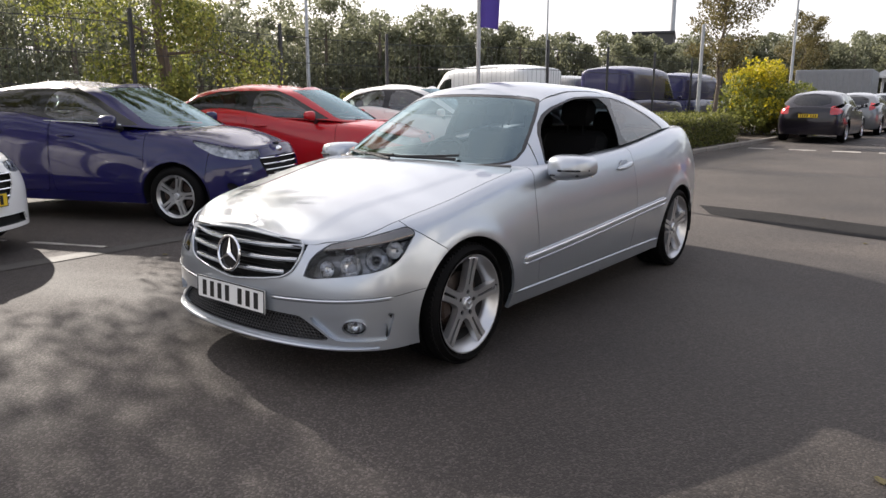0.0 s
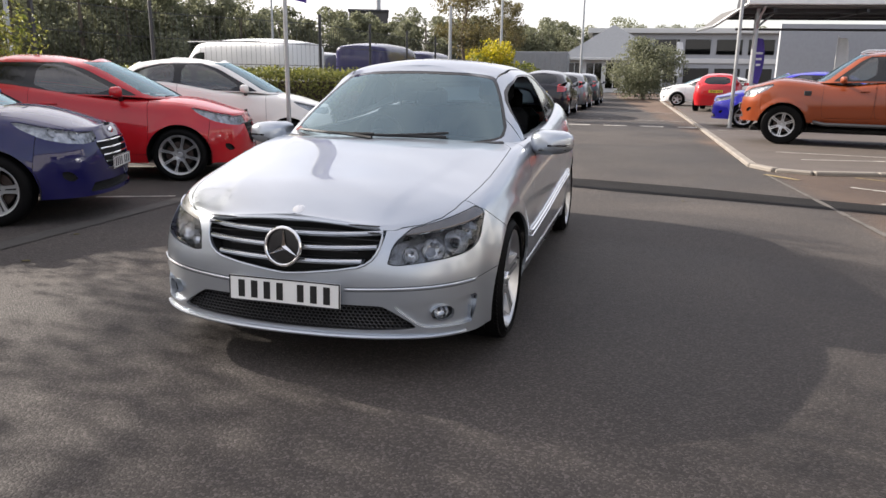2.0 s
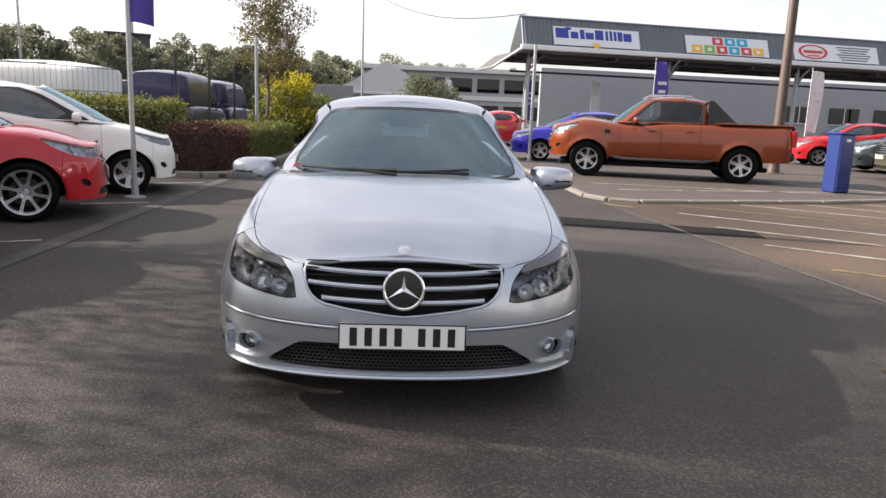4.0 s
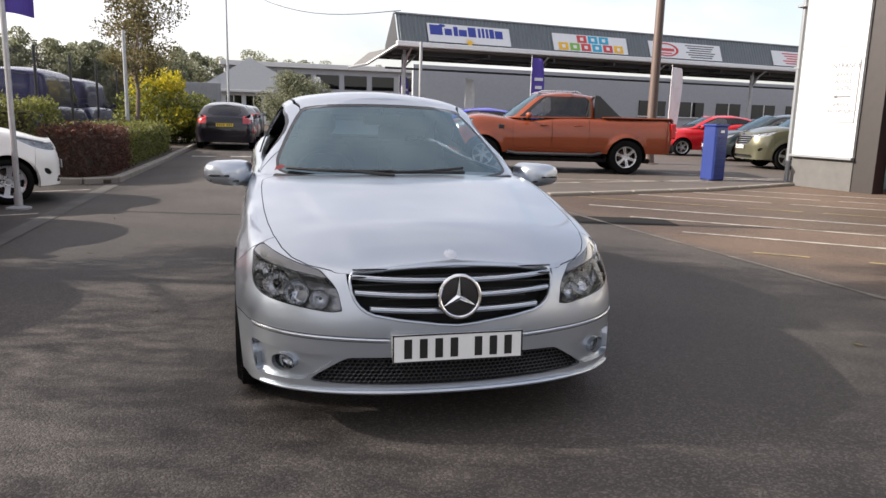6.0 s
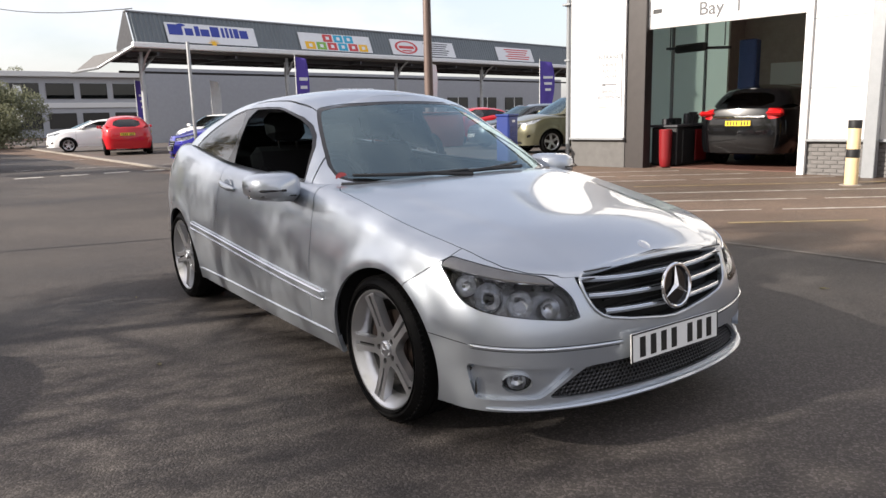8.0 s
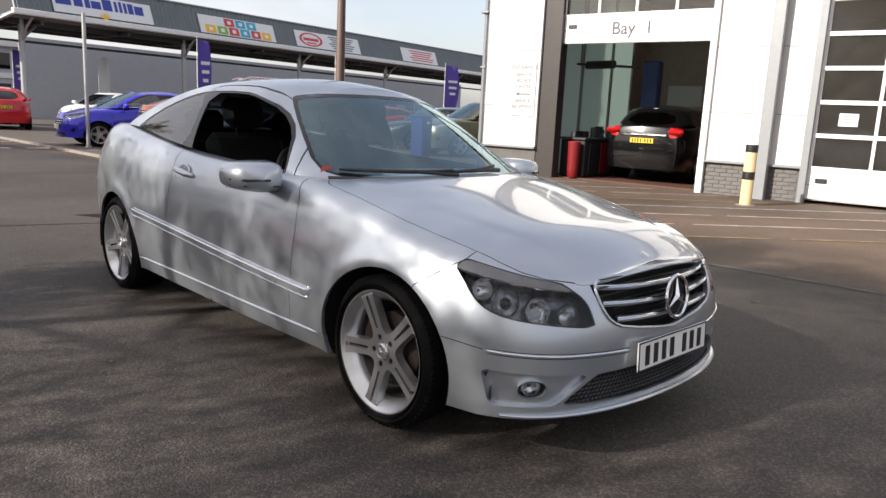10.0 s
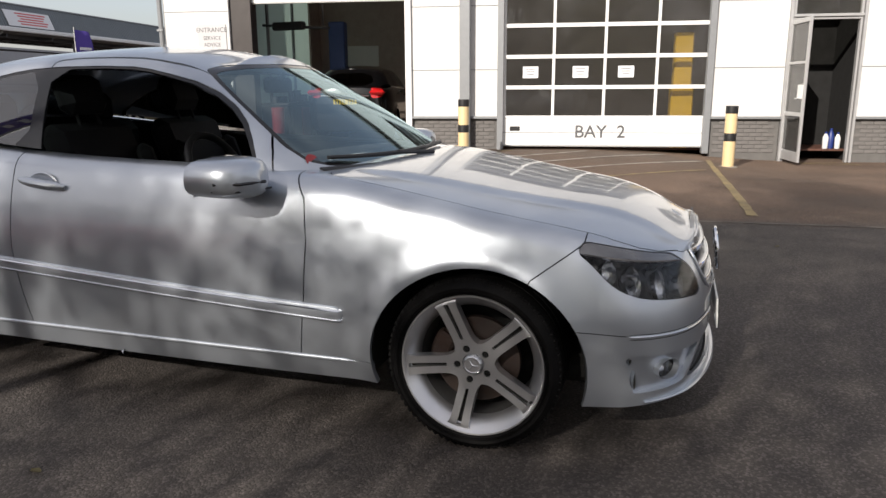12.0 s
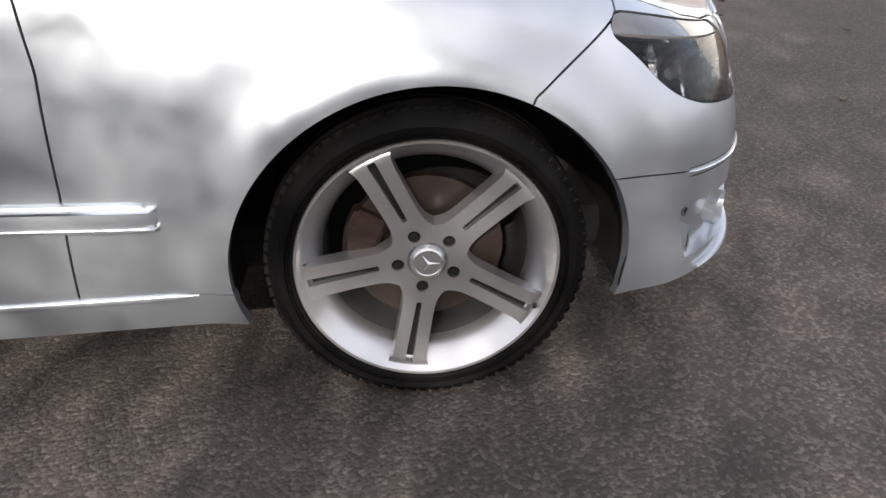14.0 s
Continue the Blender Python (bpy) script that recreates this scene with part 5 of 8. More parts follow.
    for sd in (1, -1):
        fl = (lambda q: q) if sd > 0 else (lambda q: q.flipped())
        for i in range(len(dr)):
            do = part("door", fl(low.take("door%d" % i)).rim(0.012), paint_, car, "", 30)
            hy = dr[i][1] - 0.20
            hz = np.interp(hy, [cy, ty], [bz0, bz1]) - d.get("handle_drop", 0.13)
            s0 = skin.s_of(hy)
            pts = [tuple(skin.at(s0 - 0.1 + 0.2 * a, hz) + np.array([0.004 + 0.022 * math.sin(math.pi * a) ** 0.5, 0, 0])) for a in np.linspace(0, 1, 7)]
            part("handle", fl(G().tube(pts, [0.008, 0.013, 0.015, 0.015, 0.015, 0.013, 0.008], 8)), d.get("handle_mat", paint_), do)
        for i in range(len(d["windows"])):
            part("side_window", fl(up.take("win%d" % i)).shifted(0.003), (glass_rear if (glass_rear and i) else GLASS_D), car)
        part("window_gasket", fl(up.take("gasket")).shifted(0.002).rim(0.01), GLOSSBLACK, car)
        fg = fl(low.take("fogs"))
        part("fog_recess", fg.shifted(0.03).rim(-0.03), VOID, car)
        if "tail" in low.l or "tail" in up.l:
            part("tail_lamp", fl(low.take("tail").join(up.take("tail"))).rim(0.008), TAILRED, car, "red tail lamp")
        if d.get("bead"):
            pts = [(skin.s_of(y), 0) for y in np.linspace(d["bead"][0], d["bead"][1], 20)]
            bead = G().tube([(0.905 * W, y, np.interp(y, [cy, ty], [bz0, bz1]) + 0.004) for y in np.linspace(d["bead"][0], d["bead"][1], 14)], 0.008, 6)
            part("bright_bead", fl(bead), CHROME, car)
    part("inner_shell", both(low.take("body", "bumper", "bonnet", "gap", *["door%d" % i for i in range(len(dr))])).shifted(0.022), VOID, car)
    part("grille_backing", both(low.take("grille", "intake")).shifted(0.05).rim(-0.045), VOID, car)
    for i in range(d.get("bars", 5)):
        z = g[1] + (g[2] - g[1]) * (i + 0.5) / d.get("bars", 5)
        hw = g[0] * W + 0.01 - 0.11 * (g[2] - z) / (g[2] - g[1])
        pts = [(x, skin.at(abs(x), z)[1] + 0.006, z) for x in np.linspace(-hw, hw, 17)]
        part("grille_bar", G().tube(pts, d.get("bar_r", 0.0085), 6), d.get("bar_mat", CHROME), car)
    part("badge", G().lathe([(0, 0.008), (0.03, 0.006), (0.045, 0)], 24, Matrix.Translation((0, skin.at(0.0, zn - 0.05)[1] - 0.006, zn - 0.05)) @ pose(0, 0, 0, 75, 0, 0) @ Matrix.Diagonal((1.5, 0.65, 1, 1))), P_BLUE if paint_ is not P_BLUE else CHROME, car, "small oval badge")
    inner = []
    for s, z, r in ((0.70 * W, (zl[2] + zl[3]) / 2 - 0.01, 0.05), (0.92 * W, (zl[2] + zl[3]) / 2 + 0.02, 0.045), (0.53 * W, zl[2] + 0.06, 0.03)):
        c, nn = skin.at(s, z), skin.out(s, z)
        nn = nn if nn[1] < 0 else -nn
        inner.append(("reflector", tuple(np.array(c) - np.array(nn) * 0.016), tuple(np.array(nn) + np.array([0, -0.6, 0])), r))
    lamp_unit(car, low, "lamp", 0.028, inner=inner, back=LAMPCLEAR)
    if plate:
        registration(car, Matrix.Translation((0, y0 - 0.012, d.get("plate_z", 0.47))) @ pose(0, 0, 0, 90, 0, 0), 7, d.get("front_yellow", False))
        registration(car, Matrix.Translation((0, y1 + 0.008, d.get("rear_plate_z", 0.78))) @ pose(0, 0, 0, 90, 0, 180), 7, True)
    door_mirror(car, W + 0.075, cy + 0.42, bz0 + 0.055, d.get("mirror_mat", paint_), size=(0.19, 0.12, 0.14))
    put_wheels(car, wheels, [(-W * 0.975, 0, R), (W * 0.975, 0, R), (-W * 0.975, wb, R), (W * 0.975, wb, R)], random.random() * 3)
    arch_liners(car, o, W - 0.01, o["arch"])
    cabin_fit(car, o, trim)
    part("underbody", G().box((0, wb / 2, 0.29), (1.4 * W, L * 0.86, 0.1), 0.03), VOID, car)
    part("wiper", G().tube([(x, cy - 0.08 + 0.2 * (x / W) ** 2 + 0.02, cz + 0.02) for x in np.linspace(-0.5 * W, 0.25 * W, 9)], 0.008, 6), BLACK, car)
    return car, low, up, skin, o


def hatch_dims(L=3.97, W=0.86, H=1.46, wb=2.49, fo=0.80, three=True, **kw):
    """Lengths of a small hatchback."""
    rf, rr, ty = 1.02, L - fo - 0.62, L - fo - 0.12
    a, b = 0.99, 1.10
    mid = 1.62
    d = dict(L=L, W=W, H=H, wb=wb, fo=fo, zn=0.80, cowl=(0.20, 0.97), rf=rf, rr=rr, tail=(ty, 1.02), belt=(a, b), R=0.305,
             doors=[(0.33, 1.62)] if three else [(0.33, 1.45), (1.46, 2.35)], tail_lamp=(0.32, 0.86, 1.28, 0.62), back=(1.04, H - 0.13), bead=(0.6, L - fo - 0.75))
    top = H - 0.105
    d["windows"] = [[(0.62, a + 0.035), (1.05, top - 0.10), (1.30, top), (mid - 0.07, top + 0.01), (mid - 0.03, a + 0.05)],
                    [(mid + 0.03, top + 0.01), (rr - 0.45, top - 0.015), (rr - 0.16, top - 0.08), (ty - 0.42, b + 0.06), (mid + 0.07, a + 0.065)]]
    d["window_frame"] = [(0.45, a + 0.012), (1.03, top - 0.06), (1.28, top + 0.022), (rr - 0.42, top + 0.01), (rr - 0.10, top - 0.075), (ty - 0.34, b + 0.045), (mid, a + 0.035)]
    d.update(kw)
    return d

# ---------------------------------------------------------------- the yard
def leafmat(name, dark, light):
    """Leaves that differ one by one and let some light through."""
    m = bpy.data.materials.new(name)
    m.use_nodes = True
    nt = m.node_tree
    b, out = nt.nodes["Principled BSDF"], nt.nodes["Material Output"]
    geo, mix = nt.nodes.new("ShaderNodeNewGeometry"), nt.nodes.new("ShaderNodeMix")
    mix.data_type = "RGBA"
    mix.inputs["A"].default_value, mix.inputs["B"].default_value = (*dark, 1), (*light, 1)
    nt.links.new(geo.outputs["Random Per Island"], mix.inputs["Factor"])
    nt.links.new(mix.outputs["Result"], b.inputs["Base Color"])
    b.inputs["Roughness"].default_value = 0.55
    tr, ms = nt.nodes.new("ShaderNodeBsdfTranslucent"), nt.nodes.new("ShaderNodeMixShader")
    nt.links.new(mix.outputs["Result"], tr.inputs["Color"])
    ms.inputs["Fac"].default_value = 0.5
    nt.links.new(b.outputs["BSDF"], ms.inputs[1])
    nt.links.new(tr.outputs["BSDF"], ms.inputs[2])
    nt.links.new(ms.outputs["Shader"], out.inputs["Surface"])
    return m


def tarmac():
    """Old tarmac: aggregate, worn lighter drifts, darker damp patches, dust."""
    m = mat("tarmac", (0.0450, 0.0408, 0.0396), 0.62, vary=0.45, scale=0.55, fine=190, bump=0.0, alt=(0.082, 0.0715, 0.064))
    nt = m.node_tree
    b = nt.nodes["Principled BSDF"]
    b.inputs["Specular IOR Level"].default_value = 0.15
    tc = nt.nodes.new("ShaderNodeTexCoord")
    vor, sp = nt.nodes.new("ShaderNodeTexVoronoi"), nt.nodes.new("ShaderNodeMapRange")
    vor.inputs["Scale"].default_value = 120
    nt.links.new(tc.outputs["Object"], vor.inputs["Vector"])
    sp.inputs["From Min"].default_value, sp.inputs["From Max"].default_value = 0.0, 1.0
    sp.inputs["To Min"].default_value, sp.inputs["To Max"].default_value = 0.80, 1.70
    cells = nt.nodes.new("ShaderNodeSeparateColor")
    nt.links.new(vor.outputs["Color"], cells.inputs[0])
    cube = nt.nodes.new("ShaderNodeMath")
    cube.operation = "POWER"
    cube.inputs[1].default_value = 3.0
    nt.links.new(cells.outputs[0], cube.inputs[0])
    nt.links.new(cube.outputs[0], sp.inputs["Value"])
    bp = nt.nodes.new("ShaderNodeBump")
    bp.invert = True
    bp.inputs["Strength"].default_value, bp.inputs["Distance"].default_value = 0.75, 0.0036
    nt.links.new(vor.outputs["Distance"], bp.inputs["Height"])
    nt.links.new(bp.outputs["Normal"], b.inputs["Normal"])
    old = b.inputs["Base Color"].links[0].from_socket
    mul = nt.nodes.new("ShaderNodeMix")
    mul.data_type, mul.blend_type = "RGBA", "MULTIPLY"
    mul.inputs["Factor"].default_value = 1.0
    nt.links.new(old, mul.inputs["A"])
    nt.links.new(sp.outputs["Result"], mul.inputs["B"])
    big, br = nt.nodes.new("ShaderNodeTexNoise"), nt.nodes.new("ShaderNodeMapRange")
    big.inputs["Scale"].default_value, big.inputs["Detail"].default_value, big.inputs["Distortion"].default_value = 0.22, 6, 0.6
    nt.links.new(tc.outputs["Object"], big.inputs["Vector"])
    br.inputs["From Min"].default_value, br.inputs["From Max"].default_value = 0.42, 0.56
    br.inputs["To Min"].default_value, br.inputs["To Max"].default_value = 0.72, 1.12
    nt.links.new(big.outputs["Fac"], br.inputs["Value"])
    mul2 = nt.nodes.new("ShaderNodeMix")
    mul2.data_type, mul2.blend_type = "RGBA", "MULTIPLY"
    mul2.inputs["Factor"].default_value = 1.0
    nt.links.new(mul.outputs["Result"], mul2.inputs["A"])
    nt.links.new(br.outputs["Result"], mul2.inputs["B"])
    # the older, browner apron before the workshop
    sx, ed, st, br2, tint = (nt.nodes.new(k) for k in ("ShaderNodeSeparateXYZ", "ShaderNodeMath", "ShaderNodeMapRange", "ShaderNodeMath", "ShaderNodeMix"))
    nt.links.new(tc.outputs["Object"], sx.inputs[0])
    ed.operation, br2.operation = "MULTIPLY_ADD", "ADD"
    ed.inputs[1].default_value = 0.09
    nt.links.new(sx.outputs["Y"], ed.inputs[0])
    nt.links.new(sx.outputs["X"], ed.inputs[2])
    nt.links.new(ed.outputs[0], br2.inputs[0])
    nt.links.new(big.outputs["Fac"], br2.inputs[1])
    st.inputs["From Min"].default_value, st.inputs["From Max"].default_value = 4.15, 4.55
    nt.links.new(br2.outputs[0], st.inputs["Value"])
    tint.data_type, tint.blend_type = "RGBA", "MULTIPLY"
    tint.inputs["B"].default_value = (1.75, 1.42, 1.18, 1)
    nt.links.new(st.outputs["Result"], tint.inputs["Factor"])
    nt.links.new(mul2.outputs["Result"], tint.inputs["A"])
    nt.links.new(tint.outputs["Result"], b.inputs["Base Color"])
    rr = nt.nodes.new("ShaderNodeMapRange")
    rr.inputs["From Min"].default_value, rr.inputs["From Max"].default_value = 0.42, 0.56
    rr.inputs["To Min"].default_value, rr.inputs["To Max"].default_value = 0.62, 0.82
    nt.links.new(big.outputs["Fac"], rr.inputs["Value"])
    nt.links.new(rr.outputs["Result"], b.inputs["Roughness"])
    return m


TARMAC = tarmac()
TAR_PATCH = mat("newer_tarmac", (0.020, 0.019, 0.019), 0.85, vary=0.3, scale=1.5, fine=190, bump=0.3, spec=0.08)
CONCRETE = mat("kerb_concrete", (0.22, 0.195, 0.165), 0.8, vary=0.35, scale=3, fine=70, bump=0.3, alt=(0.17, 0.15, 0.13))
PAVING = mat("bay_floor", (0.085, 0.068, 0.056), 0.75, vary=0.3, scale=1.2, fine=90, bump=0.3, alt=(0.055, 0.045, 0.039))
CHANNEL = mat("channel_concrete", (0.075, 0.068, 0.06), 0.8, vary=0.5, scale=2.5, fine=70, bump=0.3, alt=(0.035, 0.032, 0.03))
LINE_W = mat("worn_white_line", (0.52, 0.49, 0.44), 0.7, vary=0.55, scale=5, fine=60, bump=0.2, alt=(0.14, 0.125, 0.11))
LINE_Y = mat("worn_yellow_line", (0.33, 0.24, 0.09), 0.7, vary=0.55, scale=5, fine=60, bump=0.2, alt=(0.09, 0.075, 0.05))
LINE_F = mat("faint_worn_line", (0.13, 0.115, 0.098), 0.75, vary=0.6, scale=4, fine=60, bump=0.2, alt=(0.045, 0.04, 0.036))
SOIL = mat("soil", (0.06, 0.042, 0.03), 0.95, vary=0.4, scale=3, fine=40, bump=0.8)
CLAD = mat("white_cladding", (0.60, 0.60, 0.59), 0.45, vary=0.08, scale=1.2, fine=40, alt=(0.50, 0.49, 0.47))
PLINTH = mat("grey_brick", (0.15, 0.14, 0.135), 0.85, vary=0.3, scale=5, fine=60, bump=0.3, alt=(0.10, 0.095, 0.09))
MORTAR = mat("mortar", (0.12, 0.115, 0.11), 0.9, vary=0.2, fine=80, bump=0.2)
STEEL = mat("grey_steel", (0.25, 0.26, 0.27), 0.45, 0.3, vary=0.15, fine=60)
DARKSTEEL = mat("dark_steel", (0.05, 0.05, 0.055), 0.5, 0.3, vary=0.2, fine=60)
GALV = mat("galvanised_steel", (0.42, 0.43, 0.44), 0.45, 0.6, vary=0.2, fine=50)
ALUFRAME = mat("pale_aluminium", (0.50, 0.50, 0.50), 0.35, 0.45, vary=0.15, fine=60)
FRAMEWHITE = mat("white_door_frame", (0.74, 0.74, 0.73), 0.4, vary=0.08, fine=60)
ROOFGREY = mat("profiled_roof_sheet", (0.135, 0.155, 0.165), 0.5, 0.2, vary=0.12, scale=1.5, fine=30)
ROOFUNDER = mat("canopy_underside", (0.11, 0.105, 0.10), 0.7, vary=0.2, fine=30)
WALLGREY = mat("pale_grey_wall", (0.36, 0.37, 0.39), 0.7, vary=0.1, fine=40)
BOLLARD_C = mat("cream_bollard", (0.66, 0.50, 0.27), 0.5, vary=0.2, fine=50, alt=(0.45, 0.34, 0.2))
BIN_BLUE = mat("blue_plastic", (0.013, 0.030, 0.16), 0.4, vary=0.12, fine=60)
BANNER_W = mat("banner_white", (0.70, 0.71, 0.72), 0.6, vary=0.08, fine=40)
BANNER_B = mat("banner_blue", (0.03, 0.05, 0.30), 0.6, vary=0.1)
BANNER_P = mat("flag_purple", (0.085, 0.055, 0.33), 0.75, vary=0.15, scale=3)
BANNER_Y = mat("banner_yellow", (0.80, 0.45, 0.02), 0.6, vary=0.1)
BANNER_R = mat("banner_red", (0.55, 0.06, 0.06), 0.6, vary=0.1)
BANNER_G = mat("banner_green", (0.20, 0.42, 0.06), 0.6, vary=0.1)
BANNER_C = mat("banner_cyan", (0.03, 0.36, 0.55), 0.6, vary=0.1)
GREYTEXT = mat("grey_lettering", (0.10, 0.10, 0.105), 0.6, vary=0.1)
BARK = mat("bark", (0.16, 0.125, 0.095), 0.9, vary=0.4, scale=6, fine=50, bump=0.6, stretch=(1, 1, 0.3))
REDWORK = mat("workshop_red", (0.19, 0.010, 0.013), 0.4, vary=0.15)
WORKBLUE = mat("workshop_blue", (0.04, 0.08, 0.22), 0.5, vary=0.15)
WORKYELLOW = mat("workshop_yellow", (0.75, 0.48, 0.03), 0.45, vary=0.15)
INDARK = mat("workshop_shade", (0.38, 0.32, 0.285), 0.8, vary=0.2, fine=30)
REDFLOOR = mat("workshop_floor", (0.11, 0.05, 0.035), 0.55, vary=0.25, fine=40)
LEAF_G = leafmat("green_leaves", (0.075, 0.10, 0.02), (0.27, 0.27, 0.065))
LEAF_W = leafmat("wood_leaves", (0.125, 0.135, 0.082), (0.235, 0.24, 0.15))
LEAF_A = leafmat("autumn_leaves", (0.075, 0.068, 0.028), (0.20, 0.165, 0.07))
LEAF_Y = leafmat("golden_leaves", (0.16, 0.17, 0.012), (0.62, 0.50, 0.03))
LEAF_R = leafmat("russet_leaves", (0.055, 0.024, 0.018), (0.14, 0.062, 0.042))
LEAF_H = leafmat("hedge_leaves", (0.065, 0.078, 0.018), (0.22, 0.22, 0.06))


def ground_z(x, y):
    sm = lambda t: max(0.0, min(1.0, t)) ** 2 * (3 - 2 * max(0.0, min(1.0, t)))
    return -0.2 * sm((x - 4) / 8) * sm((1 - y) / 4)


def ground():
    c = [-900, -400, -200, -100, -60, -40, -30, -22] + list(range(-18, 30, 1)) + [34, 42, 55, 80, 120, 200, 400, 900]
    n = len(c)
    v = [(x, y, ground_z(x, y)) for x in c for y in c]
    f = [[i * n + j, (i + 1) * n + j, (i + 1) * n + j + 1, i * n + j + 1] for i in range(n - 1) for j in range(n - 1)]
    thing("ground", G(v, f), TARMAC, "dark worn tarmac yard with damp and dusty patches", "ground", kind="structure")


def flat_strip(name, a, b, w, material, label, z=0.004, wobble=0.0, parent=None, gap=0.0):
    """A painted line on the ground, broken where it is worn."""
    a, b = Vector((*a, 0)), Vector((*b, 0))
    L = (b - a).length
    d = (b - a).normalized()
    s = Vector((-d.y, d.x, 0)) * w / 2
    g, n = G(), max(2, int(L / 0.25))
    rnd = random.Random(int(L * 1000))
    for i in range(n):
        if gap and rnd.random() < gap:
            continue
        p, q = a + d * (L * i / n), a + d * (L * (i + 1) / n)
        k1, k2 = 1 - wobble * rnd.random(), 1 - wobble * rnd.random()
        pts = [p - s * k1, q - s * k2, q + s * k2, p + s * k1]
        g.add([(t.x, t.y, ground_z(t.x, t.y) + z) for t in pts], [[0, 1, 2, 3]])
    ob = new(name, mesh_of(name, g, 0, material))
    return tagged(ob, label, "road marking", kind="structure")


def kerb_run(parent, pts, w=0.125, h=0.10, unit=0.915, mesh=None):
    """Kerb stones laid end to end, each a piece of its own."""
    for a, b in zip(pts, pts[1:]):
        a, b = Vector((*a, 0)), Vector((*b, 0))
        L = (b - a).length
        n = max(1, round(L / unit))
        ang = math.atan2((b - a).y, (b - a).x)
        me = mesh_of("kerb_stone", G().box((0, 0, 0), (L / n - 0.008, w, h + 0.1), 0.018), 30, CONCRETE)
        for i in range(n):
            p = a.lerp(b, (i + 0.5) / n)
            ob = new("kerb_stone", me)
            ob.parent = parent
            ob.matrix_basis = pose(p.x, p.y, ground_z(p.x, p.y) + h / 2 - 0.05 + random.uniform(-0.004, 0.004), 0, 0, math.degrees(ang) + random.uniform(-0.3, 0.3))


def leaf_quads(p, size, rng):
    """Small folded leaves at the points p, each turned at random: vertices and faces."""
    n = len(p)
    s = size * rng.uniform(0.6, 1.4, n)[:, None]
    e = rng.uniform(-1.25, 1.25, (n, 2))
    a = rng.uniform(0, math.tau, n)
    u = np.column_stack([np.cos(a) * np.cos(e[:, 0]), np.sin(a) * np.cos(e[:, 0]), np.sin(e[:, 0])])
    w = np.column_stack([-np.sin(a), np.cos(a), np.zeros(n)])
    w = w * np.cos(e[:, 1])[:, None] + np.cross(u, w) * np.sin(e[:, 1])[:, None]
    h = np.cross(u, w)
    v = np.stack([p - u * s * 0.5, p - w * s * 0.33 + h * s * 0.12, p + u * s * 0.6, p + w * s * 0.33 + h * s * 0.12], 1).reshape(-1, 3)
    return v, np.arange(4 * n).reshape(n, 4)


def leaves(g, centre, radii, count, size, rnd, hollow=0.35):
    """Leaves scattered in a cloud."""
    rng = np.random.default_rng(rnd.randrange(1 << 30))
    p = rng.normal(size=(count, 3))
    p /= np.linalg.norm(p, axis=1, keepdims=True)
    p *= rng.uniform(hollow ** 3, 1, count)[:, None] ** (1 / 3)
    v, f = leaf_quads(p * np.array(radii) + np.array(centre), size, rng)
    g.add(v.tolist(), f.tolist())


def tree(name, x, y, height, spread, label, material, seed, leaf=0.09, count=5000, bare=0.28, trunk=0.09, droop=0.0, sparse=False, group=""):
    rnd = random.Random(seed)
    t = root(name, pose(x, y, ground_z(x, y)), label, "tree", group)
    wood, crown = G(), G()
    pts = [(0, 0, 0)]
    for i in range(1, 7):
        pts.append((rnd.uniform(-0.05, 0.05) * i, rnd.uniform(-0.05, 0.05) * i, height * 0.85 * i / 6))
    wood.tube(pts, [trunk * (1 - 0.14 * i) for i in range(7)], 9)
    limbs = 26 if not sparse else 34
    per = count // limbs
    for i in range(limbs):
        h = bare + (0.97 - bare) * (i + 0.5) / limbs
        k = min(6, max(0, h / 0.85 * 6))
        a = pts[int(k)]
        b = pts[min(6, int(k) + 1)]
        o = Vector(a).lerp(Vector(b), k - int(k))
        o.z = min(height * 0.85, height * h * 0.9)
        az = i * 2.4 + rnd.uniform(-0.4, 0.4)
        r = spread * (0.55 + 0.45 * math.sin(math.pi * min(1, (h - bare) / (1 - bare) * 0.85 + 0.12))) * rnd.uniform(0.65, 1.1)
        tip = o + Vector((math.cos(az) * r, math.sin(az) * r, r * rnd.uniform(0.25, 0.75) - droop * r))
        mid = o.lerp(tip, 0.5) + Vector((0, 0, 0.12 * r))
        wood.tube([o, mid, tip], [trunk * 0.26, trunk * 0.14, trunk * 0.05], 5)
        for j in range(3):
            c = o.lerp(tip, 0.45 + 0.28 * j) + Vector((rnd.uniform(-0.2, 0.2), rnd.uniform(-0.2, 0.2), rnd.uniform(-0.1, 0.25))) * r * 0.5
            if not sparse or rnd.random() < 0.75:
                k = 0.25 if droop else 0.36
                leaves(crown, c, (r * k, r * k, r * (k - 0.05 + 0.2 * droop)), per // 3, leaf, rnd, 0.0)
    part("trunk", wood, BARK, t)
    part("crown", crown, material, t, "", 0)
    return t


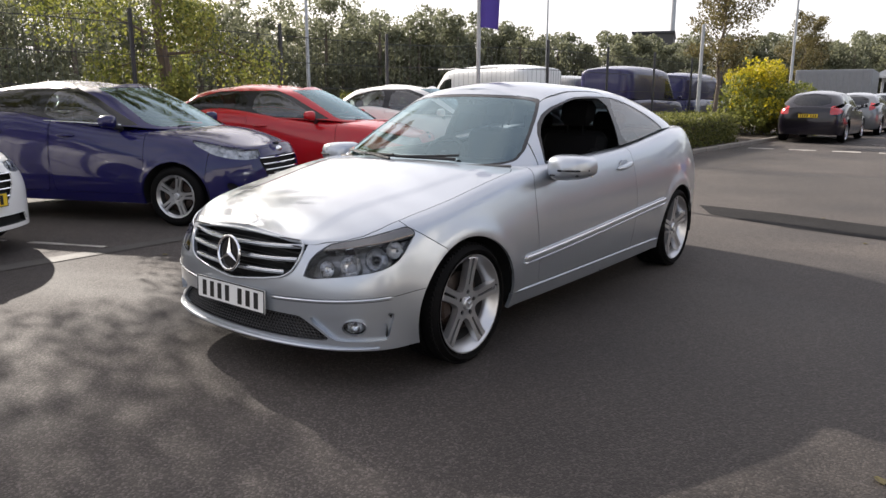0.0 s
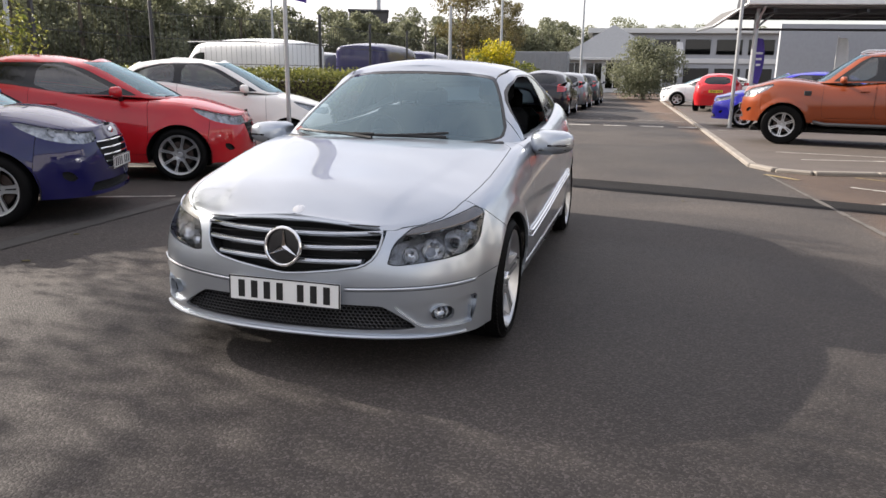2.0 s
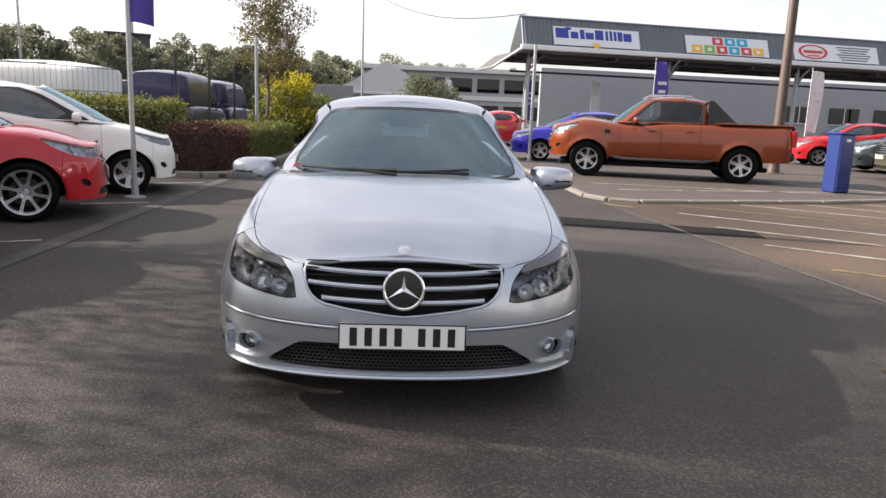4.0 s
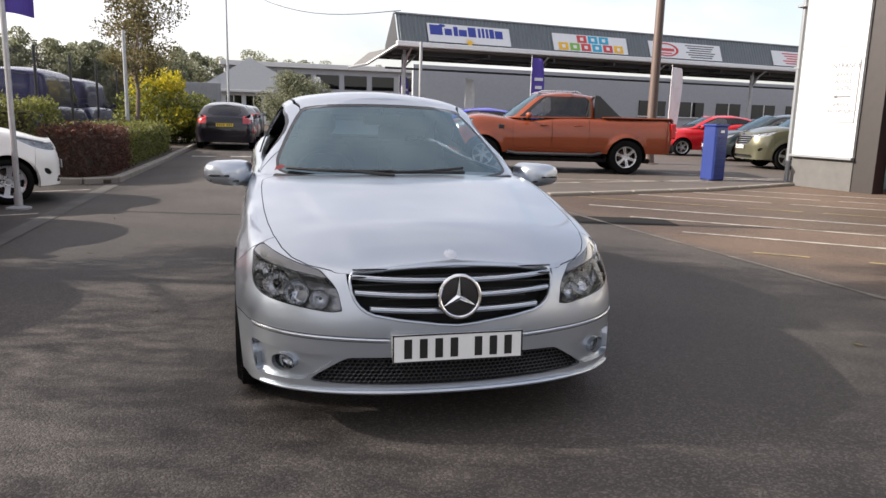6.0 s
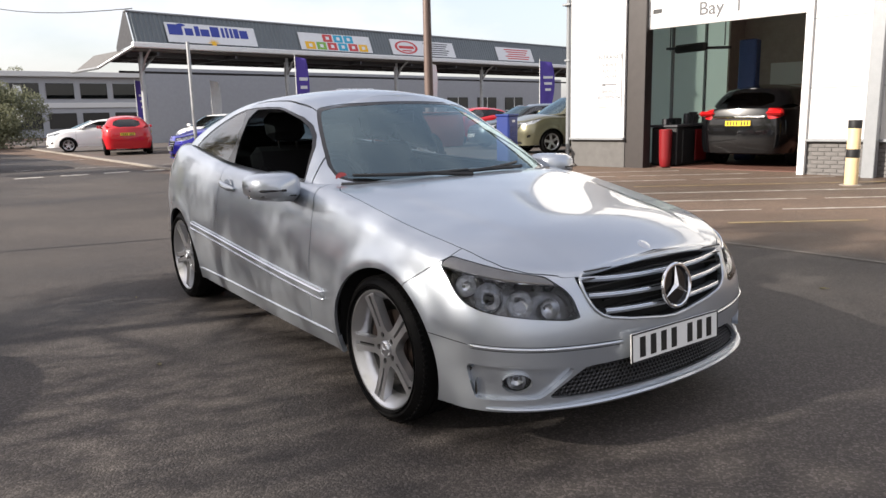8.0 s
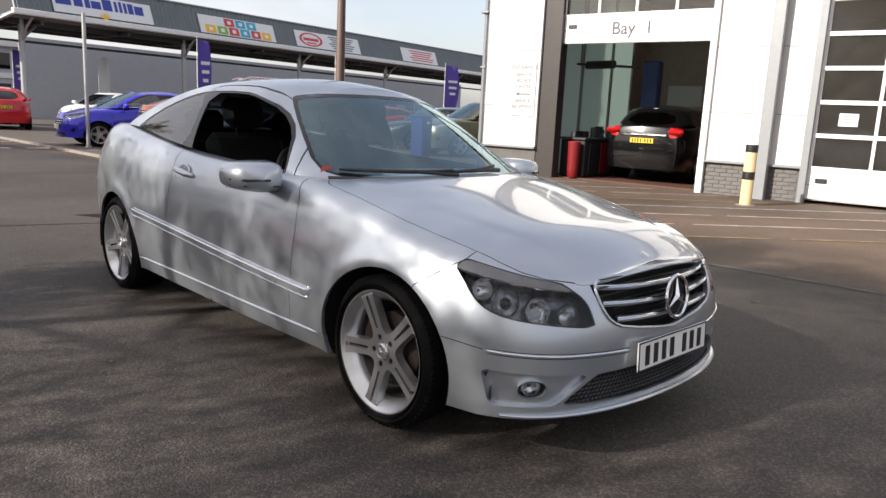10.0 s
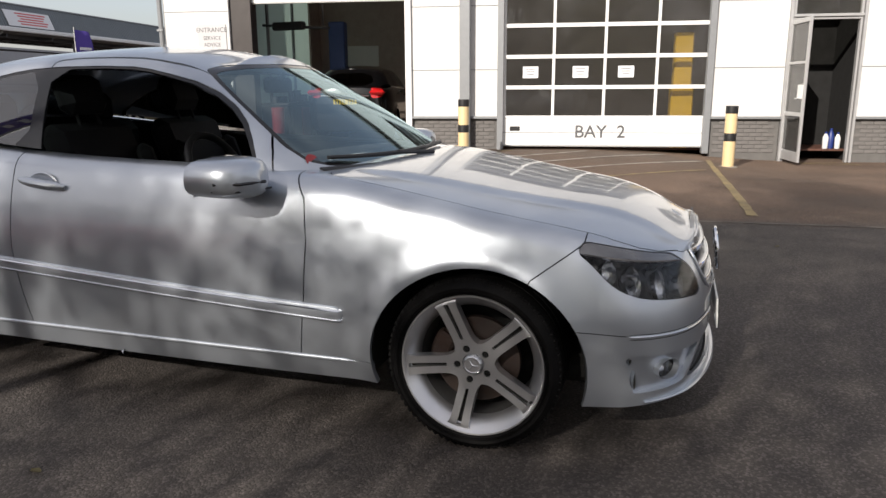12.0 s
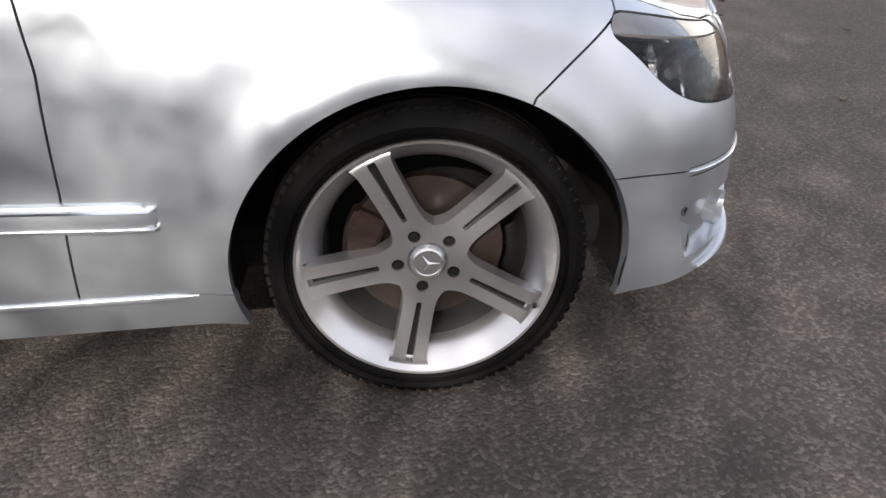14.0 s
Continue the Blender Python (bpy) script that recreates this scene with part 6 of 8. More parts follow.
def hedge(name, outline, h, label, material, seed, leaf=0.06, density=900):
    """A clipped hedge: leaves over a twiggy core, with a ragged skin."""
    rnd = random.Random(seed)
    t = root(name, Matrix.Identity(4), label, "hedge")
    xs, ys = [p[0] for p in outline], [p[1] for p in outline]
    core, crown = G(), G()
    c = Vector((sum(xs) / len(xs), sum(ys) / len(ys), 0))
    small = [tuple((Vector((*p, 0)) - c) * 0.86 + c)[:2] for p in outline]
    core.slab(small, 0.02, h * 0.86)
    part("hedge_core", core, SOIL, t)
    poly = np.array(outline, float)
    area = 0.5 * abs(sum(a[0] * b[1] - b[0] * a[1] for a, b in zip(outline, outline[1:] + outline[:1])))
    per = sum((Vector(b) - Vector(a)).length for a, b in zip(outline, outline[1:] + outline[:1]))
    rng = np.random.default_rng(seed)
    pts = []
    x0, x1, y0, y1 = min(xs), max(xs), min(ys), max(ys)
    q = np.column_stack([rng.uniform(x0, x1, int(area * density * 3)), rng.uniform(y0, y1, int(area * density * 3))])
    q = q[sd_poly(q[:, 0], q[:, 1], poly) < 0][:int(area * density)]
    for x, y in q:
        b = 0.10 * h * noise.noise(Vector((x * 1.7, y * 1.7, seed)))
        pts.append((x, y, h + b + rng.normal(-0.03, 0.05)))
    for a, b in zip(outline, outline[1:] + outline[:1]):
        L = (Vector(b) - Vector(a)).length
        for _ in range(int(L * h * density)):
            p = Vector(a).lerp(Vector(b), rng.random())
            z = rng.uniform(0.05, h)
            r = Vector((p.x, p.y, z)) + Vector((rng.normal(0, 0.06), rng.normal(0, 0.06), 0))
            r += (c - Vector((p.x, p.y, 0))).normalized() * 0.12 * max(0, z / h - 0.75)
            pts.append(tuple(r))
    v, f = leaf_quads(np.array(pts), leaf, rng)
    v, f = v.tolist(), f.tolist()
    part("foliage", G(v, f), material, t, "", 0)
    return t


def woodland(name, a, b, depth, height, n, label, seed, leaf=0.22, per=1900, end=None):
    """A far belt of trees: crowns of many leaf clumps on trunks."""
    rnd = random.Random(seed)
    t = root(name, Matrix.Identity(4), label, "trees", kind="stuff")
    crown, wood = G(), G()
    a, b = Vector((*a, 0)), Vector((*b, 0))
    nrm = (b - a).normalized()
    nrm = Vector((-nrm.y, nrm.x, 0))
    for i in range(n):
        p = a.lerp(b, (i + rnd.random()) / n) + nrm * rnd.uniform(-depth, depth)
        h = (height + ((end or height) - height) * i / n) * rnd.uniform(0.82, 1.06)
        wood.tube([p, p + Vector((rnd.uniform(-0.3, 0.3), 0, h * 0.8))], [0.2, 0.05], 6)
        for k in range(9):
            c = p + Vector((rnd.gauss(0, h * 0.14), rnd.gauss(0, h * 0.14), h * (0.16 + 0.78 * k / 8)))
            r = h * (0.22 - 0.014 * k) * rnd.uniform(0.75, 1.2)
            leaves(crown, c, (r, r, r * 0.8), per // 9, leaf, rnd, 0.3)
    part("trunks", wood, BARK, t)
    part("crowns", crown, LEAF_W, t, "", 0)
    for o in t.children:
        o["kind"] = "stuff"


def pole(name, x, y, h, r0, r1, material, label, category="pole", z=0.0, lamp=None):
    t = root(name, pose(x, y, z), label, category)
    part("post", G().rod((0, 0, 0), (0, 0, h), r0, r1, 14), material, t)
    part("base_flange", G().lathe([(r0 * 1.9, 0), (r0 * 1.9, 0.02), (r0 * 1.15, 0.03), (r0, 0.2)], 16), material, t)
    if lamp:
        part("lantern", G().box((lamp[0] * 0.3, lamp[1] * 0.3, h), (0.55 if lamp[0] else 0.22, 0.55 if lamp[1] else 0.22, 0.12), 0.04), DARKSTEEL, t)
    return t


def flag(x, y, h, top, drop, width, material, label, ang, z=0.0, feather=False):
    t = root("flag_pole", pose(x, y, z, 0, 0, ang), label, "flag")
    part("mast", G().rod((0, 0, 0), (0, 0, h), 0.035 if not feather else 0.018, 0.025 if not feather else 0.01, 10), GALV if not feather else FRAMEWHITE, t)
    part("foot", G().lathe([(0.14, 0), (0.14, 0.02), (0.05, 0.04), (0.045, 0.2)], 14), GALV, t)
    g = G()
    n, k = 10, 14
    v = []
    for i in range(k + 1):
        zz = top - drop * i / k
        w = width * (1 if not feather else (0.55 + 0.45 * math.sin(math.pi * min(1, 0.12 + i / k * 0.8))))
        for j in range(n + 1):
            u = j / n
            v.append((0.03 + w * u, 0.06 * math.sin(u * 5 + i * 0.35) * u, zz - 0.05 * u * u))
    g.add(v, [[i * (n + 1) + j, (i + 1) * (n + 1) + j, (i + 1) * (n + 1) + j + 1, i * (n + 1) + j + 1] for i in range(k) for j in range(n)])
    back = G([(a, b + 0.004, c) for a, b, c in g.v], [q[::-1] for q in g.f])
    cl = part("cloth", g.join(back), material, t, "", 0)
    for i in range(3):
        zz = top - drop * (0.34 + 0.13 * i)
        for s in (-1, 1):
            part("flag_bar", G().box((0.03 + width * 0.5, s * 0.012 + 0.03 * math.sin(2.5 + 14 * (0.34 + 0.13 * i) * 0.35), zz), (width * (0.62 - 0.12 * i), 0.003, drop * 0.05)), BANNER_W, cl, "", 0)
    return t

# ---------------------------------------------------------------- setting
ground()
SITE = pose(0, 0, 0, 0, 0, 9.45)     # the buildings stand turned to the road


def bay_building():
    """White-clad workshop: brick plinth, two sectional doors, an entrance fin and a side door."""
    X = 11.39
    b = root("wall_workshop", SITE, "white panelled workshop wall on a grey brick plinth", "building", kind="structure")
    top = 6.6
    pl = 0.62
    spans = [(7.8, 6.40), (2.69, 0.86), (-3.13, -4.40), (-5.70, -7.6), (-11.8, -30)]
    for y1, y0 in spans:
        part("cladding", G().box((X + 0.15, (y0 + y1) / 2, (pl + top) / 2 - 0.0), (0.26, abs(y1 - y0), top - pl), 0.004), CLAD, b)
        part("plinth", G().box((X + 0.16, (y0 + y1) / 2, (pl - 0.35) / 2), (0.22, abs(y1 - y0), pl + 0.35), 0.004), MORTAR, b)
        part("drip_sill", G().box((X + 0.01, (y0 + y1) / 2, pl + 0.005), (0.10, abs(y1 - y0) + 0.02, 0.05), 0.008), STEEL, b)
        n = max(1, int(abs(y1 - y0) / 1.05))
        j = G()
        for i in range(n + 1):
            yy = y1 + (y0 - y1) * i / n
            j.box((X + 0.016, yy, (pl + top) / 2), (0.012, 0.012, top - pl - 0.05))
        for zz in (1.55, 2.75, 3.95, 5.15):
            j.box((X + 0.0165, (y0 + y1) / 2, zz), (0.012, abs(y1 - y0), 0.012))
        part("panel_joint", j, STEEL, b)
    for y1, y0, zz in ((5.95, 2.69, 4.55), (0.86, -3.13, 4.55), (-4.40, -5.70, 3.30), (-7.6, -11.8, 4.3)):
        part("lintel_panel", G().box((X + 0.15, (y0 + y1) / 2, (zz + top) / 2), (0.26, abs(y1 - y0), top - zz), 0.004), CLAD, b)
    # jambs of steel
    for yy in (2.655, 0.83, -3.10):
        part("door_jamb", G().box((X + 0.03, yy + 0.035, 2.25), (0.16, 0.12, 4.6), 0.006), STEEL if yy < 2 else FRAMEWHITE, b)
    # dark jamb between the entrance panel and bay one
    part("entrance_jamb", G().box((X + 0.22, 6.175, 3.1), (0.30, 0.45, 6.6), 0.006), mat("brown_steel", (0.036, 0.030, 0.028), 0.5, 0.2, vary=0.2), b)
    part("drain_pipe", G().box((X + 0.1, 7.93, 3.62), (0.22, 0.22, 0.05), 0.01).rod((X + 0.1, 7.93, 6.4), (X + 0.1, 7.93, 0.0), 0.05).box((X + 0.1, 7.93, 2.4), (0.13, 0.13, 0.04)), STEEL, b)
    # grey down column beside bay one
    part("column", G().box((X - 0.10, 1.55, 3.1), (0.20, 0.20, 6.6), 0.01), STEEL, b)
    part("roof_slab", G().box((X + 6.2, -11, top + 0.1), (13.2, 38.5, 0.2), 0.02), ROOFGREY, b)
    return b


def brick_courses(parent):
    """Bricks of the plinth, each on the wall's face."""
    me = mesh_of("brick", G().box((0, 0, 0), (0.02, 0.213, 0.063), 0.005), 30, PLINTH)
    for y1, y0 in ((2.65, 0.92), (-3.2, -4.38), (-5.72, -6.9)):
        n = int(abs(y1 - y0) / 0.225)
        for r in range(8):
            for i in range(n):
                yy = y1 - 0.11 - 0.225 * i - (0.1125 if r % 2 else 0)
                if yy < y0 + 0.09:
                    continue
                ob = new("brick", me)
                ob.parent = parent
                ob.matrix_basis = pose(11.39 + 0.048 + random.uniform(-0.002, 0.002), yy, 0.038 + 0.075 * r - 0.035)


def sectional_door(name, y0, lift, text, notices=False, inset=0.0, w=3.90):
    """A glazed sectional door: bottom panel with its writing, then rows of four panes."""
    X = 11.39
    d = root(name, SITE @ pose(X + 0.10 + inset, y0, lift + 0.03), "white framed glazed sectional door, " + ("raised" if lift > 1 else "closed"), "door", kind="structure")
    ph, rh = 0.56, 0.582
    part("bottom_panel", G().box((0, 0, ph / 2), (0.05, w, ph), 0.006), FRAMEWHITE, d)
    gl = G()
    for zz in (0.0, ph * 0.45):
        gl.box((-0.026, 0, zz + 0.02), (0.008, w, 0.012))
    part("panel_groove", gl, STEEL, d)
    part("grip", G().box((-0.03, w / 2 - 0.24, ph * 0.62), (0.02, 0.2, 0.09), 0.012), BLACK, d)
    m = Matrix.Translation((-0.03, 0.06 if lift > 1 else 0.05, ph * 0.5)) @ pose(0, 0, 0, 90, 0, -90)
    letters("lettering", text, 0.34 if lift < 1 else 0.36, GREYTEXT, d, m, 0.002, "grey lettering", 0.004)
    rows = 6 if lift < 1 else 3
    for r in range(rows):
        z0 = ph + r * rh
        fr = G().box((-0.005, 0, z0 + 0.012), (0.06, w, 0.055), 0.006).box((-0.005, 0, z0 + rh - 0.02), (0.06, w, 0.03), 0.006)
        for i in range(5):
            yy = -w / 2 + w * i / 4
            yy = min(max(yy, -w / 2 + 0.03), w / 2 - 0.03)
            fr.box((-0.003, yy, z0 + rh / 2), (0.055, 0.055, rh), 0.006)
        fo = part("frame_section", fr, FRAMEWHITE, d)
        me = mesh_of("pane", G().box((0.005, 0, 0), (0.008, w / 4 - 0.07, rh - 0.075), 0.001), 30, GLASS_B)
        for i in range(4):
            p = new("pane", me)
            p.parent = fo
            p.matrix_basis = pose(0, -w / 2 + w * (i + 0.5) / 4, z0 + rh / 2)
    if notices:
        for i, yy in enumerate((1.42, 0.46, -0.40)):
            n = part("paper_notice", G().box((-0.012, yy, ph + rh * 1.5), (0.004, 0.30, 0.22), 0.001), BANNER_W, d, "white paper notice")
            bars = G()
            for k in range(3):
                bars.box((-0.0155, yy, ph + rh * 1.5 + 0.06 - 0.05 * k), (0.002, 0.2 - 0.03 * k, 0.014))
            part("notice_bars", bars, GREYTEXT, n, "", 0)
    return d


def entrance_sign():
    s = root("entrance_notice", SITE @ Matrix.Translation((11.39 + 0.006, 6.78, 1.86)) @ pose(0, 0, 0, 90, 0, -90), "pale notice with grey lettering and an arrow on the wall panel", "sign")
    part("board", G().box((0, 0.05, 0), (0.62, 1.18, 0.012), 0.003), mat("notice_board", (0.47, 0.47, 0.48), 0.5, vary=0.05), s)
    for i, (t, z) in enumerate((("ENTRANCE", 0.52), ("SERVICE", 0.36), ("ADVICE", 0.23), ("CENTRE", 0.10), ("SERVICE", -0.21), ("RECEPTION", -0.34))):
        letters("lettering", t, 0.13 if i == 0 else 0.105, GREYTEXT, s, pose(0, z, 0.008), 0.001)
    part("arrow", G().box((0.04, -0.06, 0.008), (0.3, 0.022, 0.003)).add([(-0.2, -0.06, 0.009), (-0.1, -0.10, 0.009), (-0.1, -0.02, 0.009)], [[0, 1, 2]]), GREYTEXT, s, "", 0)


FROST = bpy.data.materials.new("obscured_glass")
FROST.use_nodes = True
fnt = FROST.node_tree
ftr, fmx = fnt.nodes.new("ShaderNodeBsdfTranslucent"), fnt.nodes.new("ShaderNodeMixShader")
ftr.inputs["Color"].default_value = (0.62, 0.72, 0.68, 1)
fnt.nodes["Principled BSDF"].inputs["Base Color"].default_value = (0.5, 0.57, 0.54, 1)
fnt.nodes["Principled BSDF"].inputs["Roughness"].default_value = 0.35
fmx.inputs["Fac"].default_value = 0.6
fnt.links.new(fnt.nodes["Principled BSDF"].outputs["BSDF"], fmx.inputs[1])
fnt.links.new(ftr.outputs["BSDF"], fmx.inputs[2])
fnt.links.new(fmx.outputs["Shader"], fnt.nodes["Material Output"].inputs["Surface"])


def workshop_inside():
    """Bay one's inside: floor, walls, tool benches, lift post, tube lamps."""
    X = 11.39
    r = root("workshop_room", SITE, "dim workshop bay with pale glazed side wall and tools", "room", kind="structure")
    part("room_floor", G().box((X + 5.75, -2, 0.0), (10.7, 17.5, 0.04), 0.004), REDFLOOR, r)
    part("room_back", G().box((X + 11.0, -2, 2.3), (0.2, 17.5, 4.7), 0.004), INDARK, r)
    part("room_side", G().box((X + 8.2, 6.5, 2.3), (5.8, 0.12, 4.7), 0.004), INDARK, r)
    part("room_side", G().box((X + 2.8, 6.5, 2.3), (5.0, 0.03, 4.7), 0.004), FROST, r, "pale green obscured glazing")
    part("room_side", G().box((X + 5.6, -12.0, 2.3), (11.0, 0.16, 4.7), 0.004), INDARK, r)
    part("room_ceiling", G().box((X + 5.7, -2.5, 4.72), (11.2, 18.6, 0.12), 0.004), INDARK, r)
    post = G()
    for i in range(3):
        post.box((X + 0.5 + 1.7 * i, 6.44, 2.3), (0.07, 0.06, 4.6), 0.006)
    part("wall_mullion", post, STEEL, r)
    part("partition", G().box((X + 6.25, 4.6, 2.3), (0.10, 3.7, 4.6), 0.004), INDARK, r)
    part("rear_window", G().box((X + 6.18, 5.22, 2.10), (0.02, 0.95, 0.56), 0.004), CLAD, r, "pale blind on the inner partition")
    # hanging lamp bar
    hb = root("hose_reel_bar", SITE @ pose(X + 1.6, 5.62, 2.55, 0, 0, 75), "black overhead reel and bar in the workshop", "equipment")
    part("bar", G().rod((-0.95, 0, -0.06), (0.8, 0, 0.06), 0.03), DARKSTEEL, hb)
    part("reel", G().box((0.1, 0, 0.02), (0.85, 0.16, 0.18), 0.04), BLACK, hb)
    for hx in (-0.8, 0.7):
        part("hanger", G().rod((hx, 0, 0), (hx, 0, 2.1), 0.012), DARKSTEEL, hb)
    lp = root("car_lift", SITE @ pose(X + 3.2, 5.05, 0.02), "blue two-post lift column inside the bay", "lift")
    part("lift_post", G().box((0, 0, 1.38), (0.30, 0.40, 2.76), 0.03), WORKBLUE, lp)
    part("lift_arm", G().box((0.5, -0.2, 0.15), (0.9, 0.12, 0.1), 0.02), WORKBLUE, lp)
    tb = root("tool_bench", SITE @ pose(X + 1.6, 5.75, 0.02), "black and red tool bench with tools on it", "bench")
    part("bench_body", G().box((0.3, 0, 0.42), (2.6, 0.6, 0.82), 0.02), BLACK, tb)
    part("bench_top", G().box((0.3, 0, 0.86), (2.7, 0.66, 0.05), 0.01), DARKSTEEL, tb)
    for i, xx in enumerate((-0.5, 0.1, 0.75)):
        part("drawer", G().box((xx, -0.31, 0.42), (0.55, 0.03, 0.7), 0.01), BLACK if i != 1 else REDWORK, tb)
    # cans, funnels and jacks standing about on the bench
    rnd = random.Random(4)
    for i in range(11):
        h, r0 = rnd.uniform(0.09, 0.27), rnd.uniform(0.05, 0.10)
        if i % 3 == 0:
            it, nm, lb = G().box((0, 0, h / 2), (2.6 * r0, 1.8 * r0, h), 0.012), "tool_case", "black tool case on the bench"
        elif i % 3 == 1:
            it, nm, lb = G().lathe([(0, 0), (r0, 0), (r0 * 1.02, 0.01), (r0, h * 0.9), (r0 * 0.8, h), (0, h)], 14), "oil_can", "dark oil can on the bench"
        else:
            it, nm, lb = G().lathe([(0, 0), (r0 * 0.3, 0), (r0 * 0.3, h * 0.4), (r0 * 1.1, h), (r0, h), (0, h * 0.5)], 14), "funnel", "dark funnel on the bench"
        tool = new(nm, mesh_of(nm, it, 30, (BLACK, DARKSTEEL, GREYCLOTH)[rnd.randrange(3)]))
        tool.matrix_basis = SITE @ pose(X + 0.62 + 0.21 * i, 5.75 + rnd.uniform(-0.15, 0.15), 0.905, 0, 0, rnd.uniform(0, 90))
        tagged(tool, lb, nm.replace("_", " "), "things on the bench")
    jk = root("trolley_jack", SITE @ pose(X + 1.1, -10.55, 0.03, 0, 0, 70), "red trolley jack on the workshop floor", "jack")
    part("jack_body", G().box((0, 0, 0.09), (0.55, 0.24, 0.12), 0.03), REDWORK, jk)
    part("jack_handle", G().rod((0.2, 0, 0.12), (0.55, 0, 0.85), 0.015), GALV, jk)
    for sx in (-0.2, 0.2):
        for sy in (-0.14, 0.14):
            part("jack_wheel", G().rod((sx, sy - 0.02, 0.05), (sx, sy + 0.02, 0.05), 0.05, n=12), BLACK, jk)
    rc = root("red_bin", SITE @ pose(X + 0.38, 5.60, 0.02), "red tapered plastic bin by the bench", "bin")
    part("bin_body", G().lathe([(0, 0), (0.09, 0), (0.11, 0.03), (0.125, 0.2), (0.135, 0.70), (0.14, 0.78), (0.125, 0.80), (0, 0.80)], 24), REDWORK, rc)
    st = root("yellow_lift", SITE @ pose(X + 0.50, -2.64, 0.02), "yellow lift column behind the glazed door", "lift")
    part("lift_post", G().box((0, 0, 1.10), (0.26, 0.34, 2.2), 0.02), WORKYELLOW, st)
    part("lift_carriage", G().box((-0.04, 0, 0.72), (0.30, 0.42, 1.0), 0.02), WORKYELLOW, st)


def side_door():
    X = 11.39
    z = -0.17
    d = root("door_1", SITE @ pose(X, -5.05, z), "open glazed aluminium side door in the workshop wall", "door", kind="structure")
    fr = G()
    for sy in (-1, 1):
        # a jamb of two thin members with a shadow gap between
        fr.box((-0.005, sy * 0.625, 1.72), (0.10, 0.045, 3.5), 0.006).box((0.03, sy * 0.570, 1.72), (0.10, 0.040, 3.5), 0.006).box((0.06, sy * 0.598, 1.72), (0.06, 0.03, 3.5), 0.003)
    fr.box((0.0, 0, 2.625), (0.10, 1.2, 0.050), 0.006).box((0.03, 0, 2.570), (0.10, 1.12, 0.035), 0.006).box((0.0, 0, 3.44), (0.10, 1.2, 0.05), 0.006)
    part("door_frame", fr, ALUFRAME, d, "pale grey aluminium frame")
    part("overlight", G().box((0.03, 0, 3.03), (0.008, 1.12, 0.78), 0.001), GLASS_B, d, "glazed light over the door")
    leaf = G()
    for xx in (0.03, 0.87):
        leaf.box((xx, 0, 1.29), (0.06, 0.045, 2.50), 0.006)
    for zz, h in ((0.13, 0.18), (0.88, 0.07), (1.78, 0.05), (2.50, 0.08)):
        leaf.box((0.45, 0, zz), (0.78, 0.045, h), 0.006)
    lf = part("door_leaf", leaf, ALUFRAME, d)
    lf.matrix_basis = pose(-0.90, 0.56, 0.0, 0, 0, 2)
    for zz, h in ((0.53, 0.62), (1.335, 0.83), (2.13, 0.64)):
        part("door_glass", G().box((0.45, 0, zz), (0.78, 0.008, h), 0.001), GLASS_B, lf)
    part("push_plate", G().box((0.15, 0.028, 1.28), (0.24, 0.012, 0.24), 0.004), FRAMEWHITE, lf, "white push plate")
    part("door_handle", G().rod((0.09, 0.03, 1.16), (0.09, 0.08, 1.16), 0.01).rod((0.09, 0.08, 1.16), (0.22, 0.08, 1.16), 0.01), CHROME, lf)
    # added box, no known room: its near-black walls stand in for the doorway's shade
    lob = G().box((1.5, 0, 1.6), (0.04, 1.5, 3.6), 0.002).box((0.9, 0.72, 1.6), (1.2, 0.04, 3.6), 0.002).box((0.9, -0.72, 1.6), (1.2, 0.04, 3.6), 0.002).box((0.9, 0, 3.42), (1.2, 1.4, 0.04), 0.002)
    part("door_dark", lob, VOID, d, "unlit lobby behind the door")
    for i, (bx, by, k, m) in enumerate(((0.42, -5.38, 0.72, FRAMEWHITE), (0.50, -5.50, 0.85, BIN_BLUE), (0.42, -5.60, 0.70, FRAMEWHITE))):
        b = root("water_bottle", SITE @ pose(X + bx, by, 0.02), "blue plastic bottle inside the doorway" if m is BIN_BLUE else "white plastic bottle inside the doorway", "bottle", "bottles inside the doorway")
        part("bottle", G().lathe([(0, 0), (0.06 * k, 0), (0.07 * k, 0.01), (0.075 * k, 0.3 * k), (0.03 * k, 0.4 * k), (0, 0.4 * k)], 14), m, b)
        part("cap", G().lathe([(0, 0.40 * k), (0.034 * k, 0.40 * k), (0.034 * k, 0.45 * k), (0, 0.45 * k)], 12), BIN_BLUE, b)


def bollard(x, y):
    z = ground_z(x, y)
    b = root("bollard", pose(x, y, z), "cream post bollard with black bands", "bollard", "bollards by the workshop")
    r = 0.095
    part("post", G().lathe([(r, 0), (r, 0.98), (r * 0.94, 1.0), (0, 1.0)], 20), BOLLARD_C, b)
    for z0, z1 in ((0.43, 0.56), (0.88, 1.005)):
        part("band", G().lathe([(r + 0.002, z0), (r + 0.003, z0 + 0.01), (r + 0.003, z1 - 0.01), (r + 0.002, z1), (0 if z1 > 0.9 else r, z1 + 0.002)], 20), BLACK, b)
    part("foot_ring", G().lathe([(0.16, 0), (0.15, 0.012), (r, 0.016)], 20), CONCRETE, b)


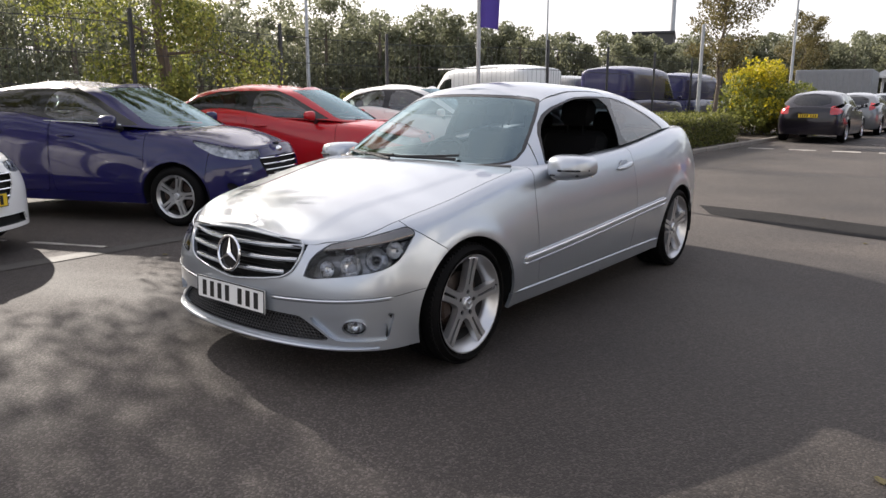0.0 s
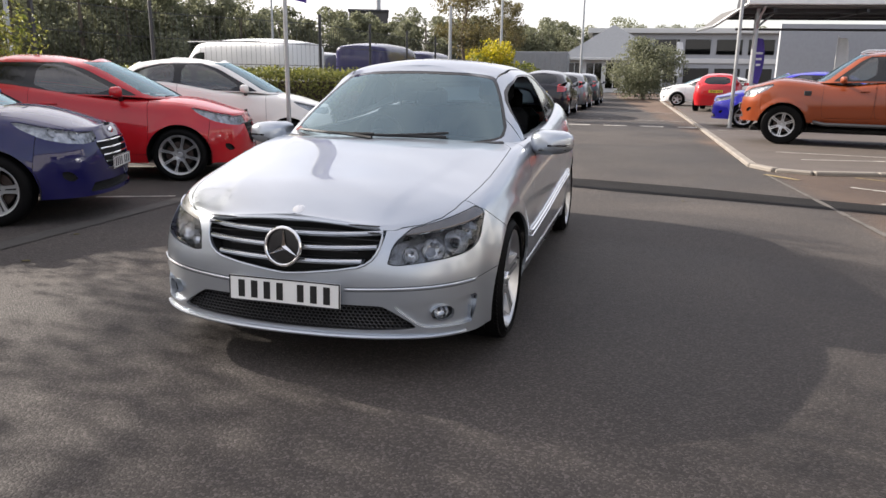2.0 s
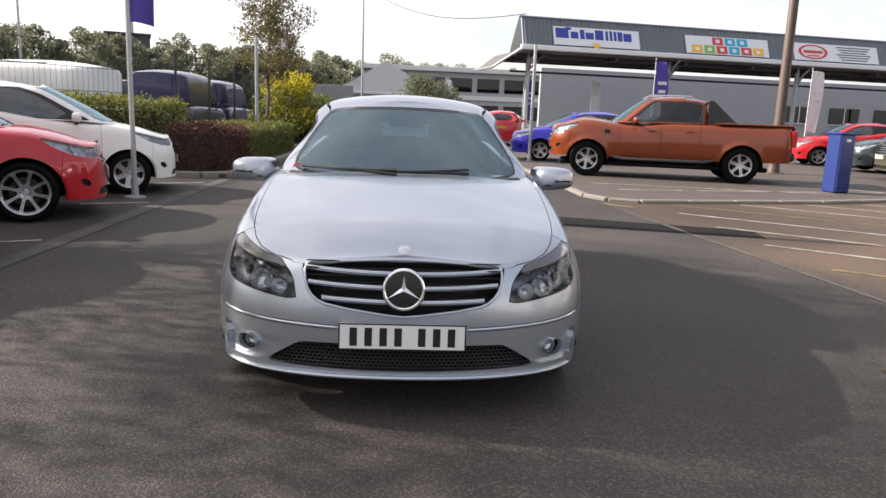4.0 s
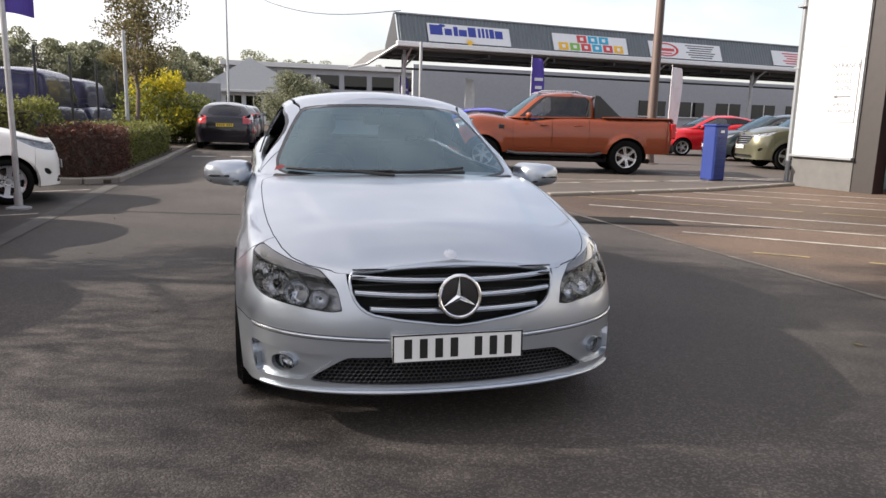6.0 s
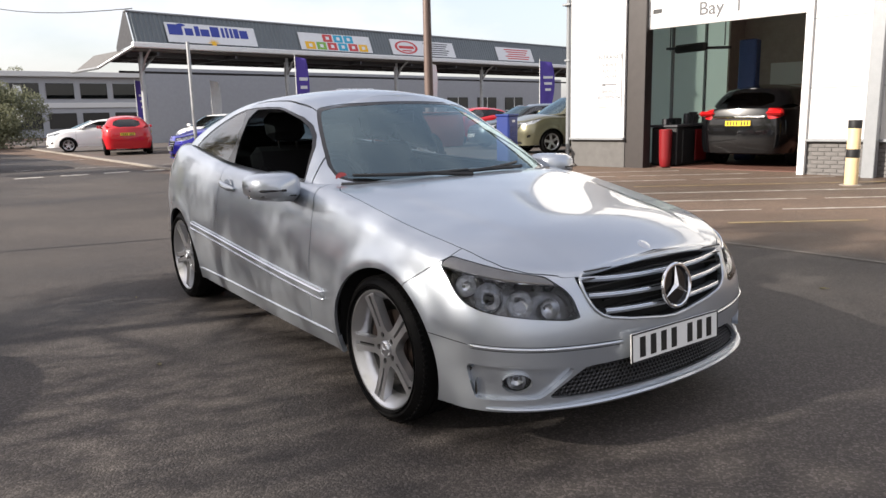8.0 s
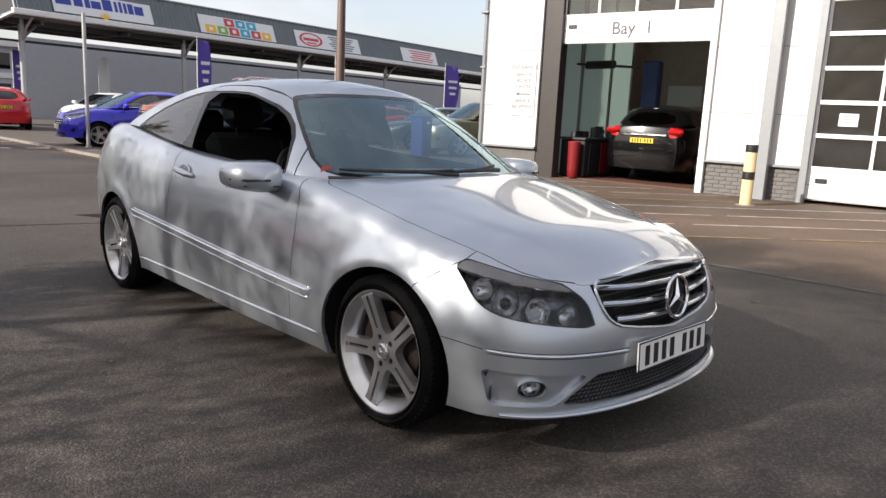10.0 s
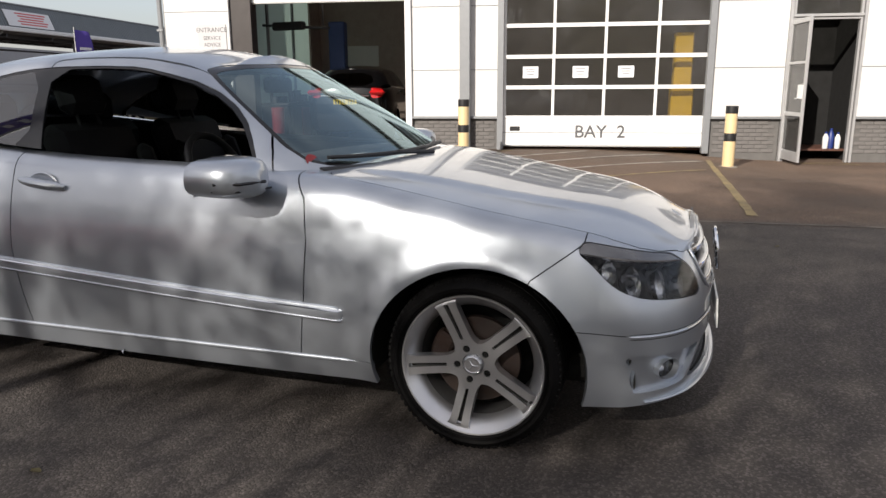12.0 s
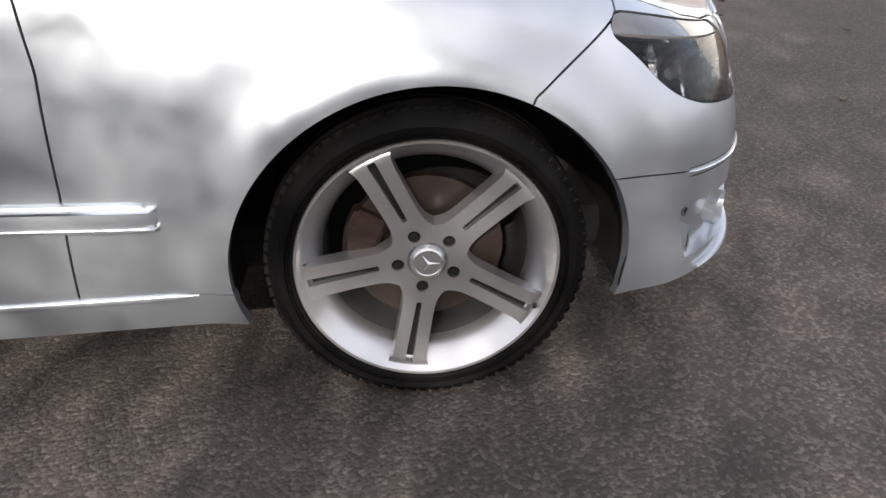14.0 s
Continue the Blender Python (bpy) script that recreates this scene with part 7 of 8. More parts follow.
def canopy():
    """Long covered display with a sloping profiled fascia, banners and steel posts."""
    c = root("canopy_building", pose(5.25, 29.35, 0, 0, 0, 9.45), "long open canopy with profiled grey fascia and banners", "building", kind="structure")
    L = 44.0
    n = 220
    g = G()
    v = []
    for i in range(n + 1):
        for q in ((0, 0.0), (0.35, 0.0), (0.5, 0.035), (0.85, 0.035)):
            x = (i + q[0]) * L / n
            v += [(x, 0.10 - q[1], 4.42), (x, 0.62 - q[1], 5.72)]
    k = (len(v) // 2) - 1
    g.add(v, [[2 * i, 2 * i + 2, 2 * i + 3, 2 * i + 1] for i in range(k)])
    part("fascia_sheet", g, ROOFGREY, c, "ribbed grey sheeting", 20)
    part("eaves_gutter", G().box((L / 2, 0.02, 4.36), (L + 0.3, 0.22, 0.22), 0.03), FRAMEWHITE, c, "white gutter")
    part("ridge_cap", G().box((L / 2, 0.66, 5.74), (L + 0.2, 0.22, 0.08), 0.02), STEEL, c)
    part("soffit", G().box((L / 2, 2.4, 4.22), (L, 4.6, 0.08), 0.01), ROOFUNDER, c)
    part("end_gable", G([(-0.05, 0.1, 4.4), (-0.05, 0.62, 5.72), (-0.05, 0.85, 5.75), (-0.05, 1.9, 4.4), (-0.05, 1.9, 4.2)], [[0, 1, 2, 3, 4]]), DARKSTEEL, c, "", 0)
    part("end_soffit", G([(-1.0, 1.6, 3.45), (0.0, 0.1, 4.25), (0, 4.7, 4.25), (-1.0, 4.7, 3.45)], [[0, 1, 2, 3]]), ROOFUNDER, c, "", 0)
    part("end_edge", G().tube([(-1.0, 1.6, 3.5), (0.0, 0.0, 4.35)], 0.06, 8).tube([(-1.0, 1.6, 3.5), (-1.0, 4.7, 3.5)], 0.06, 8), STEEL, c)
    for x in (0.6, 7.8, 15.0, 22.2, 29.4, 36.6):
        p = part("canopy_post", G().rod((x, 1.1, 0), (x, 1.1, 4.2), 0.11, n=12), GALV, c)
        part("bracket", G().tube([(x, 1.1, 3.3), (x, 0.6, 3.9), (x, 0.1, 4.2)], 0.05, 8).tube([(x, 1.1, 3.4), (x + 0.9, 1.6, 4.15)], 0.05, 8), GALV, p)
    beam = G()
    for yy in (1.1, 2.8, 4.5):
        beam.box((L / 2, yy, 4.08), (L, 0.14, 0.2), 0.01)
    for i in range(12):
        beam.box((1 + 3.6 * i, 2.4, 4.05), (0.12, 4.4, 0.14), 0.01)
    part("roof_beam", beam, DARKSTEEL, c)
    part("rear_wall", G().box((L / 2 + 3.0, 11.5, 2.1), (L - 4, 0.25, 4.4), 0.01), WALLGREY, c, "pale grey rear wall")
    for i in range(5):
        w = part("rear_window", G().box((23.5 + 3.6 * i, 11.35, 2.1), (2.4, 0.06, 1.1), 0.01), GLASS_P, c)
        part("window_frame", G().box((23.5 + 3.6 * i, 11.32, 2.1), (0.06, 0.08, 1.1), 0.01).box((23.5 + 3.6 * i, 11.32, 1.53), (2.5, 0.1, 0.06), 0.01), FRAMEWHITE, w)
    part("trunking", G().rod((0, 2.0, 3.4), (L, 2.0, 3.4), 0.05, n=8), DARKSTEEL, c)
    return c


def banner(c_x, w, name, label):
    """A banner on the fascia's slope."""
    z0, z1 = 4.56, 5.37
    slope = math.degrees(math.atan2(1.30, 0.52))
    m = pose(5.25, 29.35, 0, 0, 0, 9.45) @ Matrix.Translation((c_x, 0.10 + 0.52 * ((z0 + z1) / 2 - 4.42) / 1.3 - 0.08, (z0 + z1) / 2)) @ pose(0, 0, 0, slope, 0, 0)
    b = root(name, m, label, "banner", "banners on the canopy")
    part("sheet", G().box((0, 0, 0), (w, 0.90, 0.02), 0.004), BANNER_W, b)
    return b


def banners():
    b = banner(3.55, 4.25, "banner", "white banner with large blue lettering bars and a sunburst")
    g = G()
    x = -1.93
    for wd, h in ((0.46, 0.44), (0.27, 0.3), (0.16, 0.42), (0.3, 0.3), (0.3, 0.44), (0.1, 0.42), (0.1, 0.44), (0.1, 0.42), (0.18, 0.42), (0.3, 0.36)):
        part("blue_bar", G().box((x + wd / 2, 0.06 + (h - 0.3) / 2, 0.014), (wd * 1.36, h * 1.1, 0.006), 0.002), BANNER_B, b, "", 0)
        x += wd * 1.36 + 0.07
    sun = G()
    for i in range(9):
        a = math.pi * (0.06 + 0.11 * i)
        sun.add([(0.32 * math.cos(a) - 0.06, -0.44 + 0.26 * math.sin(a), 0.014), (0.14 * math.cos(a - 0.16) - 0.06, -0.44 + 0.12 * math.sin(a - 0.16), 0.014), (0.14 * math.cos(a + 0.16) - 0.06, -0.44 + 0.12 * math.sin(a + 0.16), 0.014)], [[0, 1, 2]])
    sun.lathe([(0.12, 0.0145), (0, 0.0145)], 16, Matrix.Translation((-0.06, -0.44, 0)))
    part("sunburst", sun, BANNER_Y, b, "yellow sunburst", 0)
    part("small_oval", G().lathe([(0.14, 0.014), (0, 0.016)], 18, Matrix.Translation((-1.4, 0.36, 0)) @ Matrix.Diagonal((1.3, 0.5, 1, 1))), BANNER_B, b)
    b = banner(10.3, 4.45, "banner", "white banner with two rows of coloured toy blocks")
    cols = [BANNER_R, BANNER_C, BANNER_C, BANNER_Y, BANNER_G, BANNER_R, BANNER_C, BANNER_R, BANNER_Y, BANNER_G]
    for i in range(9):
        x, y = (-0.62 + 0.66 * i + 0.1, 0.215) if i < 3 else (-1.65 + 0.66 * (i - 3), -0.215)
        k = part("block", G().box((x, y, 0.016), (0.57, 0.39, 0.01), 0.004), cols[i], b)
        part("block_mark", G().box((x, y, 0.0225), (0.20, 0.17, 0.004)), BANNER_W, k, "", 0)
    b = banner(16.4, 4.9, "banner", "white banner with a red oval and grey lines of text")
    part("red_ring", G().lathe([(0.62, 0.012), (0.62, 0.02), (0.5, 0.02), (0.5, 0.012)], 32, Matrix.Translation((-1.35, 0.0, 0)) @ Matrix.Diagonal((1.35, 0.62, 1, 1))), BANNER_R, b)
    part("red_bars", G().box((-1.35, 0, 0.016), (1.1, 0.16, 0.008), 0.002).box((-1.35, -0.2, 0.016), (0.7, 0.07, 0.008), 0.002), BANNER_R, b)
    g = G()
    for i in range(6):
        g.box((1.0, 0.32 - 0.13 * i, 0.014), (2.0 - 0.25 * (i % 3), 0.06, 0.006), 0.001)
    part("small_print", g, GREYTEXT, b, "", 0)
    b = banner(24.5, 3.6, "banner", "white banner with grey lines of text")
    g = G()
    for i in range(5):
        g.box((0.2, 0.3 - 0.15 * i, 0.014), (2.4 - 0.3 * (i % 3), 0.07, 0.006), 0.001)
    part("small_print", g, BANNER_R, b, "", 0)


workshop = bay_building()
workshop_inside()
sectional_door("door_2", -1.135, 0.03, "BAY  2", notices=True)
sectional_door("door_3", 4.36, 2.86, "Bay  1", inset=0.10, w=3.28)
entrance_sign()
side_door()
canopy()
banners()
for bx, by in ((9.45, 3.0), (9.9, -1.47), (10.35, -5.1)):
    bollard(bx, by)


# ---- surfaces and lines on the ground
def plan_sheet(name, pts, z, material, label, category="pavement"):
    v = [(x, y, ground_z(x, y) + z) for x, y in pts]
    thing(name, G(v, [list(range(len(v)))]), material, label, category, kind="structure", sharp=0)


island = root("pavement", Matrix.Identity(4), "raised display island edged with pale concrete kerb stones", "pavement", kind="structure")
part("island_top", G().slab([(3.14, 8.15), (3.35, 7.85), (3.8, 7.66), (7.2, 8.42), (9.9, 9.5), (40, 16), (40, 60), (2.3, 60), (2.95, 15.9)], -0.05, 0.045), PAVING, island, "brownish paved top", 0)
kerb_run(island, [(2.25, 40), (2.9, 16.0), (3.05, 8.25), (3.3, 7.75), (3.75, 7.56), (7.15, 8.30), (9.95, 9.42)], 0.14, 0.055)
for a, b_ in (((3.9, 9.2), (10.5, 10.4)), ((3.7, 10.4), (8.2, 9.6)), ((8.5, 12.0), (9.9, 9.9)), ((3.2, 15.8), (9.5, 16.8)), ((3.2, 18.9), (9.5, 19.9))):
    flat_strip("bay_line", a, b_, 0.09, LINE_W, "worn white bay line", 0.05, 0.3, gap=0.05)
flat_strip("edge_line", (3.12, 7.25), (3.72, 1.0), 0.075, LINE_F, "worn pale edge line", 0.005, 0.75)
flat_strip("edge_line", (3.10, 7.35), (3.45, 6.9), 0.10, LINE_Y, "short yellow mark at the kerb corner", 0.006, 0.3)
flat_strip("edge_line", (3.72, 1.0), (4.1, -4.0), 0.08, LINE_F, "worn pale edge line", 0.005, 0.75)
for i in range(8):
    k = 4.5 + 1.0 * i
    xs = [x for x in np.arange(3.95, 12.0, 0.05) if (k - 0.6 * x) / 0.8 < 7.35 + 0.25 * (x - 3.75) and (k - 0.6 * x) / 0.8 > -1.1 and 0.9865 * x + 0.164 * (k - 0.6 * x) / 0.8 < 11.2]
    flat_strip("hatch_line", (xs[0], (k - 0.6 * xs[0]) / 0.8), (xs[-1], (k - 0.6 * xs[-1]) / 0.8), 0.085, LINE_W if i % 4 else LINE_Y, "worn hatch line before the workshop doors", 0.005, 0.45, gap=0.05)
flat_strip("edge_line", (10.9, -1.2), (4.3, -1.35), 0.11, LINE_Y, "yellow line beside the workshop door", 0.005, 0.35, gap=0.08)
for a, b_ in (((11.92, -2.50), (11.71, -2.73)), ((11.71, -2.73), (11.63, -3.82)), ((11.74, -2.80), (12.02, -3.52)), ((12.02, -3.56), (11.66, -3.84))):
    flat_strip("threshold_line", a, b_, 0.06, LINE_Y, "yellow threshold line at the side door", 0.006, 0.2)
for a, b_ in (((10.82, -5.25), (9.61, -5.50)), ((9.61, -5.50), (7.87, -5.45)), ((7.87, -5.45), (8.57, -6.21)), ((9.61, -5.50), (11.07, -6.65)), ((11.07, -6.65), (12.3, -7.9)), ((6.62, -5.53), (4.4, -6.1)), ((10.73, -7.65), (12.4, -9.3))):
    flat_strip("edge_line", a, b_, 0.085, LINE_Y, "worn yellow line by a bollard", 0.005, 0.35, gap=0.08)
for i in range(6):
    x = -2.6 + 0.98 * i
    flat_strip("give_way_dash", (x, 17.0 + 0.05 * i), (x + 0.62, 17.03 + 0.05 * i), 0.42, LINE_W, "worn white road dash", 0.005, 0.5, gap=0.05)
flat_strip("give_way_dash", (-0.6, 20.6), (2.6, 19.9), 0.12, LINE_W, "worn white road line", 0.005, 0.5, gap=0.1)
flat_strip("give_way_dash", (-1.0, 26.0), (3.0, 25.6), 0.14, LINE_W, "worn white road line", 0.005, 0.5, gap=0.1)
flat_strip("channel", (-3.14, -14), (-3.12, 9.3), 0.20, CHANNEL, "worn concrete channel along the parking bays", 0.006)
for y in (0.25, 3.05, 5.85, 8.5):
    flat_strip("bay_line", (-3.3, y + 0.0), (-6.7, y - 1.5), 0.08, LINE_W, "worn white bay line", 0.005, 0.5, gap=0.15)
plan_sheet("tarmac_patch", [(-0.1, 6.05), (0.25, 5.40), (1.2, 5.02), (2.1, 4.88), (3.0, 4.68), (4.2, 4.35), (4.3, 4.95), (3.1, 5.32), (2.1, 5.68), (0.8, 5.98)], 0.003, TAR_PATCH, "darker strip of newer tarmac")

# ---- planting bed, hedges and trees
bed = root("planting_bed", Matrix.Identity(4), "soil planting bed behind worn concrete kerbs", "planting bed", kind="structure")
part("soil", G().slab([(-3.2, 9.5), (-3.1, 40), (-30, 40), (-30, 9.5)], -0.05, 0.06), SOIL, bed)
kerb_run(bed, [(-9.0, 9.3), (-3.6, 9.38), (-3.15, 9.7), (-3.05, 14), (-3.0, 22), (-3.0, 36)], 0.14, 0.10)
hedge("green_hedge", [(-10.5, 10.0), (-4.95, 9.75), (-4.25, 10.3), (-4.5, 11.6), (-10.5, 11.8)], 1.30, "clipped yellow-green hedge in the bed", LEAF_H, 11)
hedge("russet_hedge", [(-4.3, 9.7), (-3.75, 9.75), (-3.4, 10.6), (-3.45, 12.6), (-4.35, 12.6)], 0.86, "russet barberry hedge behind the kerb", LEAF_R, 12, 0.045, 1300)
hedge("green_hedge", [(-4.9, 12.7), (-3.45, 12.7), (-3.4, 18.6), (-5.0, 18.6)], 0.80, "low yellow-green hedge in the bed", LEAF_H, 13)
b2 = root("golden_bush", pose(-4.0, 23.3, 0), "tall bush, golden at the top, green below", "bush")
rb = random.Random(5)
g1, g2 = G(), G()
for i in range(52):
    a, r = rb.uniform(0, 6.3), rb.uniform(0, 1.4)
    z = rb.uniform(0.3, 2.0)
    k = (1 - 0.35 * z / 2.6)
    (leaves(g2, (r * k * math.cos(a), r * k * math.sin(a) * 1.4, z + 0.25), (0.55, 0.55, 0.4), 210, 0.10, rb, 0.0) if z > 1.55 or rb.random() < 0.10 else leaves(g1, (r * k * math.cos(a) * 1.15, r * k * math.sin(a) * 1.5, z), (0.65, 0.65, 0.5), 420, 0.10, rb, 0.0))
part("lower_leaves", g1, LEAF_G, b2, "green leaves", 0)
part("upper_leaves", g2, LEAF_Y, b2, "golden leaves", 0)
part("stems", G().rod((0, 0, 0), (0.2, 0.3, 2.0), 0.06, 0.02).rod((0.1, 0, 0), (-0.5, 0.2, 1.8), 0.05, 0.02), BARK, b2)
tree("rowan_tree", -4.22, 19.2, 6.0, 1.2, "thin-leaved rowan tree turning brown", LEAF_A, 21, 0.07, 14000, 0.34, 0.075, sparse=True)
tree("rowan_tree", -9.8, 55.0, 7.6, 1.6, "young autumn-brown tree beside the road", LEAF_A, 22, 0.12, 8000, 0.3, 0.08)
tree("willow_tree", -8.15, 3.85, 8.6, 1.95, "tall willow with pale green drooping leaves behind the fence", LEAF_G, 23, 0.060, 30000, 0.14, 0.12, droop=0.5)
tree("willow_tree", -8.5, 0.0, 9.2, 2.8, "tall willow with pale green drooping leaves behind the fence", LEAF_G, 24, 0.064, 34000, 0.54, 0.13, droop=0.5)
tree("willow_tree", -9.0, -5.0, 8.0, 3.0, "spreading willow with pale green drooping leaves", LEAF_G, 25, 0.08, 18000, 0.2, 0.13, droop=0.4)
woodland("woodland", (-60, -20), (-30, 46), 7, 9.0, 105, "dense belt of tall trees beyond the fence", 31, end=7.0)
woodland("woodland", (-36, 34), (-7, 76), 5, 6.2, 110, "belt of green trees beyond the vans", 32)
woodland("woodland", (-10, 84), (26, 100), 6, 7.5, 22, "far green trees behind the roofs", 33)
woodland("woodland", (-50, -60), (-40, -20), 8, 11.0, 16, "tall trees on the west side", 34)
bt = root("round_tree", pose(1.2, 44, 0), "broad dark green bushy tree at the road's end", "tree")
gg = G()
rb = random.Random(9)
for i in range(40):
    a, r = rb.uniform(0, 6.3), rb.uniform(0, 1.9)
    leaves(gg, (r * math.cos(a), r * math.sin(a), rb.uniform(0.7, 3.4) * (1 - 0.1 * r)), (0.8, 0.8, 0.7), 300, 0.13, rb, 0.0)
part("crown", gg, LEAF_W, bt, "", 0)
part("trunk", G().rod((0, 0, 0), (0, 0, 2.2), 0.14, 0.06), BARK, bt)


# ---- a few fallen leaves on the tarmac
def fallen_leaves():
    rnd = random.Random(77)
    spots = [(2.62, -0.05), (-1.15, 2.9), (2.9, -1.4), (-2.2, 3.3), (-2.6, 0.4), (1.9, 4.6), (-1.9, -2.3), (-0.4, -2.6), (3.3, 2.2), (-2.7, -2.0), (0.9, -1.9), (-1.4, 1.3), (1.3, 5.9), (-2.4, 5.4), (2.2, -2.7), (-2.9, 1.2)]
    for x, y in spots:
        s = rnd.uniform(0.018, 0.034)
        g = G()
        v = []
        for i in range(5):
            u = i / 4
            w = s * 0.55 * math.sin(math.pi * (0.08 + 0.86 * u)) ** 0.8
            v += [((u - 0.5) * 2 * s, -w, 0.005 + 0.35 * w * rnd.random()), ((u - 0.5) * 2 * s, 0, 0.003 + 0.2 * s * u * u), ((u - 0.5) * 2 * s, w, 0.006 + 0.4 * w * rnd.random())]
        g.add(v, [[3 * i + j, 3 * i + 3 + j, 3 * i + 4 + j, 3 * i + 1 + j] for i in range(4) for j in range(2)])
        lf = new("fallen_leaf", mesh_of("fallen_leaf", g, 0, LEAF_A))
        lf.matrix_basis = pose(x, y, ground_z(x, y), 0, 0, rnd.uniform(0, 360))
        tagged(lf, "dry brown fallen leaf on the tarmac", "leaf", "fallen leaves")


fallen_leaves()


# ---- fence
def fence():
    line = [(-7.7, -8.0), (-7.6, 8.6), (-5.7, 11.9), (-5.6, 27.0)]
    f = root("palisade_fence", Matrix.Identity(4), "dark steel mesh fence with square posts", "fence", kind="structure")
    pm = mesh_of("post", G().box((0, 0, 1.28), (0.055, 0.055, 2.56), 0.006), 30, DARKSTEEL)
    rm_h = 2.4
    for a, b in zip(line, line[1:]):
        a, b = Vector((*a, 0)), Vector((*b, 0))
        L = (b - a).length
        n = max(1, round(L / 2.75))
        ang = math.degrees(math.atan2((b - a).y, (b - a).x))
        pan = G()
        w = L / n
        k = int(w / 0.11)
        for i in range(k):
            pan.box((-w / 2 + (i + 0.5) * w / k, 0, 1.2), (0.0042, 0.0042, 2.36))
        for z in (0.1, 0.55, 1.0, 1.45, 1.9, 2.35):
            pan.box((0, 0.008, z), (w, 0.008, 0.012))
        me = mesh_of("mesh_panel", pan, 0, DARKSTEEL)
        for i in range(n):
            p = a.lerp(b, (i + 0.5) / n)
            o = new("mesh_panel", me)
            o.parent = f
            o.matrix_basis = pose(p.x, p.y, 0, 0, 0, ang)
            q = a.lerp(b, i / n)
            o = new("post", pm)
            o.parent = f
            o.matrix_basis = pose(q.x, q.y, 0, 0, 0, ang)


fence()

# ---- poles, flags, bin
flag(-3.63, 6.3, 6.0, 5.0, 2.70, 0.29, BANNER_P, "white pole with a purple banner flag", 12)
pole("sign_post", 3.58, 16.9, 3.2, 0.045, 0.045, GALV, "slim grey steel post at the kerb corner", z=0.045)
flag(8.6, 21.5, 3.4, 3.3, 2.2, 0.5, BANNER_P, "purple feather flag by the canopy", 0, 0.05, True)
flag(14.2, 21.5, 3.3, 3.2, 2.1, 0.55, BANNER_W, "white feather flag by the canopy", 10, 0.05, True)
flag(23.0, 24.5, 3.8, 3.7, 2.3, 0.9, BANNER_P, "purple feather flag by the canopy", -10, 0.05, True)
flag(6.0, 33.5, 3.2, 3.1, 2.0, 0.5, BANNER_P, "purple feather flag under the canopy", 0, 0.05, True)
flag(9.5, 33.5, 3.2, 3.1, 2.0, 0.5, BANNER_W, "white feather flag under the canopy", 0, 0.05, True)
flag(1.0, 62, 4.2, 4.1, 2.6, 0.6, BANNER_W, "white feather flag by the far showroom", 20, 0.0, True)
flag(3.4, 58, 4.2, 4.1, 2.6, 0.6, BANNER_W, "white feather flag by the far showroom", 20, 0.0, True)
pole("lamp_post", 9.9, 15.2, 9.0, 0.14, 0.09, mat("bronze_pole", (0.14, 0.10, 0.085), 0.5, 0.3, vary=0.15), "tall brown steel lamp post", z=0.045)
pole("lamp_post", -4.3, 17.9, 3.2, 0.055, 0.045, GALV, "slim grey steel post in the bed", z=0.06)
pole("lamp_post", -7.5, 42.0, 8.5, 0.09, 0.05, GALV, "grey lamp post with a lantern", lamp=(0, 1))
pole("lamp_post", -2.9, 46.0, 9.5, 0.09, 0.05, GALV, "grey lamp post with a lantern", lamp=(0, 1))
pole("lamp_post", -19.0, 16.5, 7.5, 0.08, 0.05, GALV, "grey lamp post with a lantern", lamp=(0, 1))
pole("lamp_post", -21, 38, 8.0, 0.08, 0.05, GALV, "grey lamp post with a lantern", lamp=(0, 1))
pole("radio_mast", -44, 118, 26, 0.5, 0.3, GALV, "distant grey radio mast above the trees", "mast")
w = root("overhead_cable", Matrix.Identity(4), "thin overhead cable from the pole to the canopy", "cable")
part("wire", G().tube([Vector((-2.9, 46, 9.2)).lerp(Vector((5.3, 29.6, 5.8)), i / 12) + Vector((0, 0, -0.9 * math.sin(math.pi * i / 12))) for i in range(13)], 0.02, 5), DARKSTEEL, w)
bn = root("blue_bin_tower", pose(8.5, 10.1, 0.045, 0, 0, 12), "blue ribbed plastic recycling tower on the island", "bin")
part("bin_body", G().box((0, 0, 0.57), (0.36, 0.36, 1.14), 0.03), BIN_BLUE, bn)
rb_ = G()
for i in range(16):
    rb_.box((-0.03, -0.185, 0.14 + 0.052 * i), (0.25, 0.02, 0.026), 0.006)
part("ribs", rb_, BIN_BLUE, bn)
part("bin_lid", G().box((0, 0, 1.15), (0.39, 0.39, 0.05), 0.015), BIN_BLUE, bn)
part("white_tag", G().box((0.0, -0.186, 1.02), (0.1, 0.01, 0.05), 0.003), BANNER_W, bn)


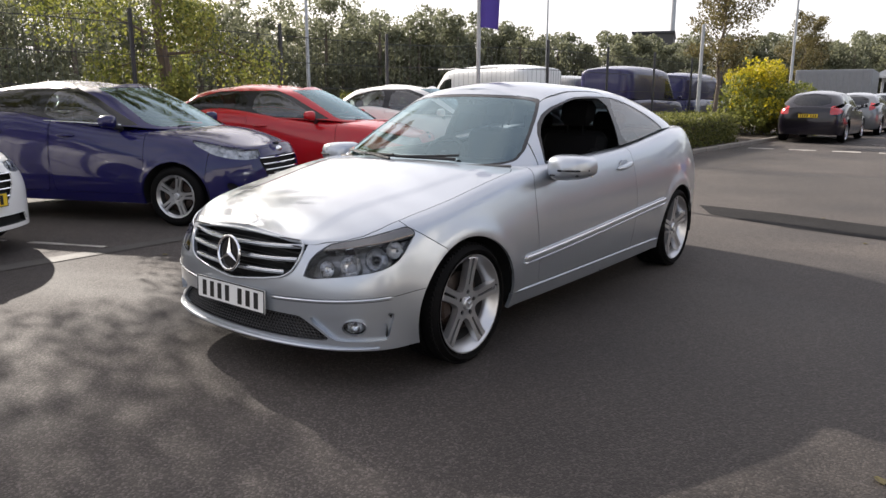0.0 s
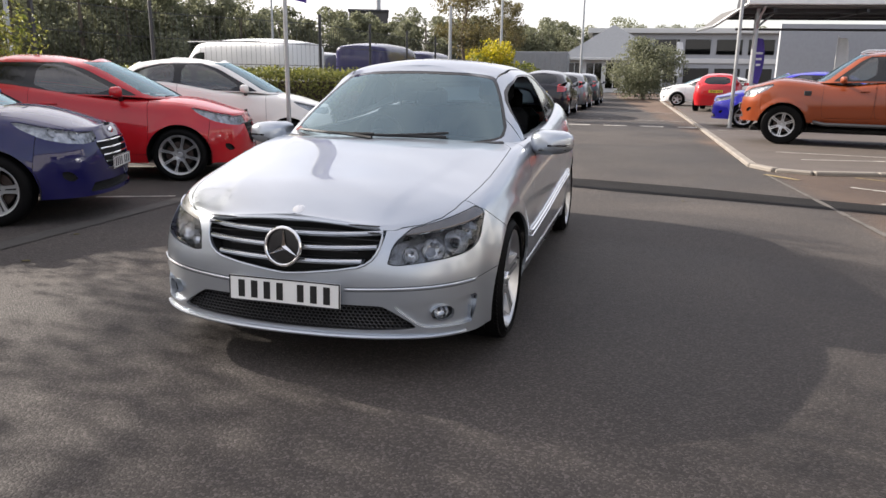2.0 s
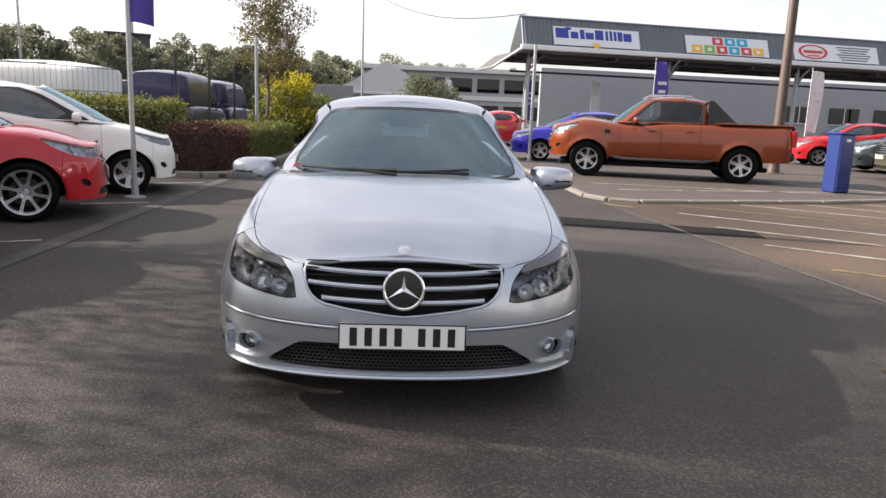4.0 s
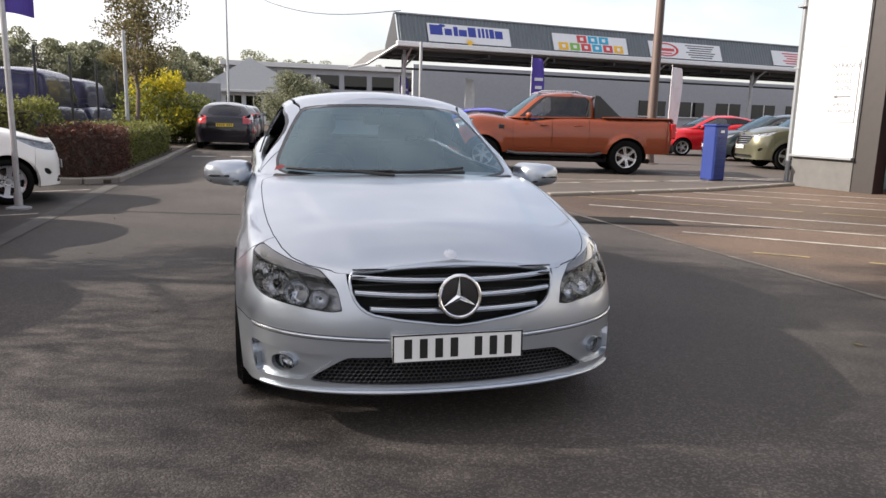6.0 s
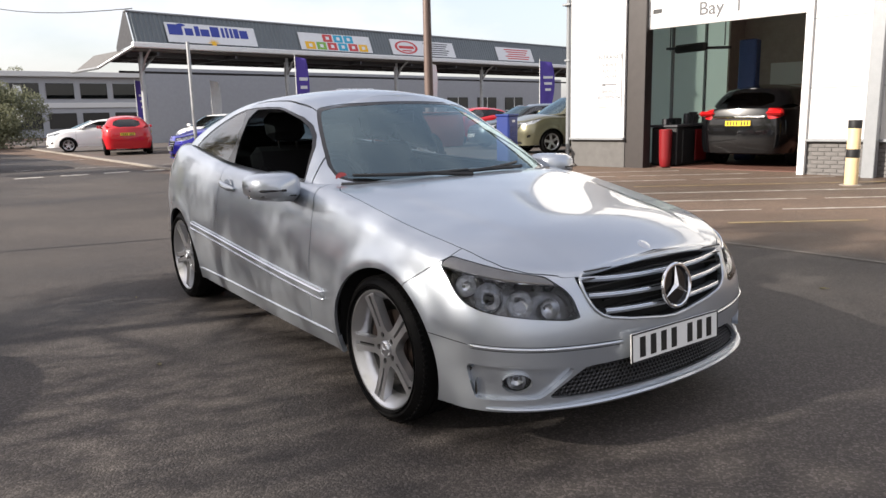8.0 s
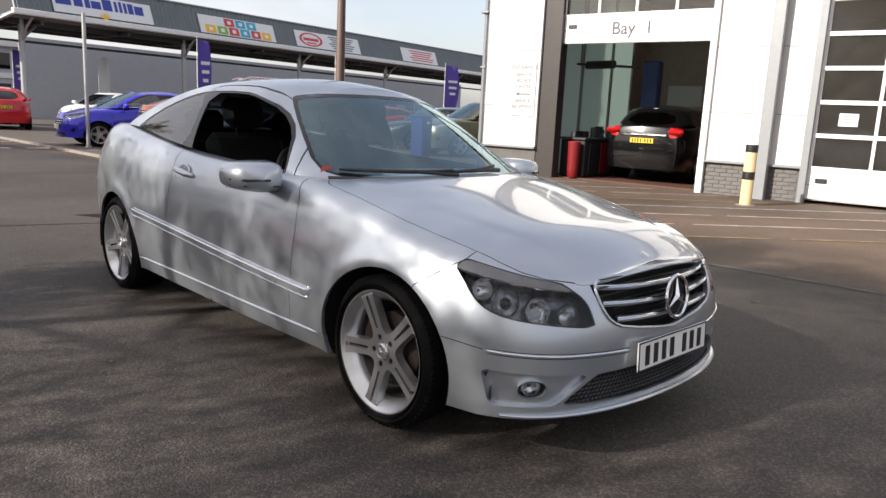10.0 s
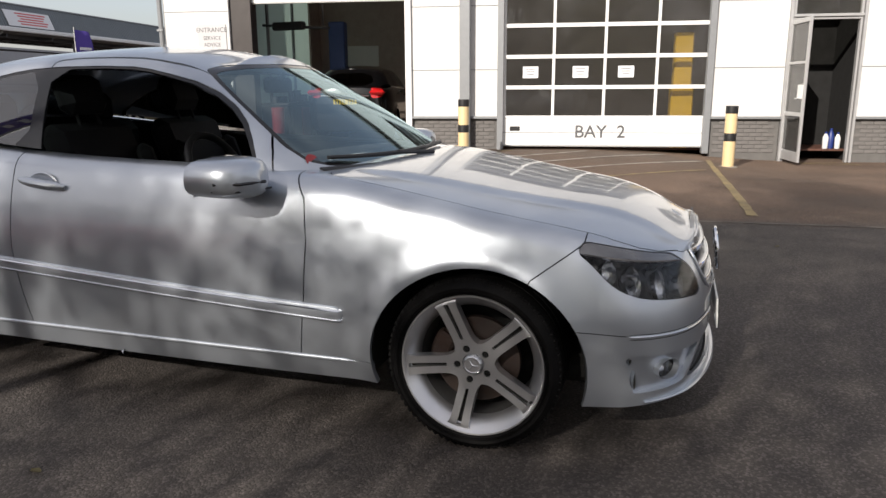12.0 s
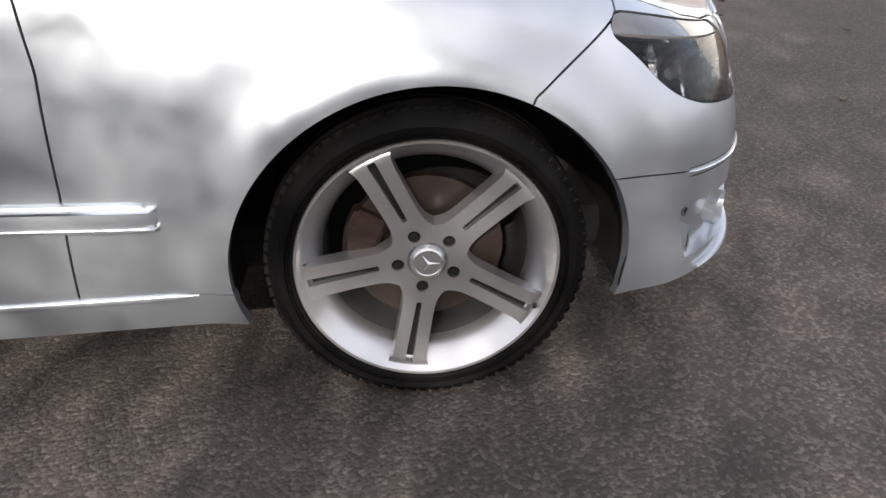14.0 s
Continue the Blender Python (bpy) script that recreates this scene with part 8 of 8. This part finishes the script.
# ---- far buildings
def far_buildings():
    s = root("far_showroom", pose(-1.9, 66, 0, 0, 0, 6) @ Matrix.Diagonal((0.76, 0.76, 0.95, 1)), "low white showroom with a grey pitched roof", "building", kind="structure")
    part("wall", G().box((0, 0, 1.6), (11, 9, 3.2), 0.02), CLAD, s)
    part("roof", G([(-6.4, -5.4, 3.0), (6.4, -5.4, 3.0), (6.4, 5.4, 3.0), (-6.4, 5.4, 3.0), (0, -1, 6.2), (0, 1, 6.2)], [[0, 1, 4], [1, 2, 5, 4], [2, 3, 5], [3, 0, 4, 5], [3, 2, 1, 0]]), STEEL, s, "", 0)
    part("eaves", G().box((0, -5.4, 3.0), (12.9, 0.15, 0.22), 0.02), CLAD, s)
    for i in range(5):
        wd = part("window", G().box((-4.4 + 2.2 * i, -4.53, 1.5), (1.7, 0.06, 2.2), 0.01), GLASS_P, s)
        part("pane_frame", G().box((-4.4 + 2.2 * i, -4.57, 1.5), (0.08, 0.06, 2.2), 0.01), FRAMEWHITE, wd)
    o = root("far_office", pose(17, 84, 0, 0, 0, 4), "long pale two-storey office with a flat roof", "building", kind="structure")
    part("wall", G().box((0, 0, 3.0), (44, 10, 6.0), 0.02), WALLGREY, o)
    part("roof_edge", G().box((0, -0.2, 6.1), (45, 10.8, 0.5), 0.02), CLAD, o)
    part("mid_band", G().box((0, -5.05, 3.1), (44, 0.2, 0.5), 0.02), CLAD, o)
    for r in range(2):
        for i in range(14):
            part("window", G().box((-20.5 + 3.1 * i, -5.03, 1.6 + 2.9 * r), (2.5, 0.1, 1.5), 0.01), GLASS_P, o)
    k = root("far_warehouse", pose(-25.5, 66, 0, 0, 0, 20), "distant dark flat-roofed warehouse above the trees", "building", kind="structure")
    part("wall", G().box((0, 0, 3.5), (3.6, 8, 7.0), 0.02), mat("brown_warehouse", (0.085, 0.08, 0.078), 0.8, vary=0.15), k)
    part("roof_edge", G().box((0, 0, 7.05), (3.8, 8.3, 0.2), 0.02), DARKSTEEL, k)
    c = root("site_cabin", pose(-4.9, 41.0, 0, 0, 0, 5), "grey ribbed steel container beside the road", "container")
    part("shell", G().box((0, 0, 1.35), (3.4, 6, 2.6), 0.02), STEEL, c)
    rib = G()
    for i in range(12):
        rib.box((-1.55 + 0.28 * i, -3.01, 1.35), (0.1, 0.05, 2.3), 0.01)
    part("ribs", rib, STEEL, c)


far_buildings()

# ---------------------------------------------------------------- vehicles in the yard
silver_coupe().location.z = -0.010
W_TEN = wheel_meshes(0.305, 0.215, 0.19, 5, 0.030, 0.009, ALLOY)
W_MULTI = wheel_meshes(0.315, 0.235, 0.20, 8, 0.013, 0.004, ALLOY)
W_STEEL = wheel_meshes(0.29, 0.20, 0.175, 6, 0.030, 0.0, SATIN)
W_TRUCK = wheel_meshes(0.385, 0.235, 0.25, 6, 0.024, 0.008, ALLOY)
W_SUV = wheel_meshes(0.345, 0.24, 0.22, 5, 0.030, 0.008, ALLOY)

plain_vehicle("hatchback_car", pose(-4.06, 1.98, 0, 0, 0, 114), "deep blue hatchback parked in a bay, chrome slatted grille", "car", P_BLUE, hatch_dims(three=False), "hatchbacks in the parking bays", wheels=W_TEN, glass_rear=GLASS_P)
plain_vehicle("hatchback_car", pose(-4.24, 4.77, 0, 0, 0, 114), "bright red three-door hatchback on multi-spoke alloys", "car", P_RED, hatch_dims(R=0.315, bar_mat=BLACK, bead=None, lamp=(0.40, 1.02, 0.62, 0.88)), "hatchbacks in the parking bays", wheels=W_MULTI, glass_rear=GLASS_P)
plain_vehicle("hatchback_car", pose(-4.17, 7.43, 0, 0, 0, 114), "small warm-white hatchback with plain wheel trims", "car", P_CREAM, hatch_dims(L=3.62, W=0.83, H=1.50, wb=2.30, fo=0.70, R=0.29, bead=None, handle_drop=0.15), "hatchbacks in the parking bays", wheels=W_STEEL)
plain_vehicle("hatchback_car", pose(-4.20, -0.95, 0, 0, 0, 114), "white hatchback with chrome grille and yellow plate", "car", P_WHITE, hatch_dims(three=False, front_yellow=True), "hatchbacks in the parking bays", wheels=W_TEN)

focus = hatch_dims(L=4.36, W=0.91, H=1.48, wb=2.65, fo=0.90, three=False, R=0.32, rear_plate_z=0.78, back=(1.06, 1.36), tail_lamp=(0.42, 0.82, 1.06, 0.60))
plain_vehicle("hatchback_car", pose(-1.90, 16.95 + 3.46 + 3.2, 0, 0, 0, 180), "dark plum hatchback seen from behind, red tail lamps", "car", P_PLUM, focus, "cars along the kerb", wheels=W_TEN, glass_rear=GLASS_P)
plain_vehicle("hatchback_car", pose(-1.75, 29.2, 0, 0, 0, 180), "mid-grey hatchback parked along the kerb", "car", P_GREY, hatch_dims(L=4.2, W=0.89, wb=2.6, three=False, R=0.315), "cars along the kerb", wheels=W_TEN, glass_rear=GLASS_P)
plain_vehicle("hatchback_car", pose(-1.6, 34.6, 0, 0, 0, 180), "dark grey hatchback parked along the kerb", "car", P_TEAL, hatch_dims(L=4.2, W=0.89, wb=2.6, three=False, R=0.315), "cars along the kerb", wheels=W_TEN, glass_rear=GLASS_P)

plain_vehicle("hatchback_car", pose(3.98, 17.9, 0.045, 0, 0, -95), "bright blue hatchback nosing at the kerb", "car", P_BRIGHTBLUE, hatch_dims(three=False), "cars on the display island", wheels=W_TEN, glass_rear=GLASS_P)
plain_vehicle("hatchback_car", pose(4.5, 29.5, 0.045, 0, 0, 170), "red hatchback with its tail to the road", "car", P_RED, hatch_dims(L=3.9, three=False), "cars on the display island", wheels=W_TEN, glass_rear=GLASS_P)
plain_vehicle("coupe_car", pose(2.9, 33.2, 0.045, 0, 0, -97), "white low coupe at the far kerb", "car", P_WHITE, hatch_dims(L=4.3, W=0.88, H=1.38, wb=2.6, fo=0.85), "cars on the display island", wheels=W_TEN)
plain_vehicle("hatchback_car", pose(6.6, 26.5, 0.045, 0, 0, -55), "white hatchback on the display island", "car", P_WHITE, hatch_dims(three=False), "cars on the display island", wheels=W_TEN, glass_rear=GLASS_P)
plain_vehicle("hatchback_car", pose(13.9, 20.4, 0.045, 0, 0, -104), "red hatchback behind the pickup", "car", P_RED, hatch_dims(L=3.9, three=False), "cars on the display island", wheels=W_TEN, glass_rear=GLASS_P)
plain_vehicle("hatchback_car", pose(14.1, 17.3, 0.045, 0, 0, -104), "dark green estate car on the island", "car", P_TEAL, hatch_dims(L=4.5, W=0.9, H=1.5, wb=2.7, fo=0.9, three=False, R=0.32), "cars on the display island", wheels=W_TEN, glass_rear=GLASS_P)
suv = hatch_dims(L=4.52, W=0.92, H=1.69, wb=2.69, fo=0.92, three=False, R=0.345, zn=0.97, cowl=(0.22, 1.12), tail=(3.44, 1.2), belt=(1.14, 1.25), zb=0.24, rf=1.05, rr=3.05, plate_z=0.58, grille=(0.52, 0.62, 0.90), fog=(0.86, 0.52))
suv["windows"] = [[(0.66, 1.18), (1.08, 1.45), (1.32, 1.575), (1.58, 1.585), (1.6, 1.19)], [(1.66, 1.585), (2.6, 1.565), (2.9, 1.50), (3.0, 1.31), (1.68, 1.205)]]
suv["window_frame"] = [(0.5, 1.155), (1.06, 1.50), (1.3, 1.60), (2.62, 1.59), (2.98, 1.51), (3.12, 1.285), (1.6, 1.17)]
suv["back"] = (1.24, 1.52)
suv["tail_lamp"] = (0.35, 0.98, 1.25, 0.6)
plain_vehicle("suv_car", pose(12.95, 13.9, 0.045, 0, 0, -104), "olive grey sport utility car on the island", "car", P_OLIVE, suv, "cars on the display island", wheels=W_SUV, glass_rear=GLASS_P)
mpv = dict(suv)
mpv.update(rear_plate_z=0.90, W=0.93, L=4.75)
mp = plain_vehicle("people_carrier", SITE @ pose(11.39 + 4.7, 4.4, 0.02, 0, 0, 92), "black people carrier parked tail-out in the workshop bay", "car", P_BLACK, mpv, wheels=W_SUV, glass_rear=GLASS_P)[0]
part("chrome_strip", G().box((0, 3.835, 1.03), (1.06, 0.03, 0.045), 0.01), CHROME, mp)
for s in (-1, 1):
    part("tail_lamp", G().box((s * 0.69, 3.735, 1.10), (0.34, 0.16, 0.10), 0.048), TAILRED, mp, "red tail lamp")
plain_vehicle("hatchback_car", SITE @ pose(11.39 + 3.6, -9.3, -0.1, 0, 0, 90), "sky blue hatchback inside the far bay", "car", P_SKY, hatch_dims(three=False, rear_plate_z=0.9), wheels=W_TEN)


def pickup():
    d = dict(L=5.18, W=0.925, H=1.81, wb=3.22, fo=0.88, zn=1.11, cowl=(0.56, 1.20), rf=1.24, rr=2.52, tail=(2.60, 1.24), belt=(1.20, 1.22), R=0.385, zb=0.42,
             doors=[(0.66, 1.53), (1.54, 2.36)], tail_lamp=None, plate_z=0.72, rear_plate_z=0.7, grille=(0.52, 0.72, 1.02), lamp=(0.50, 1.0, 0.86, 1.10), fog=(0.86, 0.66), intake=(0.62, 0.5, 0.6), handle_drop=0.16, bar_r=0.016, bars=3, flare=0.03, tail_w=(0.995, 0.96, 0.7))
    d["windows"] = [[(0.95, 1.25), (1.27, 1.56), (1.40, 1.665), (1.50, 1.67), (1.50, 1.26)], [(1.575, 1.67), (2.22, 1.66), (2.32, 1.58), (2.34, 1.28), (1.575, 1.27)]]
    d["window_frame"] = [(0.80, 1.225), (1.24, 1.61), (1.38, 1.69), (2.28, 1.69), (2.40, 1.60), (2.42, 1.25)]
    car, low, up, skin, o = plain_vehicle("pickup_truck", pose(4.25, 13.05, 0.045, 0, 0, -104), "burnt orange double-cab pickup truck with a sports bar", "pickup", P_ORANGE, d, wheels=W_TRUCK, glass_rear=GLASS_P)
    y0, y1 = 2.62, 4.28
    bed = G()
    for s in (-1, 1):
        bed.box((s * 0.80, (y0 + y1) / 2 - 0.02, 1.245), (0.11, y1 - y0 - 0.1, 0.03), 0.012)
    bed.box((0, y1 - 0.02, 1.06), (1.42, 0.06, 0.34), 0.02)
    part("bed_rail", bed, P_ORANGE, car, "bed capping and tailgate")
    part("bed_cover", G().box((0, (y0 + y1) / 2, 1.235), (1.66, y1 - y0 - 0.1, 0.05), 0.02), BLACK, car)
    bar = G()
    for s in (-1, 1):
        n = 9
        bar.add([(s * 0.70, 2.50, 1.22), (s * 0.66, 2.50, 1.70), (s * 0.66, 2.60, 1.72), (s * 0.70, 3.05, 1.30), (s * 0.76, 3.15, 1.24), (s * 0.62, 2.50, 1.22), (s * 0.58, 2.50, 1.70), (s * 0.58, 2.60, 1.72), (s * 0.62, 3.05, 1.30), (s * 0.66, 3.15, 1.24)],
                [[0, 1, 2, 3, 4], [9, 8, 7, 6, 5], [0, 5, 6, 1], [1, 6, 7, 2], [2, 7, 8, 3], [3, 8, 9, 4]])
    bar.box((0, 2.54, 1.70), (1.3, 0.1, 0.06), 0.02)
    part("sports_bar", bar, BLACK, car, "black sports bar", 0)
    for s in (-1, 1):
        part("tail_lamp", G().box((s * 0.83, 4.24, 0.98), (0.12, 0.12, 0.34), 0.02), TAILRED, car)
        part("side_step", G().tube([(s * 0.90, 0.55, 0.46), (s * 0.95, 0.75, 0.42), (s * 0.95, 2.45, 0.42), (s * 0.90, 2.65, 0.46)], 0.035, 8), DARKSTEEL, car)
        part("roof_rail", G().tube([(s * 0.56, 1.2, 1.75), (s * 0.56, 1.3, 1.80), (s * 0.56, 2.1, 1.80), (s * 0.56, 2.2, 1.75)], 0.018, 8), SATIN, car)
        part("wing_vent", G().box((s * 0.915, 0.40, 1.00), (0.02, 0.13, 0.09), 0.01), BLACK, car)
    part("rear_bumper", G().box((0, 4.24, 0.60), (1.6, 0.14, 0.18), 0.04), BLACK, car)


pickup()


def van(x, y, rz, paint_, label, H=2.0, L=4.9):
    d = dict(L=L, W=0.98, H=H, wb=3.0, fo=0.95, zn=1.05, cowl=(-0.05, 1.22), rf=0.75, rr=L - 1.02, tail=(L - 0.98, 1.22), belt=(1.22, 1.24), R=0.34, zb=0.26, doors=[(0.25, 1.15), (1.2, 2.2)], tail_lamp=(0.12, 0.8, 1.5, 0.78), back=None, plate_z=0.6, rear_plate_z=0.7, edge_w=1.28, lamp=(0.50, 1.0, 0.80, 1.06), grille=(0.5, 0.62, 0.95))
    d["windows"] = [[(0.40, 1.27), (0.80, H - 0.42), (1.0, H - 0.36), (1.14, H - 0.36), (1.14, 1.27)]]
    d["window_frame"] = [(0.3, 1.255), (0.78, H - 0.38), (1.0, H - 0.33), (1.17, H - 0.33), (1.17, 1.25)]
    car, low, up, skin, o = plain_vehicle("panel_van", pose(x, y, 0, 0, 0, rz), label, "van", paint_, d, "vans behind the fence", rear=False, wheels=W_SUV)
    part("roof_gutter", G().box((0.90, L / 2 - 0.6, H - 0.06), (0.03, L - 2.4, 0.03), 0.01), STEEL, car)


van(-10.9, 15.0, -104, P_WHITE, "white panel van parked behind the fence", 2.12, 5.0)
van(-7.05, 21.35, 180, P_VANBLUE, "indigo blue panel van parked behind the fence", 2.2)
van(-7.3, 27.0, 180, P_VANBLUE, "indigo blue panel van parked behind the fence", 2.15)
van(-12.5, 21.0, -104, P_GREY, "dark panel van parked behind the fence", 2.0)
for i, (x, y, p, lb) in enumerate(((-12.0, 6.2, P_GREY, "dark grey hatchback beyond the fence"), (-12.4, 9.4, P_TEAL, "dark hatchback beyond the fence"), (-12.2, 3.0, P_CREAM, "pale hatchback beyond the fence"))):
    plain_vehicle("hatchback_car", pose(x, y, 0, 0, 0, 90), lb, "car", p, hatch_dims(three=False), "cars beyond the fence", wheels=W_STEEL)
brick_courses(workshop)
